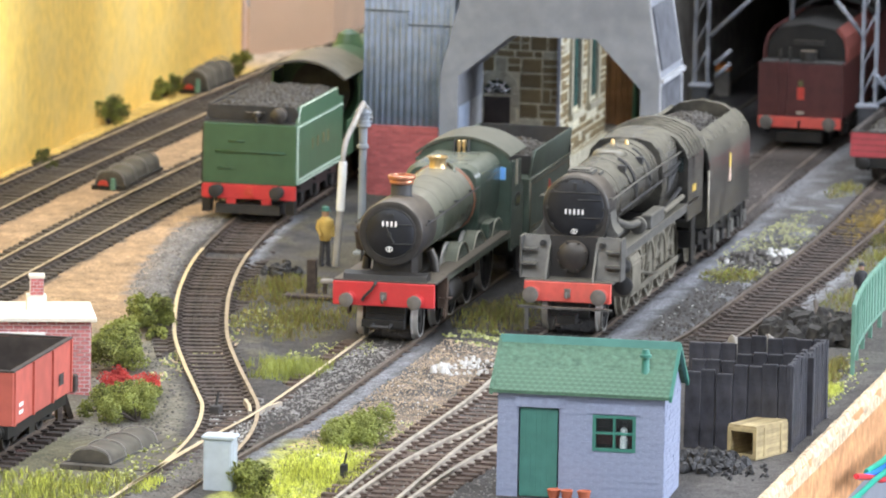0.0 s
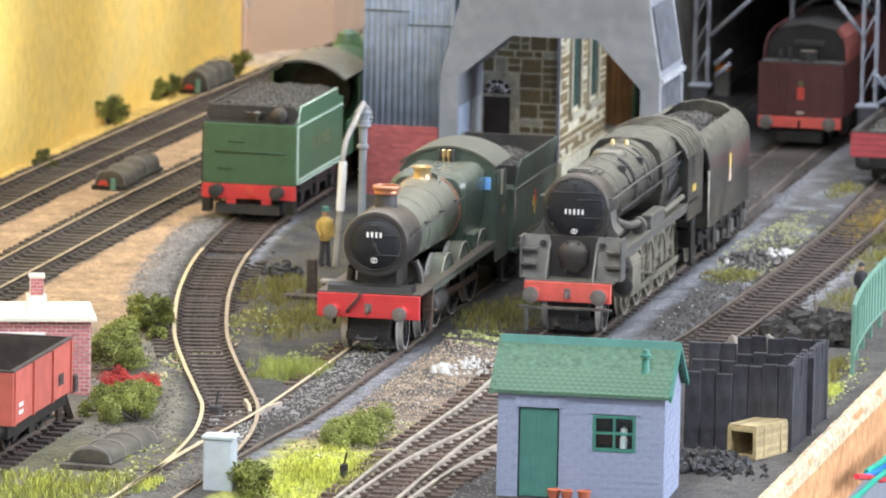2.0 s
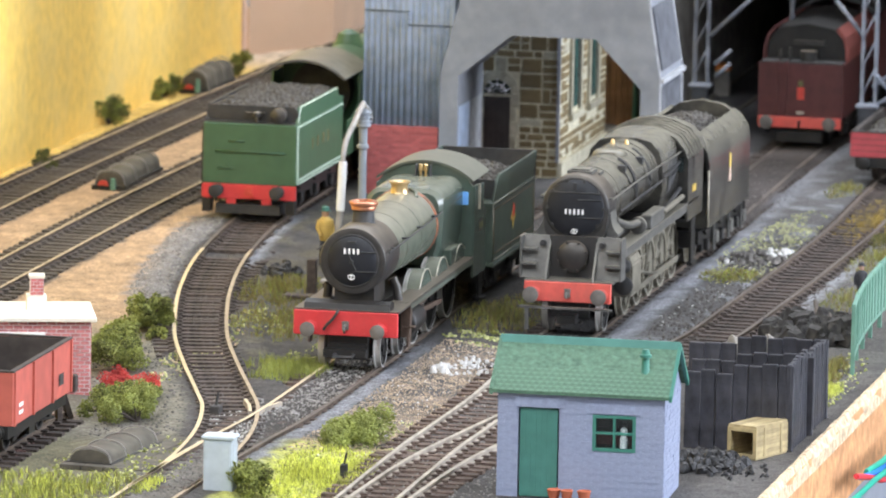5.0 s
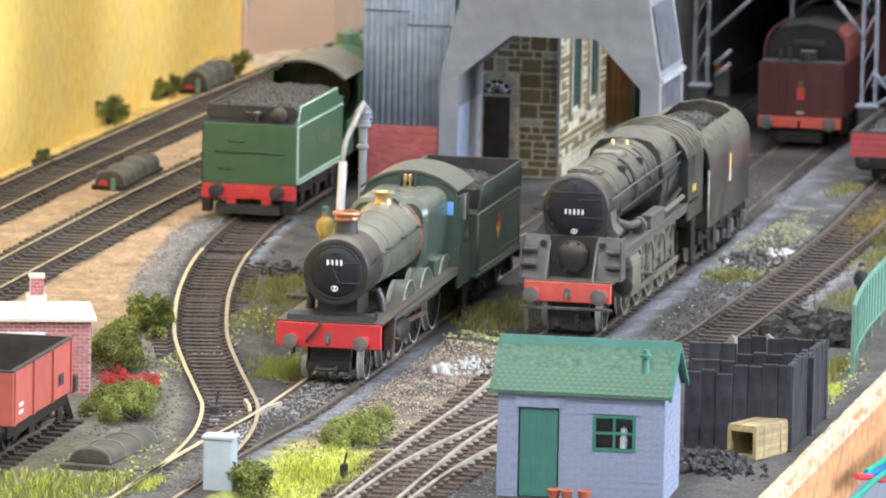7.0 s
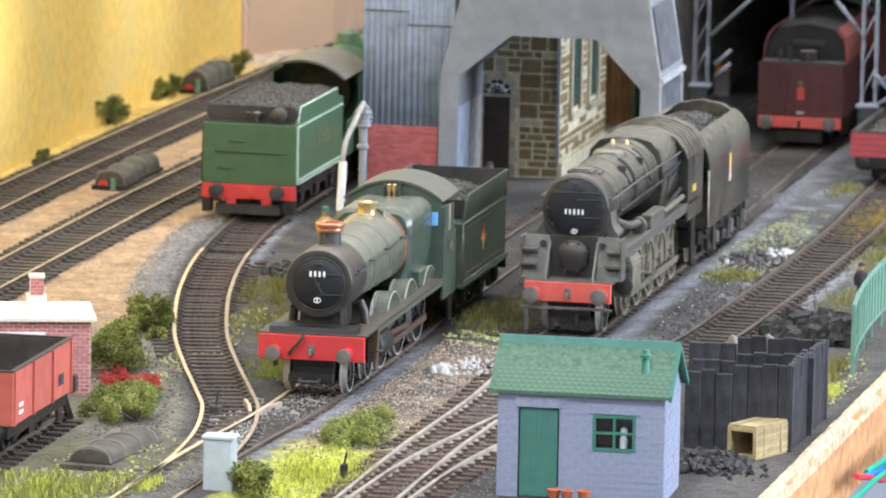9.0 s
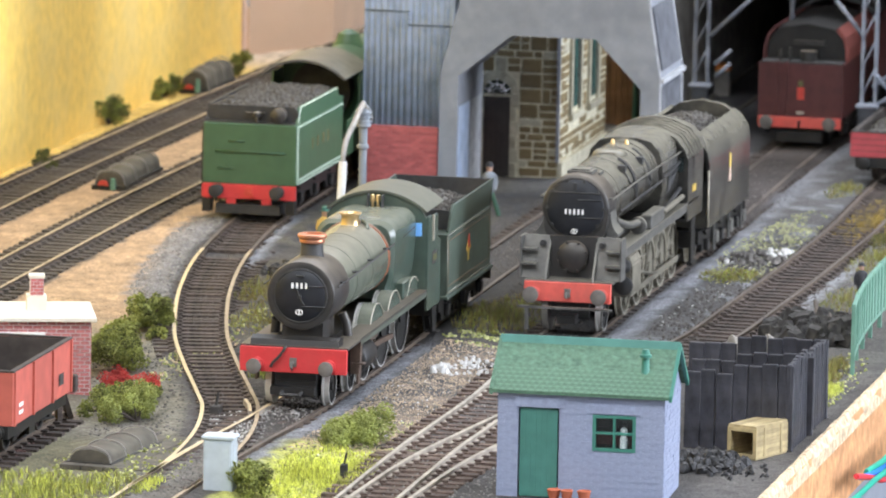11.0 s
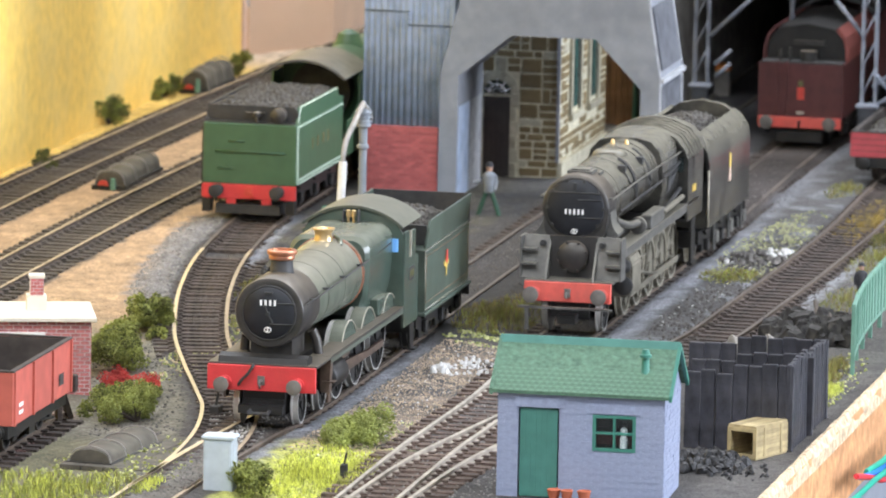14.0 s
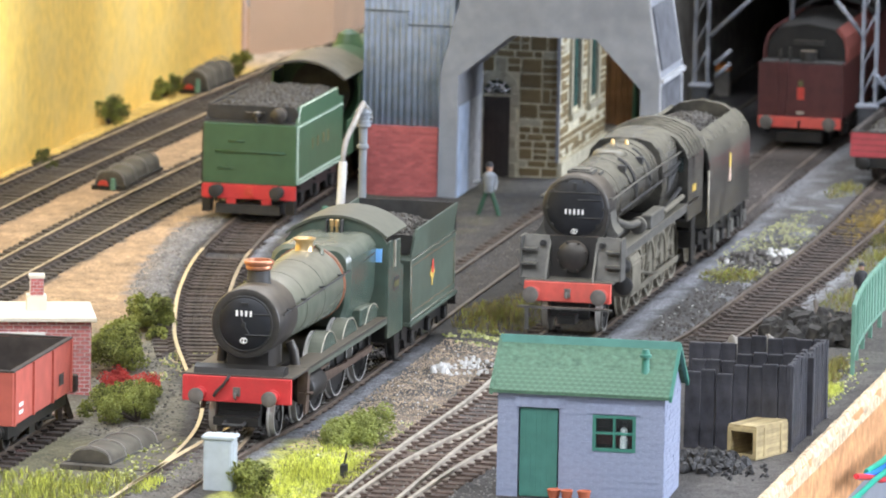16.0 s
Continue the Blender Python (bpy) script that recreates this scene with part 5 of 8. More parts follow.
    part("chimney_cap", bm, "copper", ch, "bright copper cap")
    for x in (-0.9, 0.9):
        bm = bm_new()
        lathe(bm, (x, 124.5, 46.6), (0, 0, 1), [(0, 0.5), (1.6, 0.45), (1.9, 0.8), (3.9, 0.75), (4.2, 0.3)], 10)
        part("whistle", bm, "brass", h)
    bm = bm_new()
    prism_x(bm, [(122.8, 46.6), (126, 46.6), (126, 50.8), (123.4, 50.4)], -2.6, -2.2)
    prism_x(bm, [(122.8, 46.6), (126, 46.6), (126, 50.8), (123.4, 50.4)], 2.2, 2.6)
    part("whistle_shield", bm, "black", h)
    # cab
    bm = bm_new()
    arch = arc_points(0, 26.5, 24.4, 131, 49, 16)
    prism_y(bm, [(-16.5, 19.7), (-16.5, 43)] + arch[1:-1] + [(16.5, 43), (16.5, 19.7)], 127.6, 128.6)
    cab_front = part("cab_front", bm, "hall_green", h)
    for x in (-13.5, 13.5):
        # The right pane's bright blue paints in the light seen in the window.
        bm = bm_new()
        bbox(bm, x - 1.5, x + 1.5, 127.2, 127.5, 37.2, 41.6, 0.1)
        part("window", bm, "pane_blue" if x > 0 else "pane", cab_front, "small cab window with a painted blue-white glint" if x > 0 else "small dark cab window")
    for s in (-1, 1):
        bm = bm_new()
        prism_x(bm, [(128.6, 12.5), (150, 12.5), (150, 33.5), (145.5, 34.5), (145.5, 42.6), (139, 42.6), (139, 34.5), (135, 34.5), (135, 43.4), (128.6, 43.4)], s * 16.5 - 0.4, s * 16.5 + 0.4)
        side = part("cab_side", bm, "hall_green", h)
        one_box("window_frame", s * 16.6 - 0.5, s * 16.6 + 0.5, 137.4, 138.4, 34.5, 43, "wheel_pale", side)
        number_bars(side, "number_plate", s * 16.95, 139.5, 29.0, 1, 1, 7.2, 4.2, "black", True)
        number_bars(side, "number", s * 17.1, 139.5, 29.0, 5, 1.2, 0.8, 2.0, "dull_gold", True)
    bm = bm_new()
    ro = arc_points(0, 26.5, 25.3, 131.5, 48.5, 20)
    ri = arc_points(0, 26.5, 24.5, 48.5, 131.5, 20)
    prism_y(bm, ro + ri, 126.8, 155, True)
    part("cab_roof", bm, "hall_roof", h, "dusty arched cab roof")
    one_box("cab_floor", -16, 16, 128.6, 152, 18.8, 19.6, "black", h)
    bm = bm_new()
    cyl(bm, (0, 128.7, 34), (0, 131.5, 34), 10.5, seg=24)
    part("backhead", bm, "black", h)
    for s in (-1, 1):
        bm = bm_new()
        prism_x(bm, [(141, 12.6), (149, 12.6), (147.5, 3.5), (143, 3.5)], s * 15.8 - 0.4, s * 15.8 + 0.4)
        box(bm, s * 15.8 - 2, s * 15.8 + 2, 142.5, 148, 3.3, 3.8)
        part("cab_step", bm, "frame_black", h)
    # frames and wheels
    bm = bm_new()
    box(bm, -6.6, 6.6, 4, 150, 7, 18.9)
    part("main_frame", bm, "frame_black", h)
    bm = bm_new()
    box(bm, -6.5, 6.5, 3, 48, 3.5, 8.5)
    box(bm, -7.0, 7.0, -1.0, 3, 4.5, 7.0)
    part("bogie_frame", bm, "frame_black", h)
    bm = bm_new()
    tube(bm, [(-3, -1, 5.6), (-3, -4.5, 5.2), (3, -4.5, 5.2), (3, -1, 5.6)], 0.6, 6)
    part("tension_coupling", bm, "black", h)
    for s in (-1, 1):
        for y in (12, 40):
            add_wheel(h, s * 8.9, y, 6.0, 10, "steel", "wheel_dark", True)
        for y in (61.3, 89.3, 120.3):
            add_wheel(h, s * 8.9, y, 12.0, 18, "steel", "wheel_dark", True)
        bm = bm_new()
        prism_x(bm, [(-30.5, -1.1), (33.5, -1.1), (33.5, 1.1), (1.5, 0.9), (1.0, 1.5), (-1.0, 1.5), (-1.5, 0.9), (-30.5, 1.1)], -0.45, 0.45)
        rod = part("coupling_rod", bm, "rod", h, at=mpose(s * 12.0, 89.3, 12))
        RODS.append((rod, s * 12.0, 89.3, 12.0, 4.6, 12.0))
        bm = bm_new()
        prism_x(bm, [(45, 13.4), (89, 11.2), (89, 9.6), (45, 11.8)], s * 13.4 - 0.4, s * 13.4 + 0.4)
        box(bm, s * 13.4 - 0.6, s * 13.4 + 0.6, 44, 62, 14.2, 15.2)
        part("slide_bar", bm, "rod", h)
        bm = bm_new()
        tube(bm, [(s * 8.9, 49.5, 3.2), (s * 9.5, 49, 8), (s * 8.9, 49.5, 16)], 0.5, 6)
        part("sand_pipe", bm, "rod", h)
    return h


def hall_tender():
    t = empty("locomotive_tender", mpose(-31.67, 57.71, RAIL), "weathered dark green coal tender with red and gold crest, moving", "tender", "tenders in the yard")
    bm = bm_new()
    box(bm, -16.4, 16.4, 158, 232, 12.6, 33.5)
    bbox(bm, -17.2, 17.2, 157, 233, 12.0, 13.2, 0.2)
    part("tank", bm, "hall_tender", t, "dark green tender tank")
    for s in (-1, 1):
        bm = bm_new()
        pts = [(161.5, 33.6), (232, 33.6), (232, 42.6), (165.5, 42.6), (163.5, 40.5)]
        a = [bm.verts.new((s * (16.0 + (z - 33.6) * 0.11), y, z)) for y, z in pts]
        b = [bm.verts.new((s * (15.3 + (z - 33.6) * 0.11), y, z)) for y, z in pts]
        bm.faces.new(a)
        bm.faces.new(b[::-1])
        for i in range(5):
            j = (i + 1) % 5
            bm.faces.new((a[j], a[i], b[i], b[j]))
        part("flared_side", bm, "hall_tender", t)
        for z in (13.8, 33.2):
            bm = bm_new()
            tube(bm, [(s * 16.5, 158.2, z), (s * 16.5, 231.8, z)], 0.3, 5)
            part("beading", bm, "boiler_top", t)
        bm = bm_new()
        tube(bm, [(s * 16.5, 158.2, 13.8), (s * 16.5, 158.2, 33.2)], 0.3, 5)
        part("beading", bm, "boiler_top", t)
        em = bm_new()
        cyl(em, (s * 16.45, 193.5, 24.8), (s * 16.62, 193.5, 24.8), 2.2, seg=16)
        box(em, min(s * 16.45, s * 16.6), max(s * 16.45, s * 16.6), 189.8, 197.2, 24.0, 25.3)
        prism_x(em, [(192.6, 22.8), (194.4, 22.8), (193.9, 20.4), (193.1, 20.4)], min(s * 16.45, s * 16.6), max(s * 16.45, s * 16.6))
        crest = part("crest", em, "gold_mark", t, "red and gold crest")
        em = bm_new()
        prism_x(em, [(192.2, 24.6), (194.8, 24.6), (195.2, 26.6), (194.3, 28.8), (193.2, 29.3), (192.4, 28.0), (191.9, 26.4)], s * 16.64, s * 16.74)
        part("lion", em, "red_mark", crest, "red lion")
        bm = bm_new()
        for z in (16.0, 31.2):
            tube(bm, [(s * 16.42, 160.5, z), (s * 16.42, 229.5, z)], 0.14, 4)
        for y in (160.5, 229.5):
            tube(bm, [(s * 16.42, y, 16.0), (s * 16.42, y, 31.2)], 0.14, 4)
        part("lining", bm, "dull_line", t, "thin worn lining")
    one_box("rear_plate", -16.6, 16.6, 231.2, 232.1, 33.5, 42.6, "black", t)
    one_box("front_plate", -14.5, 14.5, 170, 171, 33.5, 40, "black", t)
    coal_heap(t, -15.0, 15.0, 171, 222, 35.5, 41.0, 3, lumps=600)
    one_box("tank_top", -15.3, 15.3, 171, 231, 33.5, 34.2, "black", t)
    bm = bm_new()
    lathe(bm, (0, 222, 34), (0, 0, 1), [(0, 3.4), (3.5, 3.4), (4.2, 2.6)], 16)
    part("filler", bm, "black", t)
    one_box("front_locker", -14, 14, 157.4, 161, 12.6, 30, "black", t)
    tender_under(t, 157, 232, (168, 195, 222), 7.6, 13.6, True, wheel=("wheel_dark", "wheel_dark"))
    one_box("rear_beam", -16.5, 16.5, 232.2, 233.6, 8.5, 11.9, "frame_black", t)
    return t


def nine_loco():
    h = empty("steam_locomotive", mpose(23.77, 88.45, RAIL), "standing weathered black heavy freight locomotive with a preheater drum", "locomotive", "locomotives in the yard")
    bm = bm_new()
    bbox(bm, -14.6, 14.6, 0, 1.4, 11.0, 17.6, 0.25)
    part("buffer_beam", bm, "red_faded", h, "faded red buffer beam")
    for x in (-11.4, 11.4):
        buffer(h, x, 13.9, head=2.7, material="buffer_steel", shank="red_faded")
    bm = bm_new()
    box(bm, -1.0, 1.0, -0.6, 0.1, 12.6, 15.6)
    tube(bm, [(0, -0.3, 14.2), (0, -2.2, 14), (0, -2.4, 12.6)], 0.5, 6)
    part("coupling_hook", bm, "buffer_steel", h)
    bm = bm_new()
    box(bm, -15.5, 15.5, -4.2, -2.4, 9.2, 9.9)
    box(bm, -13.5, -12.3, -4.0, -2.6, 2.0, 9.2)
    box(bm, 12.0, 12.6, -4.0, -2.6, 4.0, 9.2)
    part("guard_bar", bm, "nine_grey", h)
    # bowed front: side steps either side of the lower drum door
    one_box("front_platform", -15.0, 15.0, 1.4, 14, 17.2, 18.0, "nine_grey", h, e=0.15)
    for s in (-1, 1):
        bm = bm_new()
        prism_x(bm, [(1.8, 18), (9, 18), (11.5, 31.5), (10.3, 31.5), (2.4, 18.8)], s * 8.0 - 0.4, s * 8.0 + 0.4)
        part("step_cheek", bm, "nine_grey", h)
        bm = bm_new()
        v = [(s * 8.0, 5.0, 18), (s * 16.8, 5.0, 18), (s * 16.8, 9.5, 31.8), (s * 8.0, 9.5, 31.8)]
        f = [bm.verts.new(p) for p in v]
        g = [bm.verts.new((p[0], p[1] + 0.8, p[2])) for p in v]
        bm.faces.new(f)
        bm.faces.new(g[::-1])
        for i in range(4):
            j = (i + 1) % 4
            bm.faces.new((f[j], f[i], g[i], g[j]))
        part("step_plate", bm, "nine_grey", h)
        for z, y in ((22.4, 4.6), (27.0, 6.2)):
            one_box("step", min(s * 11.6, s * 16.8), max(s * 11.6, s * 16.8), y - 1.4, y + 1.8, z, z + 0.7, "nine_grey", h)
        one_box("cheek", s * 16.8 - 0.3, s * 16.8 + 0.3, 4.0, 12, 18, 31.8, "nine_grey", h)
        bm = bm_new()
        cyl(bm, (s * 10.0, 8.6, 29.4), (s * 10.0, 6.6, 29.4), 1.0, seg=12)
        part("lamp_bracket", bm, "black", h)
    bm = bm_new()
    lathe(bm, (0, 12, 25.2), (0, -1, 0), [(0, 5.3), (4.6, 5.3), (5.0, 5.0), (5.2, 4.7), (5.9, 3.6), (6.2, 1.6), (6.25, 0.1)], 28)
    for k in range(8):
        a = radians(k * 45 + 20)
        box(bm, 5.0 * math.cos(a) - 0.4, 5.0 * math.cos(a) + 0.4, 6.3, 7.2, 25.2 + 5.0 * math.sin(a) - 0.4, 25.2 + 5.0 * math.sin(a) + 0.4)
    part("drum_door", bm, "smokebox", h, "round grey preheater door")
    one_box("drum_mount", -8.0, 8.0, 9.4, 22, 18, 31.8, "smokebox", h)
    # smokebox
    bm = bm_new()
    lathe(bm, (0, 11.0, 41.0), (0, 1, 0), [(0, 10.0), (0.2, 10.8), (0.8, 11.2), (14, 11.2)], 44)
    prism_y(bm, [(-11.2, 41), (11.2, 41), (10.2, 33), (9.2, 31.6), (-9.2, 31.6), (-10.2, 33)], 11.2, 25)
    part("smokebox", bm, "smokebox", h)
    bm = bm_new()
    lathe(bm, (0, 11.0, 41.0), (0, -1, 0), [(-0.1, 9.7), (0.4, 9.6), (1.0, 8.6), (1.5, 5.8), (1.7, 2.5), (1.75, 0.1)], 44)
    door = part("smokebox_door", bm, "door_black", h)
    bm = bm_new()
    tube(bm, [(-9.0, 9.9, 46.2), (0, 9.4, 46.3), (9.0, 9.9, 46.2)], 0.3, 6)
    for a in range(0, 360, 36):
        c, s = math.cos(radians(a)), math.sin(radians(a))
        box(bm, 9.4 * c - 0.5, 9.4 * c + 0.5, 10.1, 10.9, 41 + 9.4 * s - 0.5, 41 + 9.4 * s + 0.5)
    tube(bm, [(9, 9.6, 44), (1, 9.2, 44)], 0.25, 5)
    tube(bm, [(9, 9.6, 38), (1, 9.2, 38)], 0.25, 5)
    box(bm, -0.5, 0.5, 9.2, 10, 47.2, 49.6)
    part("door_strap", bm, "black", door)
    number_bars(door, "number", 0, 8.95, 40.0, 5, 1.42, 0.64, 1.7, label="white number bars")
    bm = bm_new()
    lathe(bm, (0, 9.9, 33.4), (0, -1, 0), [(0, 1.2), (0.4, 1.2), (0.45, 1.05), (0.46, 0.1)], 16)
    plate = part("shed_plate", bm, "frame_black", door)
    bm = bm_new()
    tube(bm, [(1.0 * math.cos(radians(a)), 9.35, 33.4 + 0.72 * math.sin(radians(a))) for a in range(0, 361, 20)], 0.17, 5)
    box(bm, -0.2, 0.2, 9.2, 9.4, 32.8, 34.0)
    part("lettering", bm, "white_mark", plate, "white oval and bar")
    bm = bm_new()
    box(bm, -4.2, 4.2, 17, 26, 51.6, 52.6)
    box(bm, -3.2, 3.2, 18, 25, 52.6, 53.1)
    box(bm, 5.2, 5.8, 23, 29, 50.6, 51.4)
    part("chimney_cover", bm, "nine_grey", h, "flat plate over the front chimney opening")
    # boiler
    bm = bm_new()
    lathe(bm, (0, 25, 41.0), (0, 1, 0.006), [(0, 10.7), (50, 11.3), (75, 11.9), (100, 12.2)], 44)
    part("boiler", bm, "nine_black", h, "dusty black boiler with highlights painted on top")
    for y, r in ((34, 10.85), (52, 11.05), (63, 11.2), (78, 11.5), (90, 11.75)):
        bm = bm_new()
        lathe(bm, (0, y, 41.0 + (y - 25) * 0.006), (0, 1, 0), [(0, r - 0.1), (0.05, r + 0.14), (0.7, r + 0.14), (0.75, r - 0.1)], 44)
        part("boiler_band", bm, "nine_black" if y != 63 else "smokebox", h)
    bm = bm_new()
    fb = [(-11.5, 27), (-13.2, 36), (-13.2, 44), (-12, 49), (-9, 52.4), (-4, 53.6), (4, 53.6), (9, 52.4), (12, 49), (13.2, 44), (13.2, 36), (11.5, 27)]
    prism_y(bm, fb, 98, 131, True)
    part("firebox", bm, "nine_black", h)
    bm = bm_new()
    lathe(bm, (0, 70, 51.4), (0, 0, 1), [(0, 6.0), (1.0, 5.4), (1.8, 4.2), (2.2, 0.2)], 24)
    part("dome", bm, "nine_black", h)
    for x, y in ((-2.4, 88), (2.4, 88)):
        bm = bm_new()
        lathe(bm, (x, y, 52.4), (0, 0, 1), [(0, 0.8), (0.8, 0.7), (1.6, 0.6), (1.9, 0.3)], 10)
        part("safety_valve", bm, "brass", h, "small bright brass valve")
    for y, a in ((50, 45), (78, 40), (104, 40)):
        bm = bm_new()
        c, s = math.cos(radians(a)), math.sin(radians(a))
        box(bm, 11.5 * c - 1.2, 11.5 * c + 1.2, y - 1.8, y + 1.8, 41.3 + 11.5 * s - 1.0, 41.3 + 11.5 * s + 1.2)
        tube(bm, [(11.5 * c, y, 41 + 11.5 * s), (12.6, y + 2, 42)], 0.35, 5)
        part("clack_valve", bm, "black", h)
    bm = bm_new()
    for y0, r in ((58, 0.45), (84, 0.4), (97, 0.5)):
        tube(bm, [(11.6 * math.cos(radians(a)), y0, 41.2 + 11.9 * math.sin(radians(a))) for a in range(-20, 76, 12)], r, 6)
    tube(bm, [(12.4, 26, 38.4), (12.6, 60, 38.8), (13.2, 96, 39.4)], 0.42, 6)
    tube(bm, [(13.6, 98, 40.5), (14.0, 112, 41.0), (13.8, 127, 42.0)], 0.5, 6)
    tube(bm, [(13.4, 100, 29), (14.4, 110, 31), (14.4, 126, 33)], 0.7, 6)
    part("boiler_pipe", bm, "black", h)
    bm = bm_new()
    for k in range(5):
        tube(bm, [(13.4, 108 + k * 3, 34 + k), (13.6, 110 + k * 3.2, 40), (12.4, 112 + k * 3, 47)], 0.4, 5)
    part("pipe_run", bm, "black", h)
    for s in (-1, 1):
        bm = bm_new()
        tube(bm, [(s * 12.2, 12, 44.2), (s * 12.3, 60, 44.6), (s * 13.4, 98, 45.2), (s * 14.2, 128, 45.6)], 0.28, 6)
        for y in (14, 30, 46, 62, 78, 94):
            cyl(bm, (s * 10.5, y, 44.2), (s * 12.4, y, 44.4), 0.4, seg=6)
        part("handrail", bm, "nine_grey", h)
        # running plate
        one_box("running_plate", min(s * 10.5, s * 16.6), max(s * 10.5, s * 16.6), 12, 150, 26.6, 27.5, "nine_grey", h, e=0.15)
        one_box("valance", s * 16.3 - 0.3, s * 16.3 + 0.3, 12, 128, 24.6, 26.6, "nine_grey", h)
        bm = bm_new()
        bbox(bm, min(s * 12.4, s * 16.4), max(s * 12.4, s * 16.4), 62, 86, 27.5, 32.4, 0.4)
        part("lubricator_box", bm, "nine_grey", h)
        bm = bm_new()
        tube(bm, [(s * 16.0, 86, 30.4), (s * 16.0, 122, 30.8)], 0.9, 10)
        tube(bm, [(s * 15.0, 84, 29), (s * 15.0, 112, 29)], 0.5, 8)
        part("air_pipe", bm, "nine_dusty", h)
        bm = bm_new()
        tube(bm, [(s * 11.0, 24, 35.6), (s * 12.8, 29, 33.8), (s * 13.6, 36, 32.4), (s * 13.8, 52, 31.2)], 1.3, 14)
        lathe(bm, (s * 13.8, 50, 30.4), (0, 1, 0), [(0, 2.2), (0.2, 2.9), (2.0, 2.9), (2.2, 2.2)], 16)
        part("steam_pipe", bm, "nine_grey", h)
        bm = bm_new()
        prism_y(bm, [(s * 10.9, 42), (s * 11.2, 38), (s * 11.8, 35.2), (s * 12.8, 33.4), (s * 13.8, 32.4), (s * 13.8, 31.4), (s * 10.0, 31.0)], 14.5, 25, True)
        part("smokebox_fairing", bm, "nine_grey", h)
        # cylinder with valve chest above
        bm = bm_new()
        prism_y(bm, [(s * 10, 10.8), (s * 16.5, 10.4), (s * 17.9, 12.4), (s * 17.9, 21.5), (s * 16.4, 24.4), (s * 10, 24.5)], 20, 37)
        bmesh.ops.bevel(bm, geom=bm.edges[:], offset=0.6, segments=2, affect="EDGES")
        cy = part("cylinder", bm, "nine_dusty", h, "dusty grey-brown cylinder casing")
        bm = bm_new()
        lathe(bm, (s * 15.0, 20.2, 14.4), (0, -1, 0), [(0, 3.3), (0.6, 3.1), (1.1, 2.0), (1.2, 0.1)], 20)
        lathe(bm, (s * 14.9, 20.2, 21.0), (0, -1, 0), [(0, 2.6), (0.8, 2.4), (1.4, 1.2), (2.8, 0.9)], 18)
        part("cylinder_cover", bm, "black", cy)
        bm = bm_new()
        tube(bm, [(s * 15.6, 56, 27), (s * 15.8, 58, 20), (s * 15.2, 59, 14)], 0.5, 6)
        tube(bm, [(s * 14.6, 37, 14.4), (s * 14.6, 60, 14.2)], 0.5, 6)
        tube(bm, [(s * 14.0, 58, 13.5), (s * 13.0, 93, 8.5)], 0.5, 6)
        tube(bm, [(s * 15.2, 37, 20.4), (s * 15.4, 58, 20.0)], 0.35, 6)
        part("valve_gear", bm, "nine_dusty", h)
        bm = bm_new()
        prism_x(bm, [(-45, -1.0), (45, -1.0), (45, 1.0), (-45, 1.0)], -0.4, 0.4)
        part("coupling_rod", bm, "nine_dusty", h, at=mpose(s * 11.6, 94, 7.0))
        for k in range(5):
            add_wheel(h, s * 8.9, 50.5 + 21.7 * k, 10.0, 11, "wheel_pale", "nine_dusty", False)
        add_wheel(h, s * 8.9, 14, 6.0, 10, "steel", "wheel_dark", False)
        # cab
        bm = bm_new()
        prism_x(bm, [(129, 21), (158, 21), (159, 44), (147, 44), (147, 42.5), (133.5, 42.5), (133.5, 35), (129, 35)], s * 16.2 - 0.4, s * 16.2 + 0.4)
        box(bm, s * 16.2 - 0.4, s * 16.2 + 0.4, 129, 133.5, 35, 44.6)
        box(bm, s * 16.2 - 0.4, s * 16.2 + 0.4, 139.6, 140.6, 35, 42.5)
        box(bm, s * 16.2 - 0.3, s * 16.2 + 0.3, 133.5, 147, 34.4, 35.2)
        side = part("cab_side", bm, "nine_black", h)
        number_bars(side, "number", s * 16.66, 141, 31.5, 5, 1.4, 0.9, 2.4, "gold_mark", True, "yellow number bars")
        bm = bm_new()
        box(bm, s * 15.4 - 1, s * 15.4 + 1, 142, 150, 4, 5)
        prism_x(bm, [(142, 21), (150, 21), (149, 4), (143, 4)], s * 15.4 - 0.4, s * 15.4 + 0.4)
        part("cab_step", bm, "frame_black", h)
    bm = bm_new()
    prism_y(bm, [(-16, 27.5), (-16, 44.5), (-12, 49.5), (-6, 51.8), (6, 51.8), (12, 49.5), (16, 44.5), (16, 27.5)], 128.4, 129.2)
    cf = part("cab_front", bm, "nine_black", h)
    for x in (-13.6, 13.6):
        one_box("window", x - 1.5, x + 1.5, 127.9, 128.3, 38.5, 43.5, "pane", cf)
    bm = bm_new()
    ro = [(-16.8, 43.2), (-15.6, 46.2), (-12.4, 50.2), (-6.4, 52.8), (0, 53.6), (6.4, 52.8), (12.4, 50.2), (15.6, 46.2), (16.8, 43.2)]
    ri = [(x * 0.96, z - 0.8) for x, z in reversed(ro)]
    prism_y(bm, ro + ri, 127, 163, True)
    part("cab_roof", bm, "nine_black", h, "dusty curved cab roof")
    for y in (134, 139, 144, 149, 154):
        bm = bm_new()
        tube(bm, [(x * 1.005, y, z + 0.2) for x, z in ro], 0.28, 5)
        part("roof_rib", bm, "nine_black", h)
    one_box("cab_floor", -15.5, 15.5, 129, 156, 21, 22, "black", h)
    bm = bm_new()
    cyl(bm, (0, 129.3, 40), (0, 133, 40), 10.5, seg=24)
    part("backhead", bm, "black", h)
    bm = bm_new()
    box(bm, -6.5, 6.5, 5, 150, 5, 17)
    box(bm, -8, 8, 22, 140, 17, 28)
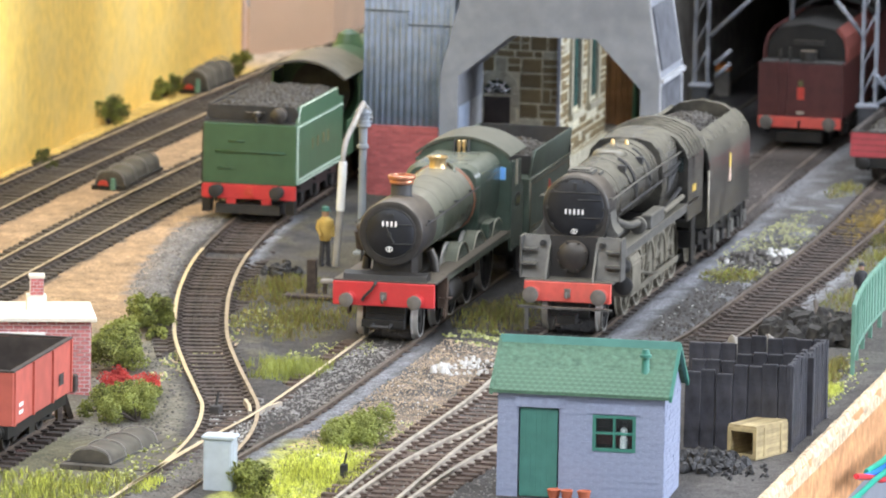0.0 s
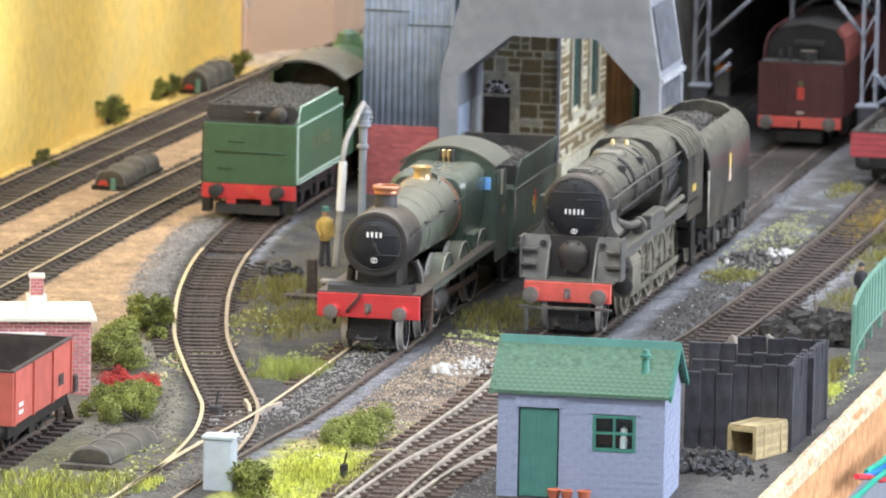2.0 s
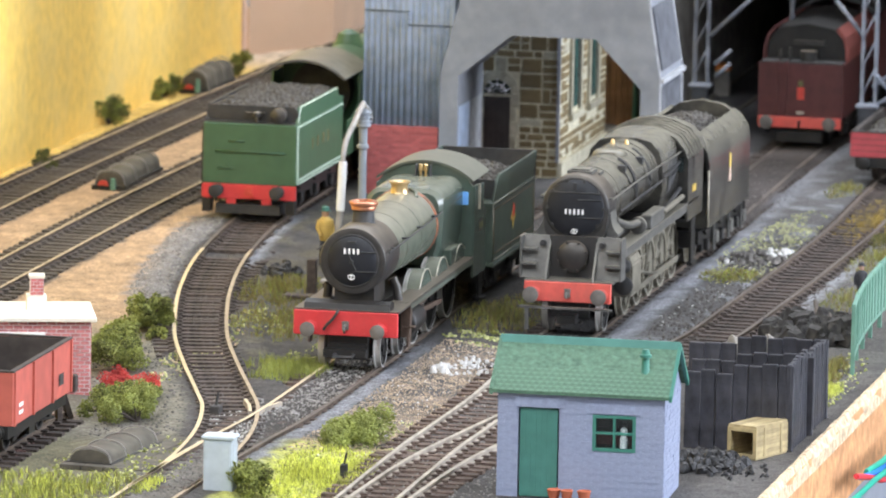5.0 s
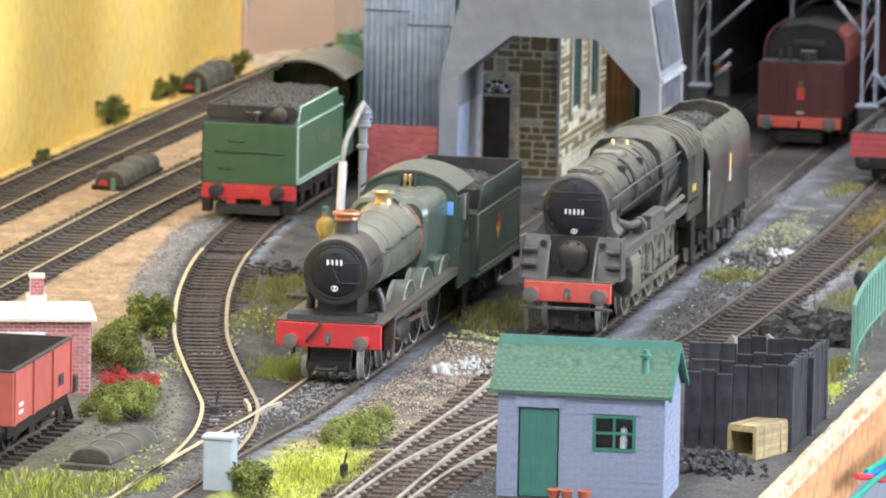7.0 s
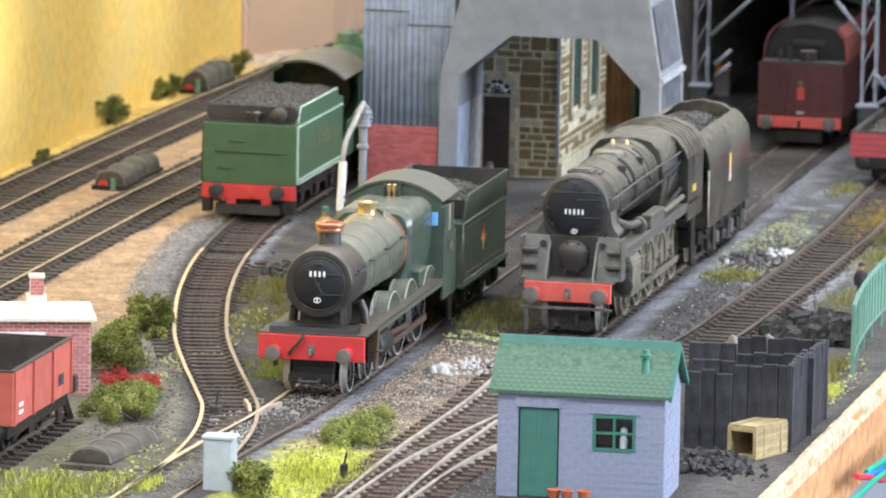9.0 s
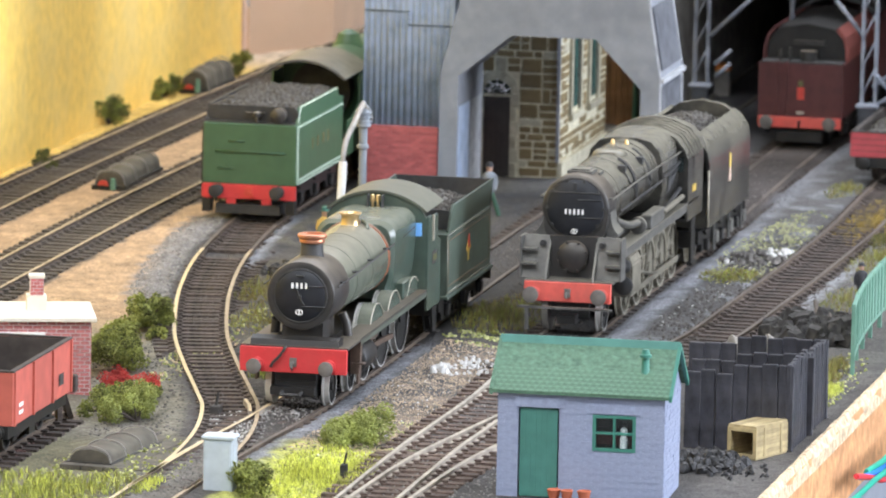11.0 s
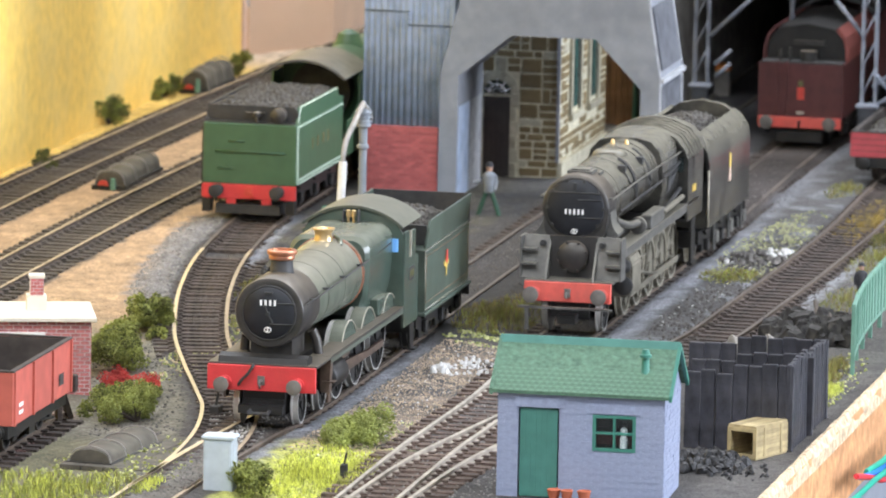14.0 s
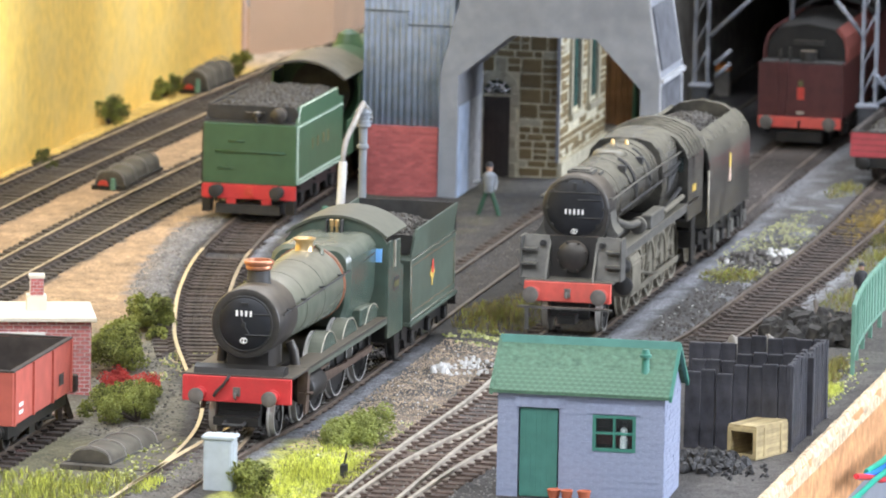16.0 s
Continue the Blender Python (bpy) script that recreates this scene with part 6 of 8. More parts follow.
    part("main_frame", bm, "frame_black", h)
    bm = bm_new()
    box(bm, -3, 3, -1.5, 8, 4, 7)
    part("pony_frame", bm, "frame_black", h)
    return h


def nine_tender():
    t = empty("locomotive_tender", mpose(23.77, 88.45, RAIL), "high-sided weathered black coal tender with rounded shoulders", "tender", "tenders in the yard")
    sec = [(-17.4, 13.5), (-17.4, 36), (-16.6, 40), (-14.4, 43.6), (-11.5, 46), (-10.4, 45.2), (-13.4, 42.8), (-15.4, 39.6), (-16.2, 36), (-16.2, 30), (16.2, 30), (16.2, 36),
           (15.4, 39.6), (13.4, 42.8), (10.4, 45.2), (11.5, 46), (14.4, 43.6), (16.6, 40), (17.4, 36), (17.4, 13.5)]
    bm = bm_new()
    prism_y(bm, sec, 167, 250, True)
    bmesh.ops.triangulate(bm, faces=[f for f in bm.faces if len(f.verts) > 4])
    part("body", bm, "nine_black", t)
    bm = bm_new()
    prism_y(bm, [(-16.2, 30), (-16.2, 36), (-14.4, 43), (-8, 47.2), (0, 48.6), (8, 47.2), (14.4, 43), (16.2, 36), (16.2, 30)], 246.5, 249.6)
    part("rear_plate", bm, "nine_black", t)
    coal_heap(t, -15.2, 15.2, 178, 246, 37, 46.5, 4, lumps=600)
    one_box("bulkhead", -15.8, 15.8, 172, 174, 13.5, 40, "black", t)
    one_box("coal_floor", -15.8, 15.8, 174, 246, 30, 36.5, "black", t)
    for s in (-1, 1):
        em = bm_new()
        box(em, min(s * 17.4, s * 17.55), max(s * 17.4, s * 17.55), 207.5, 210.5, 30, 35)
        crest = part("crest", em, "gold_mark", t, "gold and white crest")
        em = bm_new()
        prism_x(em, [(207.2, 25), (210.8, 25), (210.2, 30), (207.8, 30)], s * 17.42, s * 17.56)
        part("lion", em, "pale_edge", crest)
        bm = bm_new()
        tube(bm, [(s * 17.2, 167, 14), (s * 17.2, 167, 34)], 0.4, 6)
        part("handrail", bm, "wheel_pale", t)
    tender_under(t, 165, 250, (178, 207, 238), 6.6, 13.8, False, wheel=("wheel_pale", "wheel_dark"))
    for y in (190, 220, 246):
        bm = bm_new()
        tube(bm, [(15.4, y, 12), (15.4, y, 3), (15.4, y + 3, 3)], 0.6, 6)
        box(bm, 14.4, 16.2, y + 1, y + 7, 5, 9)
        part("brake_gear", bm, "nine_grey", t)
    one_box("rear_beam", -16, 16, 250, 251.5, 8.5, 13.4, "frame_black", t)
    return t


def green_loco():
    """Seen from its tender end; y = 0 at the tender's rear beam."""
    t = empty("locomotive_tender", mpose(-138.8, 318, RAIL), "apple green lined coal tender with red rear beam", "tender", "tenders in the yard")
    bm = bm_new()
    bbox(bm, -17.4, 17.4, 0, 76, 12.2, 34.4, 0.3)
    part("tank", bm, "apple_green", t, "apple green tank")
    for s in (-1, 1):
        bm = bm_new()
        prism_x(bm, [(2.5, 34.4), (4.5, 38.5), (6, 40.6), (66, 40.6), (69, 37.5), (72, 36.6), (76, 36.4), (76, 34.4)], s * 16.7 - 0.5, s * 16.7 + 0.5)
        part("coal_rail", bm, "apple_green" if s > 0 else "black", t)
        bm = bm_new()
        tube(bm, [(s * 17.3, 2.5, 34.9), (s * 17.3, 4.5, 38.5), (s * 17.3, 6.5, 40.5), (s * 17.3, 66, 40.5)], 0.22, 5)
        tube(bm, [(s * 17.5, 2.2, 33.6), (s * 17.5, 75, 33.6)], 0.24, 5)
        tube(bm, [(s * 17.5, 2.2, 14.2), (s * 17.5, 75, 14.2)], 0.26, 5)
        tube(bm, [(s * 17.5, 2.2, 12.9), (s * 17.5, 75, 12.9)], 0.2, 5)
        tube(bm, [(s * 17.5, 2.2, 14.2), (s * 17.5, 2.2, 33.6)], 0.2, 5)
        if s > 0:
            tube(bm, [(17.45, 0.9, 13), (17.45, 0.9, 34)], 0.22, 5)
        if s > 0:
            part("lining", bm, "white_line", t, "pale lining")
        number_bars(t, "lettering", s * 17.5, 38, 25, 4, 8.5, 2.2, 4.0, "dull_gold", True, "dull gold lettering bars")
    one_box("rear_ledge", -16.2, 16.2, 0.6, 7, 34.4, 35, "black", t)
    bm = bm_new()
    prism_y(bm, [(-17.3, 34.5), (17.3, 34.5), (17.0, 38.6), (15.6, 40.6), (-15.6, 40.6), (-17.0, 38.6)], 3.6, 4.4)
    part("coal_plate", bm, "black", t, "black coal plate with rounded corners")
    coal_heap(t, -15.8, 15.8, 5.2, 72, 39.6, 41.0, 6, "coal_dusty", 900)
    one_box("coal_floor", -16, 16, 7, 75, 34.4, 37, "black", t)
    bm = bm_new()
    lathe(bm, (10.2, 4.0, 37.6), (0, -1, 0), [(0, 2.3), (0.6, 2.9), (3.4, 2.9), (3.9, 2.3), (4.2, 0.2)], 20)
    box(bm, 8.6, 11.8, 1.0, 3.4, 34.9, 36.2)
    part("filler", bm, "smokebox", t)
    bm = bm_new()
    lathe(bm, (2.0, 2.2, 34.9), (0, 0, 1), [(0, 1.0), (1.6, 0.9), (2.0, 1.7), (3.4, 1.6), (3.9, 0.7)], 12)
    tube(bm, [(-2.6, 2.2, 38.2), (2.0, 2.0, 38.0), (4.6, 2.2, 38.4)], 0.4, 6)
    part("vent", bm, "smokebox", t)
    bm = bm_new()
    tube(bm, [(-12.8, -0.5, 24.2), (13, -0.5, 24.2)], 0.35, 6)
    tube(bm, [(-8, -0.4, 28), (-2, -0.4, 28)], 0.35, 6)
    tube(bm, [(-12, -0.4, 18), (-6, -0.4, 18)], 0.35, 6)
    part("handrail", bm, "apple_green", t)
    beam = bm_new()
    bbox(beam, -17.4, 17.4, -1.2, 0.2, 7.0, 12.2, 0.2)
    for x in (-6.5, 6.5):
        box(beam, x - 1.8, x + 1.8, -1.0, 0, 4.6, 7.2)
    part("buffer_beam", beam, "red_beam", t, "bright red buffer beam")
    for x in (-11.3, 11.3):
        buffer(t, x, 10.2, -1.2, 5.5, 2.5, "black", "black")
    bm = bm_new()
    box(bm, -1.4, 1.4, -1.8, -1.1, 8.5, 11.5)
    tube(bm, [(0, -1.5, 10), (1.5, -2.4, 9), (2, -2, 7.5)], 0.5, 6)
    part("coupling_hook", bm, "red_mark", t)
    one_box("drawbar_box", -12, 12, -2.4, 6, 1.8, 5.2, "black", t)
    for x in (-15.5, 15.5):
        one_box("footstep", x - 1.6, x + 1.6, -2, 3, 2.0, 7, "frame_black", t)
    bm = bm_new()
    tube(bm, [(-18, 2, 8), (-18, 1.5, 20), (-17.8, 2, 34)], 0.35, 6)
    part("handrail", bm, "black", t)
    tender_under(t, 0, 76, (14, 39, 64), 6.8, 14.6)
    loco = empty("steam_locomotive", mpose(-138.5, 318, RAIL), "apple green steam locomotive with arched cab, seen from behind", "locomotive", "locomotives in the yard")
    bm = bm_new()
    ro = arc_points(0, 24, 24.6, 133, 47, 20)
    ri = arc_points(0, 24, 23.7, 47, 133, 20)
    prism_y(bm, ro + ri, 80, 122, True)
    part("cab_roof", bm, "nine_grey", loco, "dull grey arched cab roof")
    for s in (-1, 1):
        bm = bm_new()
        prism_x(bm, [(84, 13), (120, 13), (120, 41), (104, 41), (104, 30), (92, 26), (84, 26)], s * 16.6 - 0.4, s * 16.6 + 0.4)
        part("cab_side", bm, "apple_green", loco)
    bm = bm_new()
    prism_y(bm, [(-16, 13), (-16, 41.5), (-12, 45), (-6, 47.3), (6, 47.3), (12, 45), (16, 41.5), (16, 13)], 119, 120.5)
    part("cab_front", bm, "apple_green", loco)
    bm = bm_new()
    cyl(bm, (0, 112, 33), (0, 119, 33), 11.5, seg=26)
    part("backhead", bm, "black", loco)
    bm = bm_new()
    lathe(bm, (0, 120, 34), (0, 1, 0), [(0, 12), (30, 12), (100, 11), (128, 11)], 30)
    part("boiler", bm, "apple_green", loco)
    bm = bm_new()
    lathe(bm, (0, 160, 44.5), (0, 0, 1), [(0, 6.5), (2, 5), (5, 4), (6.5, 1)], 20)
    part("dome", bm, "apple_green", loco)
    one_box("running_plate", -16.6, 16.6, 80, 256, 13, 14, "black", loco)
    one_box("main_frame", -7, 7, 82, 256, 5, 16, "frame_black", loco)
    for s in (-1, 1):
        for y in (92, 140, 170, 200):
            add_wheel(loco, s * 8.9, y, 10.0 if y > 100 else 6.5, 14, "wheel_dark", "wheel_dark", False)


def maroon_loco():
    t = empty("locomotive_tender", mpose(20.0, 578, RAIL), "maroon coal tender with faded red beam in the shed", "tender", "tenders in the yard")
    sec = [(-16.7, 12), (-16.7, 33), (16.7, 33), (16.7, 12)]
    bm = bm_new()
    prism_y(bm, sec, 0, 80)
    part("tank", bm, "maroon", t)
    for s in (-1, 1):
        bm = bm_new()
        prism_y(bm, [(s * 16.7, 33), (s * 16.7, 38), (s * 15.6, 42.5), (s * 12.6, 46.4), (s * 12.0, 45.4), (s * 14.6, 42), (s * 15.6, 38), (s * 15.6, 33)], 10, 80)
        # The right-hand sheet takes a lighter maroon than the left.
        part("side_sheet", bm, "maroon" if s < 0 else "maroon_light", t, "lighter red side sheet" if s > 0 else "")
    bm = bm_new()
    prism_y(bm, [(-15.4, 33), (-15.4, 40), (-11, 45.5), (0, 47.4), (11, 45.5), (15.4, 40), (15.4, 33)], 12, 80)
    part("coal_space", bm, "frame_black", t)
    one_box("tank_ledge", -16, 16, 0.4, 12, 33, 33.6, "black", t)
    bm = bm_new()
    cyl(bm, (2, 6, 33), (2, 6, 37.5), 3.4, seg=16)
    cyl(bm, (-9, 4, 33), (-9, 4, 38), 0.6, seg=8)
    cyl(bm, (-5, 4, 33), (-5, 4, 39), 0.6, seg=8)
    box(bm, -5, 7, 11.0, 12, 39, 41)
    part("filler", bm, "smokebox", t)
    for x in (-9, -5.5):
        one_box("ladder", x - 0.3, x + 0.3, -0.7, 0, 12, 34, "maroon", t)
    em = bm_new()
    box(em, -0.9, 0.9, -0.25, 0, 24, 26.4)
    crest = part("crest", em, "dull_gold", t, "faded gold and red crest")
    one_box("lion", -1.3, 1.5, -0.3, 0, 19, 23.8, "red_mark", crest)
    one_box("maker_plate", -1.5, 1.5, -0.3, 0, 13.2, 14.4, "wheel_pale", t)
    bm = bm_new()
    bbox(bm, -16.4, 16.4, -1.4, 0.1, 7.8, 12.2, 0.3)
    part("buffer_beam", bm, "red_faded", t, "faded red buffer beam")
    for x in (-12.4, 12.4):
        buffer(t, x, 10.4, -1.2, 5.5, 2.7, "buffer_steel", "red_faded")
    bm = bm_new()
    tube(bm, [(0, -1.4, 10.4), (0, -3, 10), (0, -3, 7.5)], 0.6, 6)
    box(bm, -9, 9, -2.0, 3, 2.5, 6.6)
    part("coupling_hook", bm, "frame_black", t)
    tender_under(t, 2, 80, (16, 42, 66), 6.8, 14.4)
    loco = empty("steam_locomotive", mpose(20.0, 578, RAIL), "dark maroon steam locomotive inside the gloomy shed", "locomotive", "locomotives in the yard")
    bm = bm_new()
    ro = arc_points(0, 26, 24.5, 132, 48, 16)
    prism_y(bm, ro + [(x * 0.96, z - 0.8) for x, z in reversed(ro)], 84, 118, True)
    part("cab_roof", bm, "black", loco)
    bm = bm_new()
    prism_y(bm, [(-16.4, 12), (-16.4, 43), (16.4, 43), (16.4, 12)], 112, 116)
    part("cab_front", bm, "maroon", loco)
    bm = bm_new()
    lathe(bm, (0, 116, 35), (0, 1, 0), [(0, 12.5), (110, 11)], 26)
    part("boiler", bm, "maroon", loco)
    one_box("main_frame", -8, 8, 82, 240, 3, 16, "frame_black", loco)
    for s in (-1, 1):
        for y in (130, 160, 190):
            add_wheel(loco, s * 8.9, y, 11.0, 14, "wheel_dark", "wheel_dark", False)


HALL = hall_loco()
HALL_TENDER = hall_tender()
nine_loco()
nine_tender()
green_loco()
maroon_loco()


def wagon(name, m, label, w, l, z0, z1, body, inside, rib=True, planks=False, seed=1, top_coal=None):
    g = empty(name, m, label, "wagon", "goods wagons")
    t = 0.9
    for x0, x1, y0, y1 in ((-w / 2, w / 2, 0, t), (-w / 2, w / 2, l - t, l), (-w / 2, -w / 2 + t, t, l - t), (w / 2 - t, w / 2, t, l - t)):
        sidep = one_box("body_side", x0, x1, y0, y1, z0, z1, body, g, e=0.15)
        if planks:
            n = 4
            for k in range(n):
                zz = z0 + (z1 - z0) * (k + 1) / n
                if k < n - 1:
                    one_box("plank_gap", x0 - 0.06, x1 + 0.06, y0 - 0.06, y1 + 0.06, zz - 0.12, zz + 0.12, "wagon_inside", sidep)
    one_box("floor", -w / 2 + t, w / 2 - t, t, l - t, z0, z0 + 1, inside, g)
    # Thin sheets in the inside colour cover the inner faces.
    for x0, x1, y0, y1 in ((-w / 2 + t, w / 2 - t, t, t + 0.3), (-w / 2 + t, w / 2 - t, l - t - 0.3, l - t), (-w / 2 + t, -w / 2 + t + 0.3, t + 0.3, l - t - 0.3), (w / 2 - t - 0.3, w / 2 - t, t + 0.3, l - t - 0.3)):
        one_box("inner_lining", x0, x1, y0, y1, z0 + 1, z1 - 0.02, inside, g)
    for s in (-1, 1):
        one_box("top_rail", min(s * w / 2 - s * 1.2, s * w / 2 + s * 0.3), max(s * w / 2 - s * 1.2, s * w / 2 + s * 0.3), -0.2, l + 0.2, z1, z1 + 0.7, "wagon_inside", g, e=0.15)
    for y in (-0.25, l - 0.95):
        one_box("top_rail", -w / 2 + 1.3, w / 2 - 1.3, y, y + 1.2, z1, z1 + 0.7, "wagon_inside", g, e=0.15)
    if rib:
        for s in (-1, 1):
            for y in (1.2, l * 0.335, l * 0.665, l - 1.2):
                one_box("rib", s * (w / 2 + 0.3) - 0.35, s * (w / 2 + 0.3) + 0.35, y - 0.45, y + 0.45, z0, z1, body, g)
    one_box("sole_frame", -w / 2 + 1.5, w / 2 - 1.5, 0.2, l - 0.2, z0 - 4, z0 - 0.05, "frame_black", g)
    for s in (-1, 1):
        for y in (l * 0.22, l * 0.78):
            add_wheel(g, s * 8.9, y, 6.0, 8, "rail_dull", "wheel_dark", False)
            bm = bm_new()
            prism_x(bm, [(y - 5, z0 - 4), (y + 5, z0 - 4), (y + 1.8, 3.2), (y - 1.8, 3.2)], s * 12.2 - 0.5, s * 12.2 + 0.5)
            bbox(bm, s * 12.9 - 0.8, s * 12.9 + 0.8, y - 1.6, y + 1.6, 4.4, 7.8, 0.3)
            part("axleguard", bm, "frame_black", g)
        bm = bm_new()
        tube(bm, [(s * 13.2, l * 0.15, 5), (s * 13.2, l * 0.5, 6), (s * 13.2, l * 0.85, 3.5)], 0.5, 6)
        box(bm, s * 12.4 - 0.5, s * 12.4 + 0.5, l * 0.45, l * 0.55, 2.5, 8)
        part("brake_lever", bm, "frame_black", g)
        buffer(g, s * 11.4, z0 - 2.0, 0, 5, 2.3, "frame_black", "frame_black")
    return g


mineral = wagon("mineral_wagon", mpose(-104, -199, RAIL), "bauxite red steel mineral wagon with dark inside", 32, 68.5, 10.0, 26.2, "wagon_red", "wagon_inside")
number_bars(mineral, "lettering", 16.1, 9, 15.5, 3, 1.7, 1.3, 1.2, "white_mark", True, "small white lettering bars")
number_bars(mineral, "lettering", 16.1, 9, 13.2, 2, 2.6, 2.0, 1.2, "white_mark", True, "small white lettering bars")
number_bars(mineral, "label_board", 16.1, 56, 15.6, 1, 1, 5.5, 3.6, "black", True)
number_bars(mineral, "label_clip", 16.25, 56, 15.6, 1, 1, 4.4, 2.6, "wagon_inside", True)
bm = bm_new()
for x in (-114, -94):
    tube(bm, [(x, -108, 0), (x, -122, 13.5)], 1.3, 4)
    tube(bm, [(x, -122, 0), (x, -122, 15)], 1.2, 4)
bbox(bm, -120, -88, -125, -121.5, 11, 16.5, 0.4)
stop = part("buffer_stop", bm, "sleeper")
tagged(stop, "dark timber buffer stop at the end of a siding", "buffer stop")
open_wagon = wagon("open_wagon", mpose(71.8, 485, RAIL), "crimson planked open wagon loaded with coal", 33, 72, 10.2, 19.4, "crimson", "wagon_inside", rib=True, planks=True)
coal_heap(open_wagon, -15, 15, 2, 70, 16, 22, 9, "coal_dusty", 300)


# ---- plants ----
def grass(cx, cy, rx, ry, n, height, materials, label, seed, lean=0.35, base=None):
    """A clump of upright fibres, thicker towards its middle, with a ragged outline."""
    rng = random.Random(seed)
    bm = bm_new()
    for _ in range(n):
        a, r = rng.random() * 6.283, rng.random() ** 0.6
        x, y = cx + math.cos(a) * r * rx, cy + math.sin(a) * r * ry
        if nz(x, y, 0.16, seed) < -0.22 + 0.35 * (r - 0.5):
            continue
        h = height * rng.uniform(0.45, 1.15) * (1.1 - 0.5 * r)
        z = ground_height(x, y) - 0.2
        b = rng.random() * 6.283
        w = rng.uniform(0.09, 0.17)
        dx, dy = math.cos(b) * w, math.sin(b) * w
        lx, ly = rng.gauss(0, lean) * h, rng.gauss(0, lean) * h
        v = [bm.verts.new(p) for p in ((x - dx, y - dy, z), (x + dx, y + dy, z), (x + lx * 0.35 + dx * 0.8, y + ly * 0.35 + dy * 0.8, z + h * 0.6), (x + lx * 0.35 - dx * 0.8, y + ly * 0.35 - dy * 0.8, z + h * 0.6), (x + lx, y + ly, z + h))]
        mi = rng.randrange(len(materials))
        for q in ((0, 1, 2, 3), (3, 2, 4)):
            bm.faces.new([v[i] for i in q]).material_index = mi
    return tagged(part("grass", bm, materials, fix=False), label, "grass", kind="stuff")


def flock(cx, cy, rx, ry, n, size, materials, label, seed, lift=0.0):
    """Ground scatter of tiny foam crumbs."""
    rng = random.Random(seed)
    bm = bm_new()
    for _ in range(n):
        a, r = rng.random() * 6.283, rng.random() ** 0.55
        x, y = cx + math.cos(a) * r * rx, cy + math.sin(a) * r * ry
        if nz(x, y, 0.13, seed) < -0.1:
            continue
        k = len(bm.faces)
        s = rng.uniform(*size)
        stone(bm, (x, y, ground_height(x, y) + 0.2 * s + lift * rng.random() * (1 - r)), s, rng)
        mi = rng.randrange(len(materials))
        bm.faces.ensure_lookup_table()
        for f in bm.faces[k:]:
            f.material_index = mi
    return tagged(part("ground_cover", bm, materials, fix=False), label, "ground cover", kind="stuff")


def bush(cx, cy, w, d, h, materials, label, seed, n=900, name="bush", z0=None):
    """A foam bush: several lobes, each a loose shell of small crumbled leaves over a few twigs."""
    rng = random.Random(seed)
    z = ground_height(cx, cy) if z0 is None else z0
    thing = empty(name, mpose(cx, cy, z), label, "bush", "bushes on the layout")
    tw = bm_new()
    lobes = []
    w, d, h = w * 1.3, d * 1.3, h * 1.15
    for i in range(13):
        a = rng.random() * 6.283
        q = rng.uniform(0.1, 0.85)
        lz = h * rng.uniform(0.22, 0.66) * (1.1 - 0.4 * q)
        big = (math.cos(a) * q * w / 2, math.sin(a) * q * d / 2, lz)
        tube(tw, [(0, 0, -0.5), (big[0] * 0.5, big[1] * 0.5, lz * 0.6), big], 0.3, 4)
        size = rng.uniform(0.15, 0.24) * (w + h) / 1.8
        lobes.append((*big, size * 0.85))
        for _ in range(4):
            v = Vector((rng.gauss(0, 1), rng.gauss(0, 1), rng.gauss(0.3, 0.8))).normalized() * size * rng.uniform(0.6, 1.05)
            lobes.append((big[0] + v.x, big[1] + v.y, max(0.4, lz + v.z), size * rng.uniform(0.32, 0.6)))
    part("twigs", tw, "sleeper", thing)
    bm = bm_new()
    shade = [rng.randrange(len(materials)) for _ in lobes]
    weights = [q[3] ** 2 for q in lobes]
    picks = rng.choices(range(len(lobes)), weights, k=int(n * 3.6))
    for which in picks:
        lx, ly, lz, lr = lobes[which]
        v = Vector((rng.gauss(0, 1), rng.gauss(0, 1), rng.gauss(0, 1))).normalized()
        r = lr * (rng.uniform(0.8, 1.1) if rng.random() < 0.75 else rng.uniform(0.4, 0.8))
        p = Vector((lx, ly, lz)) + v * r
        if p.z < 0 or noise.noise(p * 0.7 + Vector((seed, 0, 0))) < -0.38:
            continue
        s = rng.uniform(0.2, 0.5)
        up = (v + Vector((rng.gauss(0, 0.45), rng.gauss(0, 0.45), rng.gauss(0, 0.45)))).normalized()
        a = up.orthogonal().normalized()
        b = up.cross(a)
        tip = bm.verts.new(p + up * s * 0.8)
        ring = [bm.verts.new(p + (a * math.cos(t) + b * math.sin(t)) * s * rng.uniform(0.6, 1.2) - up * s * 0.2) for t in (0, 1.57, 3.14, 4.71)]
        mi = shade[which] if rng.random() < 0.5 else rng.randrange(len(materials))
        for i in range(4):
            bm.faces.new((ring[i], ring[(i + 1) % 4], tip)).material_index = mi
        bm.faces.new(ring[::-1]).material_index = mi
    part("foliage", bm, materials, thing, fix=False)
    return thing


GREENS = ["bush_green", "bush_light", "bush_dark"]
OLIVE = ["grass_olive", "grass_straw", "grass_olive", "grass_green"]
LIME = ["grass_lime", "grass_green", "grass_lime"]
bush(-116, 68, 16, 30, 10, GREENS, "mid-green foam bush beside the curved track", 21, 3000)
bush(-106, 50, 6, 12, 4, GREENS, "small low foam bush on gravel", 2, 350)
bush(-104, -8, 19, 34, 13, GREENS, "broad yellow-green foam bush behind the brick hut", 3, 3000)
bush(-113, 20, 10, 22, 12, ["bush_light", "bush_green"], "pale green foam bush beside the brick hut", 4, 1400)
bush(-90, -50, 16, 14, 5.5, ["bush_red"], "low dark red flowering bush", 5, 800)
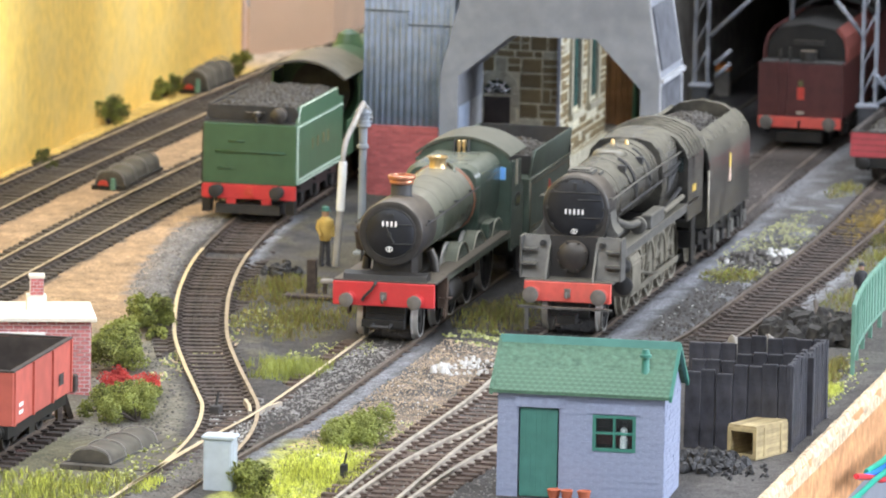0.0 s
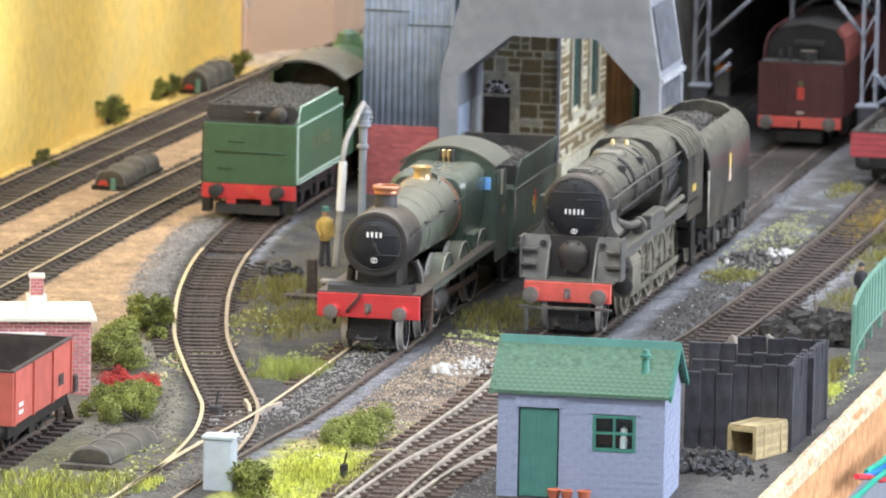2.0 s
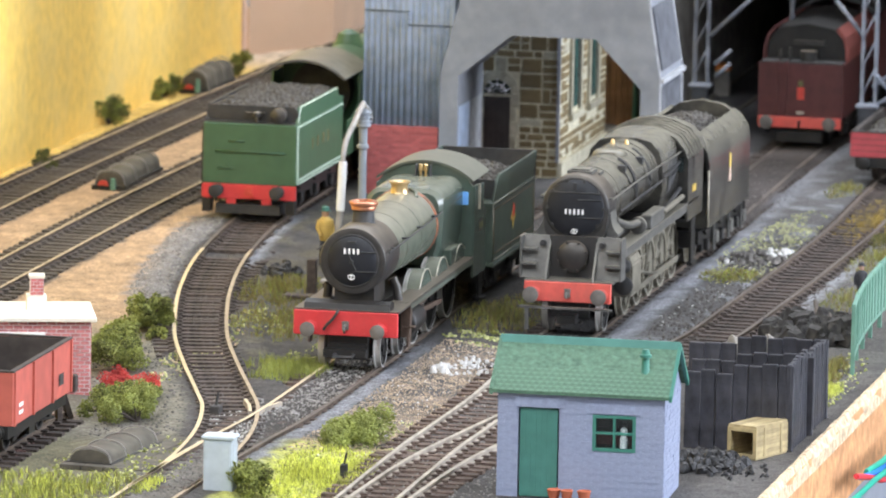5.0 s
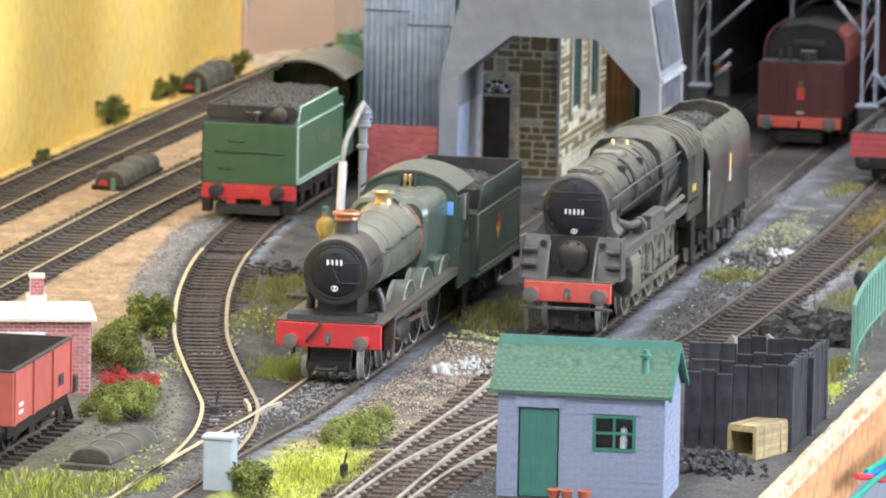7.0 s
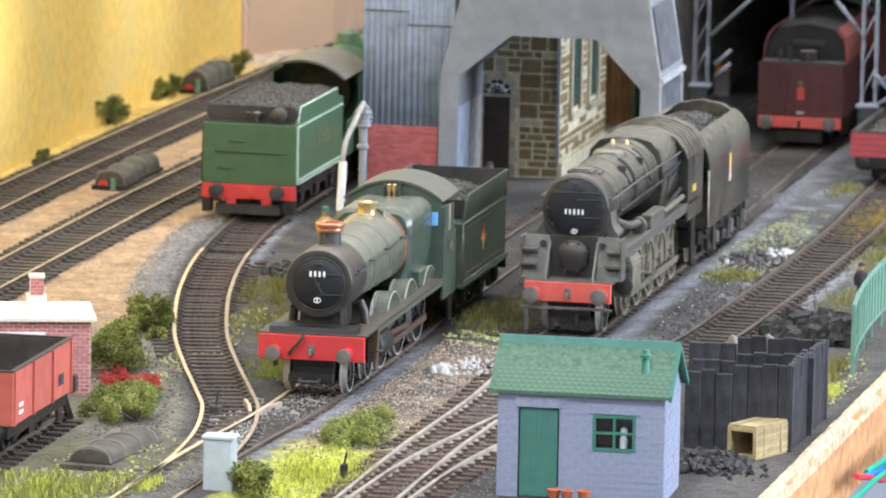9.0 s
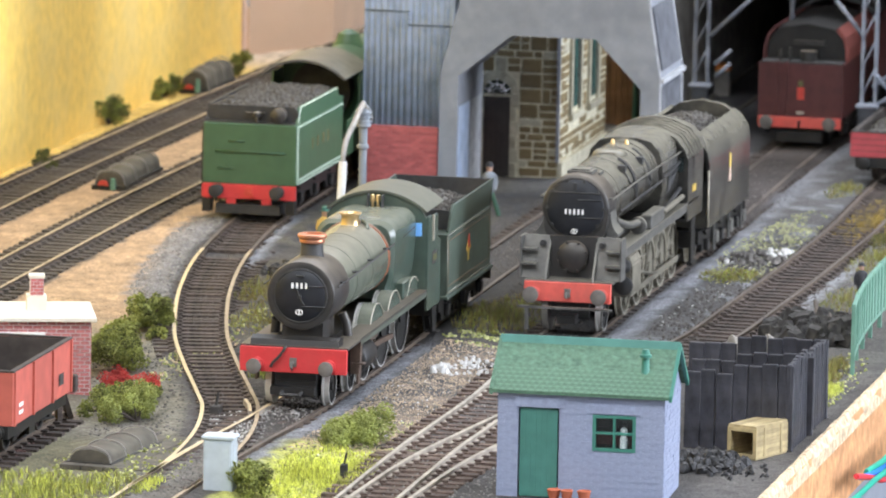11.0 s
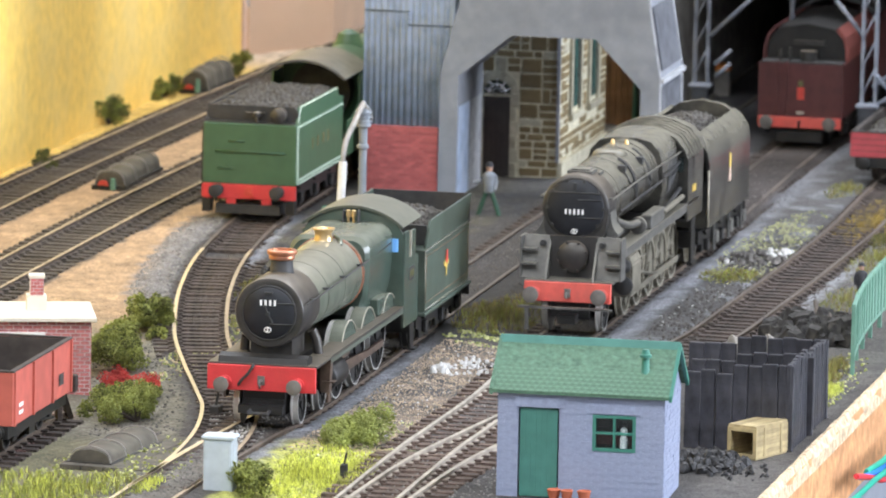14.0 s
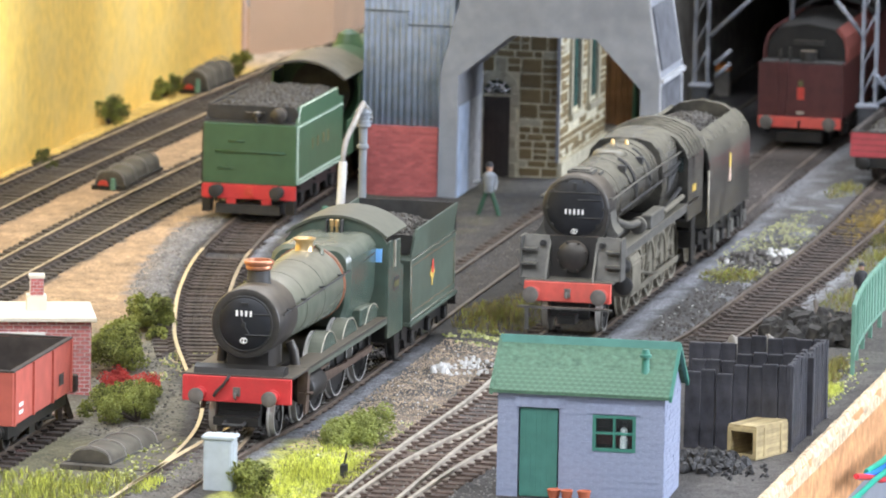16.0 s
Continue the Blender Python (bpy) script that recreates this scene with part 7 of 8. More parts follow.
bush(-86, -94, 15, 22, 6.5, GREENS, "green foam bush beside the buffer stop", 6, 1500)
bush(-73, -106, 16, 28, 10, ["bush_light", "bush_green"], "pale green foam bush on gravel", 7, 1900)
bush(-83, -74, 12, 18, 6, GREENS, "rounded green foam bush", 8, 1300)
bush(0, -128, 21, 26, 9, ["bush_light", "bush_green", "bush_light"], "spreading light green bush between the tracks", 9, 2600)
bush(-9.5, -222, 9, 12, 13, GREENS, "tall dark green foam bush beside a grey box", 10, 1500)
bush(-256.5, 572, 9, 34, 13, ["bush_dark", "bush_green"], "dark bush against the yellow board", 11, 1200)
bush(-256, 660, 10, 34, 8.5, ["bush_dark", "bush_green"], "dark bush at the foot of the yellow board", 12, 1000)
bush(-256, 468, 5, 16, 3, ["bush_dark"], "tiny dark tuft at the foot of the yellow board", 13, 160)
bush(-253, 452, 5, 12, 2.4, ["bush_dark"], "tiny dark tuft at the foot of the yellow board", 14, 120)
bush(-245, 440, 6, 18, 2.5, ["bush_dark"], "low weeds beside the far line", 15, 160)
bush(-251, 775, 8, 26, 6, ["bush_dark", "bush_green"], "dark bush at the end of the yellow board", 16, 500)
bush(-246, 745, 5, 18, 4, ["bush_dark"], "small dark bush beside the far line", 17, 220)
bush(98, 325, 14, 50, 6, ["bush_dark", "grass_olive"], "olive scrub beyond the siding", 18, 900)

grass(-92, 168, 15, 36, 1700, 4.2, OLIVE, "olive and straw grass between the tracks", 31)
grass(-71, 108, 21, 52, 2800, 3.6, OLIVE, "dry olive grass between the tracks", 32)
grass(-49, -4, 14, 24, 1500, 5.6, ["grass_green", "bush_light", "grass_green"], "upright green grass tufts beside the turnout", 33, 0.25)
grass(-6, 125, 14, 44, 2100, 4.2, OLIVE, "olive grass between locomotives", 34)
grass(53, 238, 12, 16, 800, 3.4, ["grass_green", "grass_straw", "grass_olive"], "yellow-green grass tufts on the cinder path", 35)
grass(79, 400, 15, 62, 2600, 3.0, ["grass_gold", "grass_gold", "grass_straw"], "golden dry grass grown over the siding", 36)
grass(1.5, -182, 17, 44, 4200, 3.2, LIME, "bright lime grass in the foreground", 37)
grass(-70, -238, 30, 36, 4200, 4.0, ["grass_lime", "grass_green", "grass_olive", "bush_green"], "bright lime grass in the foreground corner", 38)
grass(-40, -222, 4, 14, 300, 3.0, LIME, "lime grass beside the rails", 39)
grass(96, 300, 10, 55, 900, 4.0, OLIVE, "dry olive weeds beyond the siding", 40)
grass(119, 50, 4.5, 26, 600, 5.0, OLIVE, "olive weeds behind the coal bunker", 41)
grass(124, 14, 3.5, 16, 350, 3.6, LIME, "small lime tuft by the board edge", 42)
grass(100, 200, 10, 34, 700, 3.4, OLIVE, "sparse weeds on the bank", 43)
grass(56, 468, 7, 26, 500, 3.0, OLIVE, "mossy grass at the end of the path", 44)
flock(-45, 40, 14, 30, 420, (0.25, 0.55), ["flock", "bush_light"], "pale green flock on dark earth", 51)
flock(-80, 95, 12, 24, 420, (0.25, 0.55), ["flock", "grass_green"], "pale flock among grass", 52)
flock(-2, 80, 14, 16, 420, (0.25, 0.6), ["flock", "bush_light"], "pale flock beside the cinders", 53)
flock(55, 345, 11, 62, 900, (0.14, 0.36), ["flock", "bush_light"], "pale green flock on the cinder path", 54)
flock(-84, 10, 9, 60, 500, (0.3, 0.7), ["flock", "tan_stone", "bush_light"], "pale flock and chips by the curve", 55)
flock(121, 30, 9, 60, 420, (0.3, 0.7), ["flock", "ballast", "bush_light"], "flock and chips by the board edge", 56)
flock(8, -112, 10, 30, 420, (0.3, 0.6), ["flock", "tan_stone"], "pale crumbs beside the bush", 57)
flock(-58, -200, 22, 60, 1400, (0.25, 0.6), ["bush_light", "bush_green", "flock"], "green flock in the foreground", 58)
flock(2, -182, 15, 40, 900, (0.25, 0.6), ["grass_lime", "bush_light"], "lime flock under the grass", 59)


# ---- loose heaps ----
def heap(name, cx, cy, rx, ry, top, n, size, material, label, category, seed):
    rng = random.Random(seed)
    thing = empty(name, mpose(cx, cy, ground_height(cx, cy)), label, category)
    for _ in range(n):
        a, r = rng.random() * 6.283, rng.random() ** 0.7
        bm = bm_new()
        s = rng.uniform(*size)
        stone(bm, (0, 0, 0), s, rng, 0.95)
        part("lump", bm, material, thing, fix=False, at=mpose(math.cos(a) * r * rx, math.sin(a) * r * ry, 0.3 * s + top * (1 - r) * rng.random(), rng.uniform(-25, 25), rng.uniform(-25, 25), rng.random() * 360))
    return thing


heap("stone_heap", 4, 24, 13, 20, 1.2, 95, (0.35, 0.95), "white_stone", "heap of chalk-white stones beside the track", "stones", 61)
heap("stone_heap", -2, 8, 4, 8, 1.0, 12, (0.9, 1.5), "white_stone", "few scattered white stones", "stones", 62)
heap("stone_heap", 46.5, 268, 2.6, 6, 0.6, 7, (0.6, 1.2), "white_stone", "small heap of white stones on the path", "stones", 63)
heap("stone_heap", 60, 296, 5, 12, 0.8, 18, (0.6, 1.5), "white_stone", "small heap of white stones by the siding", "stones", 64)
heap("ash_heap", 53, 280, 11, 16, 2.2, 60, (0.7, 1.6), "ballast", "grey clinker heap on the path", "clinker", 65)
heap("coal_heap", 110, -128, 12, 19, 3.2, 190, (0.5, 2.1), "coal", "loose coal spilled before the bunker", "coal", 66)
heap("coal_heap", 121, -138, 10, 16, 0.8, 50, (0.3, 1.0), "coal", "scattered coal lumps on the ground", "coal", 67)
heap("rock_heap", 100, 122, 14, 26, 5.0, 80, (1.4, 5.2), "rock_dark", "heap of dark broken rock beside the siding", "rocks", 68)
heap("rock_heap", 111, 112, 8, 16, 5.0, 18, (2.4, 5.6), "rock_dark", "dark broken rock beside the fence", "rocks", 69)
heap("coal_heap", -100, 205, 7, 14, 2.2, 30, (1.0, 2.4), "coal", "dark coal lumps by the crane", "coal", 70)
bm = bm_new()
tube(bm, [(104, 118, 2), (100, 130, 12)], 0.8, 4)
tube(bm, [(112, 106, 1), (106, 122, 9)], 0.7, 4)
tagged(part("broken_plank", bm, "rail_dull"), "broken grey planks lying on rocks", "plank")


# ---- yard furniture ----
def bunker():
    b = empty("coal_bunker", mpose(0, 0, 0), "coal bunker of upright blackened sleepers, open at one side", "coal bunker")
    rng = random.Random(71)
    for y, x0 in ((-98, 97), (-64.5, 93), (-31, 86)):
        x = x0
        while x < 127.5:
            h = (26.4 if y < -90 else 24.6) + rng.uniform(-0.5, 0.5) - (2.6 if x < x0 + 12 else 0)
            w = rng.uniform(4.4, 5.4)
            bm = bm_new()
            bbox(bm, 0.03, w - 0.05, -0.9, 0.9, -1, h, 0.28)
            part("sleeper", bm, "old_timber", b, at=mpose(x, y + rng.uniform(-0.25, 0.25), 0, rng.uniform(-0.8, 0.8), rng.uniform(-0.8, 0.8)))
            x += w
    for y0, y1 in ((-99, -66.2), (-63.4, -30)):
        y = y0
        while y < y1 - 3:
            h = (26.8 if y0 < -90 else 25.2) + rng.uniform(-0.6, 0.5)
            bm = bm_new()
            bbox(bm, -0.9, 0.9, 0.1, 3.9, -1, h, 0.3)
            part("sleeper", bm, "old_timber", b, at=mpose(129, y, 0, 0, rng.uniform(-0.6, 0.6)))
            y += 4.05
    return b


def crate():
    c = empty("wooden_crate", mpose(122.6, -116.5, 0.6, 0, 0, -21), "pale wooden packing crate lying on its side", "crate")
    # local x runs from the open end's corner backwards to the left, y along the crate
    L, W, H = 18.5, 9.6, 9.2
    for k in range(8):
        z = 0.1 + k * 1.14
        one_box("plank", -0.5, 0.2, 0, L, z, z + 1.02, "crate_wood", c)
        one_box("plank", -W - 0.2, -W + 0.5, 0, L, z, z + 1.02, "crate_wood", c)
        one_box("plank", -W + 0.5, -0.5, L - 0.7, L, z, z + 1.02, "crate_wood", c)
    for y in (4.2, L - 4.6):
        one_box("batten", 0.2, 0.45, y, y + 0.9, 0.2, H, "crate_wood", c)
    for k in range(5):
        x = -W + k * 1.96
        one_box("plank", x - 0.2, x + 1.7, 0, L, H, H + 0.7, "crate_wood", c)
        one_box("plank", x - 0.1, x + 1.7, 0, L, -0.5, 0.1, "crate_wood", c)
    for x0, x1, z0, z1 in ((-W - 0.3, -W + 1.0, 0, H), (-0.9, 0.35, 0, H), (-W + 1.0, -0.9, H - 1.2, H), (-W + 1.0, -0.9, 0, 1.2)):
        one_box("batten", x0, x1, -0.5, 0.1, z0, z1, "crate_wood", c)
    return c


def fence():
    f = empty("metal_fence", mpose(0, 0, 0), "pale green painted metal panel fence along the board", "fence")
    pts = [(125.2, 52), (122.6, 76), (120.8, 100), (119.6, 124), (119, 148), (118.6, 172)]
    for (x0, y0), (x1, y1) in zip(pts, pts[1:]):
        d = Vector((x1 - x0, y1 - y0, 0))
        a = math.degrees(math.atan2(d.y, d.x))
        l = d.length
        m = mpose(x0, y0, 0, 0, 0, a)
        p = empty("fence_panel", m, "", "")
        p.parent = f
        for k in ("label", "category"):
            if k in p:
                del p[k]
        p.matrix_basis = m
        bm = bm_new()
        box(bm, 0.6, l - 0.6, -0.25, 0.25, 6.5, 22)
        part("sheet", bm, "fence_green", p)
        for z0, z1 in ((21.8, 23.2), (5.6, 6.8)):
            one_box("fence_rail", 0.4, l - 0.4, -0.6, 0.6, z0, z1, "fence_green", p, e=0.15)
        one_box("post", -0.6, 0.6, -0.7, 0.7, -0.5, 23.4, "fence_green", p, e=0.15)
        for k in (0.33, 0.67):
            one_box("stiffener", l * k - 0.35, l * k + 0.35, -0.55, 0.55, 6.8, 21.8, "fence_green", p)
    return f


def water_crane():
    c = empty("water_crane", mpose(-84.4, 261.6, 0), "grey water crane with swung jib and white hose", "water crane")
    bm = bm_new()
    lathe(bm, (0, 0, -0.5), (0, 0, 1), [(0, 3.0), (1.2, 3.0), (1.6, 1.9), (3, 1.5), (38, 1.35), (38.4, 2.1), (39.4, 2.1), (39.8, 1.5), (46, 1.5)], 18)
    part("column", bm, "crane_grey", c)
    bm = bm_new()
    lathe(bm, (0, 0, 45), (0, 0, 1), [(0, 1.5), (0.6, 2.6), (1.6, 2.7), (2.4, 2.2), (4.5, 2.3), (5.2, 2.9), (6.5, 2.6), (8.0, 1.4), (9.2, 0.6)], 18)
    for k in range(3):
        tube(bm, [(3 * math.cos(a) * 0.95, 3 * math.sin(a) * 0.95, 47.5 + k * 1.6) for a in (i * 0.524 for i in range(13))], 0.3, 5)
    part("valve_head", bm, "crane_grey", c)
    bm = bm_new()
    tube(bm, [(0.3, 0.4, 52.0), (0.3, -2.2, 54.0), (0.3, -5, 53.2), (0.2, -14, 49.6), (0.1, -24, 45.8), (0.1, -29, 43.4), (0.1, -31.6, 40.4), (0.1, -32.6, 36.5)], 1.0, 10)
    tube(bm, [(0.3, -2.2, 53.6), (2.2, -1.0, 51.8), (3.0, 0.2, 48.8), (2.6, 0.6, 47.2)], 0.4, 6)
    part("jib", bm, "hose_tan", c, "weathered grey-brown jib pipe")
    bm = bm_new()
    tube(bm, [(0.1, -32.6, 37.2), (0.0, -33.2, 30), (-0.3, -34.0, 20)], 1.5, 12)
    part("hose", bm, "hose_white", c, "white delivery hose")
    bm = bm_new()
    tube(bm, [(-0.3, -34, 20), (-0.7, -35.4, 10), (-1.0, -36.5, 0.6)], 1.2, 12)
    part("hose_end", bm, "hose_tan", c)
    return c


def figure(m, label, coat, legs, hat, stride, arm, height=22.5):
    """A painted model figure as one mesh."""
    bm = bm_new()
    mats = [coat, legs, "skin", hat]

    def mark(k, mi):
        bm.faces.ensure_lookup_table()
        for f in bm.faces[k:]:
            f.material_index = mi

    s = height / 22.5
    k = len(bm.faces)
    for sx in (-1, 1):
        tube(bm, [(sx * (1.1 + stride), 0.0, 0.4), (sx * (1.0 + stride * 0.5), -0.2, 5.5), (sx * 0.9, 0, 10.5)], 1.0, 8)
        box(bm, sx * (1.1 + stride) - 0.7, sx * (1.1 + stride) + 0.7, -1.9, 0.8, 0, 0.9)
    mark(k, 1)
    k = len(bm.faces)
    lathe(bm, (0, 0, 9.4), (0, 0, 1), [(0, 1.8), (1, 2.3), (4, 2.3), (7, 2.7), (8.4, 2.2), (9.2, 0.9)], 14)
    tube(bm, [(-2.4, 0, 17.2), (-3.2, -0.8, 14.2), arm], 0.8, 8)
    tube(bm, [(2.4, 0, 17.2), (3.0, 0.4, 14), (2.6, -0.8, 11)], 0.8, 8)
    mark(k, 0)
    k = len(bm.faces)
    lathe(bm, (0, 0, 18.2), (0, 0, 1), [(0, 0.8), (0.8, 1.2), (2.0, 1.4), (3.2, 1.2), (3.8, 0.5)], 12)
    mark(k, 2)
    k = len(bm.faces)
    lathe(bm, (0, 0, 20.6), (0, 0, 1), [(0, 2.0), (0.3, 2.0), (0.4, 1.5), (1.5, 1.35), (1.9, 0.6)], 12)
    mark(k, 3)
    bmesh.ops.scale(bm, vec=(s, s, s), verts=bm.verts[:])
    ob = part("model_figure", bm, mats)
    ob.matrix_basis = m
    return tagged(ob, label, "model figure", "model figures")


def covered_load(x, y, l, w, h, label, ends, name, turn=0.0):
    c = empty(name, mpose(x, y, 0.3, 0, 0, turn), label, "covered load")
    bm = bm_new()
    arch = arc_points(0, h * 0.45, w * 0.5, 0, 180, 12)
    section = [(w * 0.62, 0.0), (w * 0.54, h * 0.2)] + [(px, h * 0.45 + (pz - h * 0.45) * h * 0.55 / (w * 0.5)) for px, pz in arch] + [(-w * 0.54, h * 0.2), (-w * 0.62, 0.0)]
    rings = []
    for j in range(19):
        sag = 1 - 0.16 * abs(math.sin(math.pi * 3 * j / 18)) - (0.1 if j in (0, 18) else 0)
        rings.append([bm.verts.new((px * (1 + 0.05 * nz(j, px, 0.7, 8.0)), l * j / 18, pz * sag + (0.35 * nz(px, j * 2.0, 0.5, 9.0) if pz else 0))) for px, pz in section])
    for ra, rb in zip(rings, rings[1:]):
        for i in range(len(section) - 1):
            bm.faces.new((ra[i], ra[i + 1], rb[i + 1], rb[i])).smooth = True
    bm.faces.new(rings[0][::-1])
    bm.faces.new(rings[-1])
    part("cover", bm, "tarpaulin", c, "weathered grey arched cover")
    for k in range(4):
        bm = bm_new()
        tube(bm, [(px * 1.02, l * (0.02 + k * 0.32), pz * 1.01 + 0.12) for px, pz in section], 0.22, 5)
        part("lashing", bm, "hose_tan", c)
    one_box("base_board", -w * 0.62, w * 0.62, -1, l + 1, -0.6, 1.6, "frame_black", c)
    if ends:
        bm = bm_new()
        prism_y(bm, arc_points(-w * 0.2, 1.6, w * 0.19, 0, 180, 8), -1.6, -0.6)
        part("end_plate", bm, "red_mark", c, "red end plate")
        bm = bm_new()
        prism_y(bm, [(w * 0.08, 0), (w * 0.26, 0), (w * 0.24, h * 0.6), (w * 0.1, h * 0.6)], -1.9, -0.6)
        part("end_plate", bm, "fence_green", c, "green end plate")
    return c


bunker()
crate()
fence()
water_crane()
figure(mpose(-90, 228, 0.4, 0, 0, 30), "painted figure in a yellow coat bending by the crane", "yellow_coat", "black_coat", "green_door", 0.3, (-2.2, -2.6, 11.5), 21)
figure(mpose(-60.5, 369, 0.6, 0, 0, -5), "painted figure in grey coat striding with outstretched arm", "grey_coat", "green_cloth", "black_coat", 3.3, (-6.8, -1.0, 13.4), 19.5)
figure(mpose(106, 190, 1.2, 0, 0, -20), "dark painted figure standing on the bank", "black_coat", "black_coat", "black_coat", 0.1, (-2.6, -1.2, 11), 15.5)
covered_load(-209, 388, 56, 10.5, 7.4, "grey covered load with red and green end plates between the lines", True, "covered_trolley")
covered_load(-247, 676, 46, 10, 9.5, "grey covered load with red end plate by the yellow board", True, "covered_trolley")
covered_load(-66, -192, 42, 12, 6.0, "low grey tarpaulin-covered load on dark boards", False, "covered_load", -6)
one_box_c = empty("base_sheet", mpose(-60, -196, 0.2, 0, 0, -6), "dark grey boards under the covered load", "boards")
for k in range(4):
    one_box("board", -14 + k * 7, -7.4 + k * 7, -2, 58, 0, 1.5, "tarpaulin", one_box_c)

rb = empty("relay_cabinet", mpose(-18.8, -222, 0, 0, 0, 0), "pale blue-grey relay cabinet beside the rails", "cabinet")
bm = bm_new()
bbox(bm, -4.4, 4.4, -3.2, 3.2, -0.5, 16.6, 0.35)
part("body", bm, "grey_box", rb)
bm = bm_new()
bbox(bm, -5.0, 5.0, -3.8, 3.8, 16.6, 17.8, 0.35)
part("lid", bm, "grey_box", rb)
one_box("door", -3.6, 3.6, -3.45, -3.15, 0.8, 15.6, "grey_box", rb)
one_box("door", 4.35, 4.6, -2.4, 2.4, 0.8, 15.6, "grey_box", rb)

bm = bm_new()
bbox(bm, -1.0, 1.0, -1.4, 1.4, 0, 3.6, 0.3)
tube(bm, [(0, 0, 3), (0.8, 0, 7.0)], 0.35, 6)
lever = part("point_lever", bm, "black")
lever.matrix_basis = mpose(9.5, -182, 0.3)
tagged(lever, "small black point lever beside the turnout", "point lever")

bm = bm_new()
bbox(bm, -1.6, 1.6, -2.4, 2.4, 0, 2.6, 0.3)
tube(bm, [(0, 0, 2), (0.4, 1.2, 6.5)], 0.45, 6)
lever = part("point_lever", bm, "black")
lever.matrix_basis = mpose(-52.5, -88, 0.6)
tagged(lever, "black point lever between the turnout rails", "point lever")

tr = empty("timber_stage", mpose(-79, 160, 0.3), "dark timber post and low bench beside the grass", "timber stage")
one_box("post", -1.6, 1.6, -1.6, 1.6, 0, 12.5, "sleeper", tr, e=0.3)
one_box("bench", 3, 12, -1, 3, 4.4, 5.6, "hose_tan", tr, e=0.2)
one_box("leg", 10, 11.4, -1, 1, 0, 4.4, "sleeper", tr)
one_box("leg", 4, 5.2, -1, 1, 0, 4.4, "sleeper", tr)
one_box("board", -8, 16, -10, -4, 0, 1.2, "sleeper", tr, e=0.2)
br = empty("brazier", mpose(-75, 232, 0.3), "dark drum brazier with a red rim beside the crane", "brazier")
bm = bm_new()
lathe(bm, (0, 0, 6), (0, 0, 1), [(0, 4.2), (0.4, 4.6), (5, 5.0), (6.5, 5.4), (6.5, 4.4), (5, 4.2)], 16)
part("drum", bm, "sleeper", br)
bm = bm_new()
for k in range(3):
    tube(bm, [(4 * math.cos(k * 2.1), 4 * math.sin(k * 2.1), 0), (3.6 * math.cos(k * 2.1), 3.6 * math.sin(k * 2.1), 7)], 0.6, 5)
part("legs", bm, "black", br)
one_box("cap", -4, 4, -4, 4, 12.6, 15.5, "rail_dull", br, e=0.8)

ws = empty("wheelset", mpose(90, 58, -1.6, 0, 0, 25), "rusty loose wheelset leaning behind the bunker", "wheelset")
for x in (-6, 6):
    bm = bm_new()
    lathe(bm, (x, 0, 6), (1, 0, 0), [(0, 5.2), (0.4, 6.4), (1.0, 6.4), (1.2, 5.8), (2.2, 5.6), (2.2, 4.2), (1.4, 4.0), (1.4, 0.4)], 24)
    part("wheel", bm, "hose_tan", ws)
bm = bm_new()
cyl(bm, (-8, 0, 6), (9, 0, 6), 0.9, seg=10)
part("axle", bm, "rail_dull", ws)

for x, y, r in ((77.5, -203.5, 1.9), (81.5, -204, 1.7), (86.5, -203.5, 1.9)):
    bm = bm_new()
    lathe(bm, (0, 0, 0), (0, 0, 1), [(0, r * 0.7), (2.8, r), (3.4, r * 1.12), (3.6, r * 0.9), (3.0, r * 0.75)], 14)
    pot = part("flower_pot", bm, "terracotta")
    pot.matrix_basis = mpose(x, y, 0.2)
    tagged(pot, "small terracotta pot before the hut", "flower pot", "pots before the hut")

CABLE_RED = [(144.7, -60, -13), (145.7, -46, -15.5), (146.2, -35, -17.5), (146.7, -22, -20.5), (146.2, -8, -22.6), (146.2, 19, -25.6), (154.2, 60, -30)]
CABLE_BLUE = [(144.7, -50, -15), (145.7, -36, -16.4), (146.2, -26, -16.9), (146.2, -9, -18.3), (146.2, 18, -20.5), (154.2, 60, -22)]
CABLE_GREEN = [(144.7, -40, -15), (146.2, -17.5, -15.4), (146.2, 17.4, -16.2), (154.2, 60, -15)]
CABLE_TEAL = [(143.2, -92, -19), (146.2, -70, -18.1), (147.7, -43, -17.1), (148.2, -15, -18.0), (148.2, 18, -18.6), (154.2, 60, -20)]
for name, material, pts, label in (
        ("cable", "cable_red", CABLE_RED, "red insulated cable sagging off the board"),
        ("cable", "cable_blue", CABLE_BLUE, "blue insulated cable sagging off the board"),
        ("cable", "cable_green", CABLE_GREEN, "green insulated cable sagging off the board"),
        ("cable", "cable_green", CABLE_TEAL, "green insulated cable below the board")):
    bm = bm_new()
    dense = []
    for i in range(len(pts) - 1):
        for k in range(6):
            dense.append(Vector(pts[i]).lerp(Vector(pts[i + 1]), k / 6))
    tube(bm, dense, 0.95, 8)
    tagged(part(name, bm, material), label, "cable", "cables at the board edge")
# Orange block paints in a small glow deep in the shed; pedestal added.
lamp = one_box("orange_block", -3, 3, -3, 3, 0, 3, "orange_paint")
lamp.matrix_basis = mpose(-38, 735, 12)
one_box_post = one_box("pedestal", -41, -35, 732, 738, -0.5, 11.9, "shed_dark")
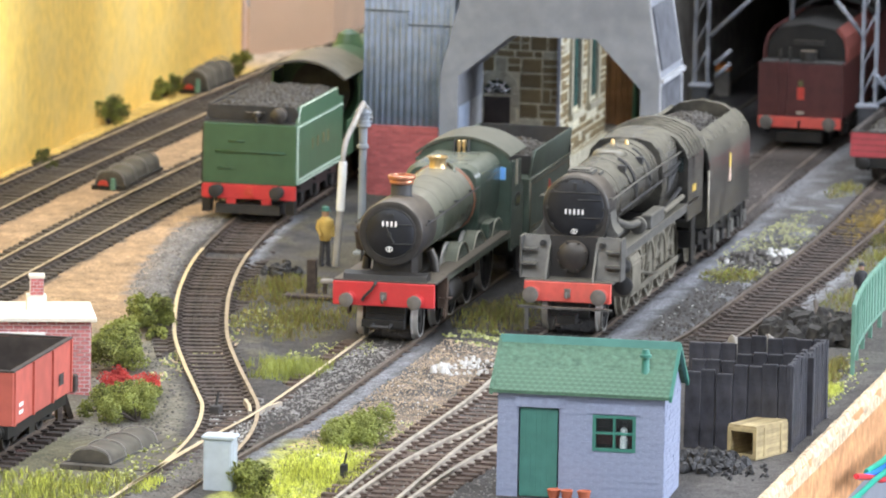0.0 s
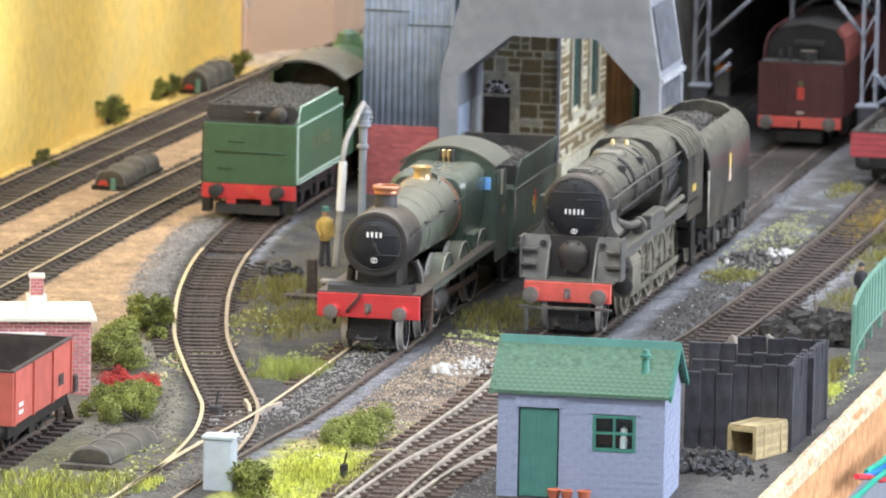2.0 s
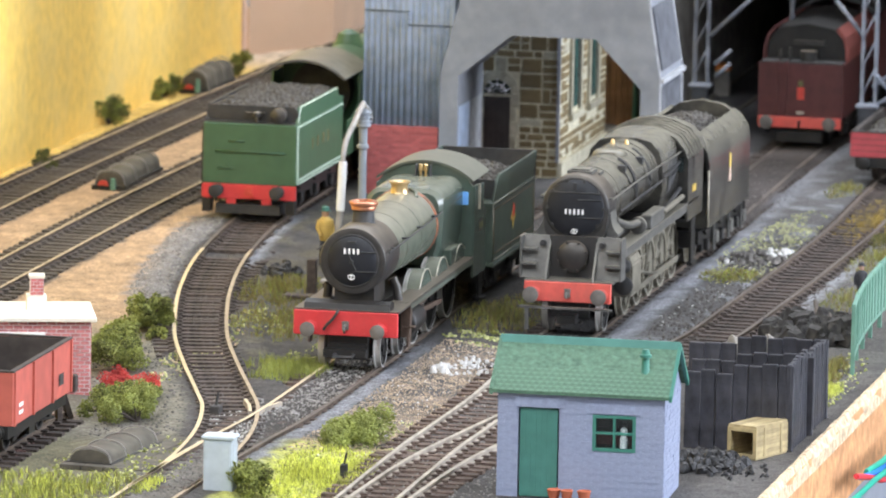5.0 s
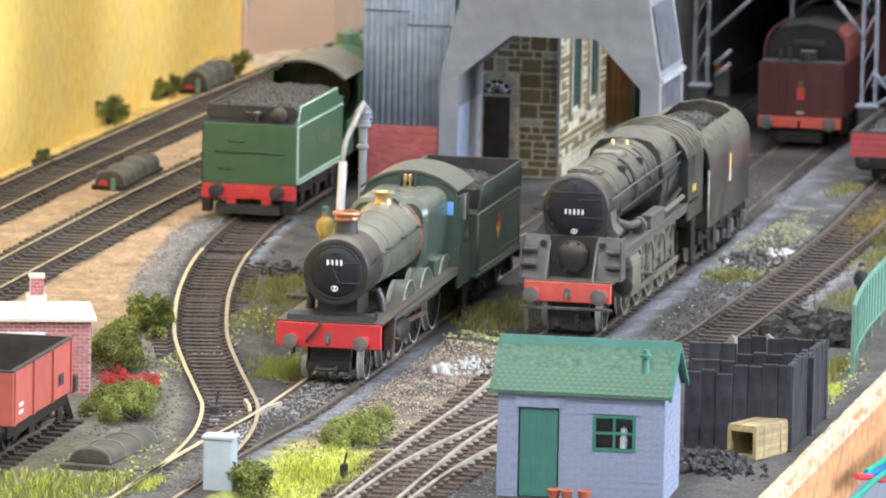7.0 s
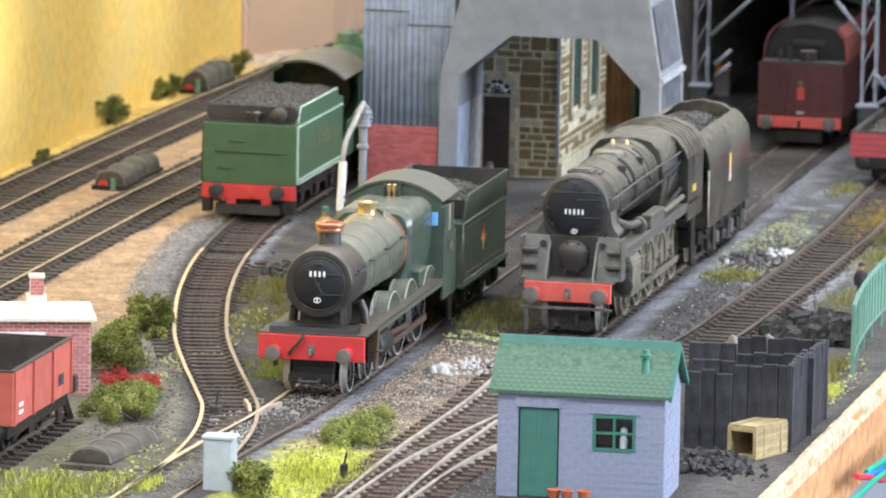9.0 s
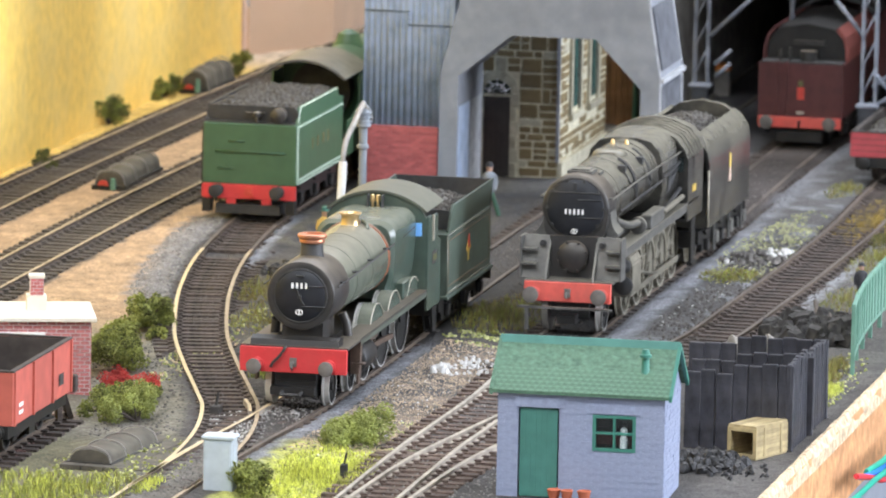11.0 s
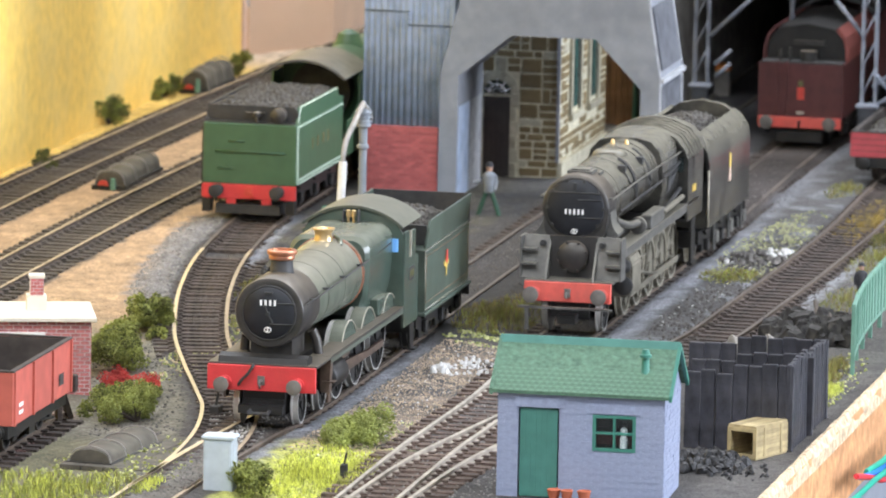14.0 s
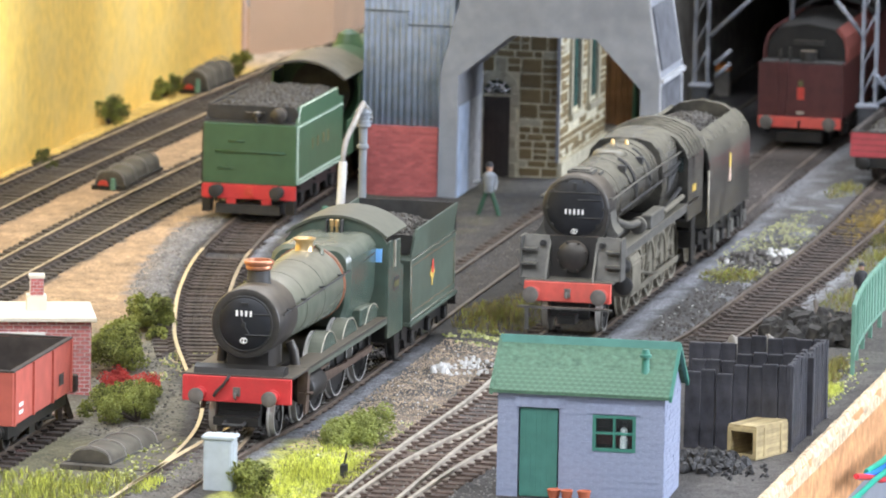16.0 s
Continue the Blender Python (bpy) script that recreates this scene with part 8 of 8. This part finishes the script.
tagged(lamp, "small orange block painted for a glow, on an added pedestal", "warning lamp")
tagged(one_box_post, "dark pedestal standing on the shed floor", "pedestal")


# ---- what moves: the green locomotive, its tender, wheels and rods ----
def motions():
    # seconds, x, y of the front beam, and turn of the locomotive as it takes the turnout
    run = [(0.0, -31.55, 57.3, -0.30), (2.0, -30.85, 31.2, -0.55), (4.0, -30.05, 5.9, -0.88), (6.5, -29.65, -25.9, -0.92), (9.0, -29.3, -57.9, -0.95),
           (11.5, -29.15, -90.0, -0.95), (12.5, -29.35, -102.6, -0.80), (13.5, -30.15, -114.6, -0.38), (14.5, -31.0, -126.6, 0.0), (15.3, -31.9, -135.9, 0.36), (16.0, -32.75, -143.6, 0.70)]

    def smooth_x(y):
        pts = LINES["hall"]
        for (x0, y0), (x1, y1) in zip(pts, pts[1:]):
            if y <= y1:
                return x0 + (x1 - x0) * (y - y0) / (y1 - y0)
        return pts[-1][0]

    def between(rows, t, k):
        for a, b in zip(rows, rows[1:]):
            if t <= b[0]:
                f = (t - a[0]) / (b[0] - a[0])
                return a[k] + (b[k] - a[k]) * f
        return rows[-1][k]

    walk(HALL, [(t, mpose(x, y, RAIL, 0, 0, -turn)) for t, x, y, turn in run])

    # the tender follows the line behind the cab
    def behind(t, x, y, turn):
        near, far = smooth_x(y + 168), smooth_x(y + 222)
        a = math.atan2(far - near, 54.0)
        return (t, mpose(near - 168 * math.tan(a), y, RAIL, 0, 0, -math.degrees(a)))

    walk(HALL_TENDER, [behind(*row) for row in run])
    times = [i * 0.5 for i in range(33)]
    for w, x, y, z, r in SPIN:
        walk(w, [(t, mpose(x, y, z, math.degrees((between(run, 0, 2) - between(run, t, 2)) / r))) for t in times])
    for rod, x, y, z, throw, r in RODS:
        rows = []
        for i in range(65):
            t = i * 0.25
            a = (between(run, 0, 2) - between(run, t, 2)) / r + (1.57 if x > 0 else 0.0)
            rows.append((t, mpose(x, y + throw * math.cos(a), z + throw * math.sin(a))))
        walk(rod, rows)


motions()
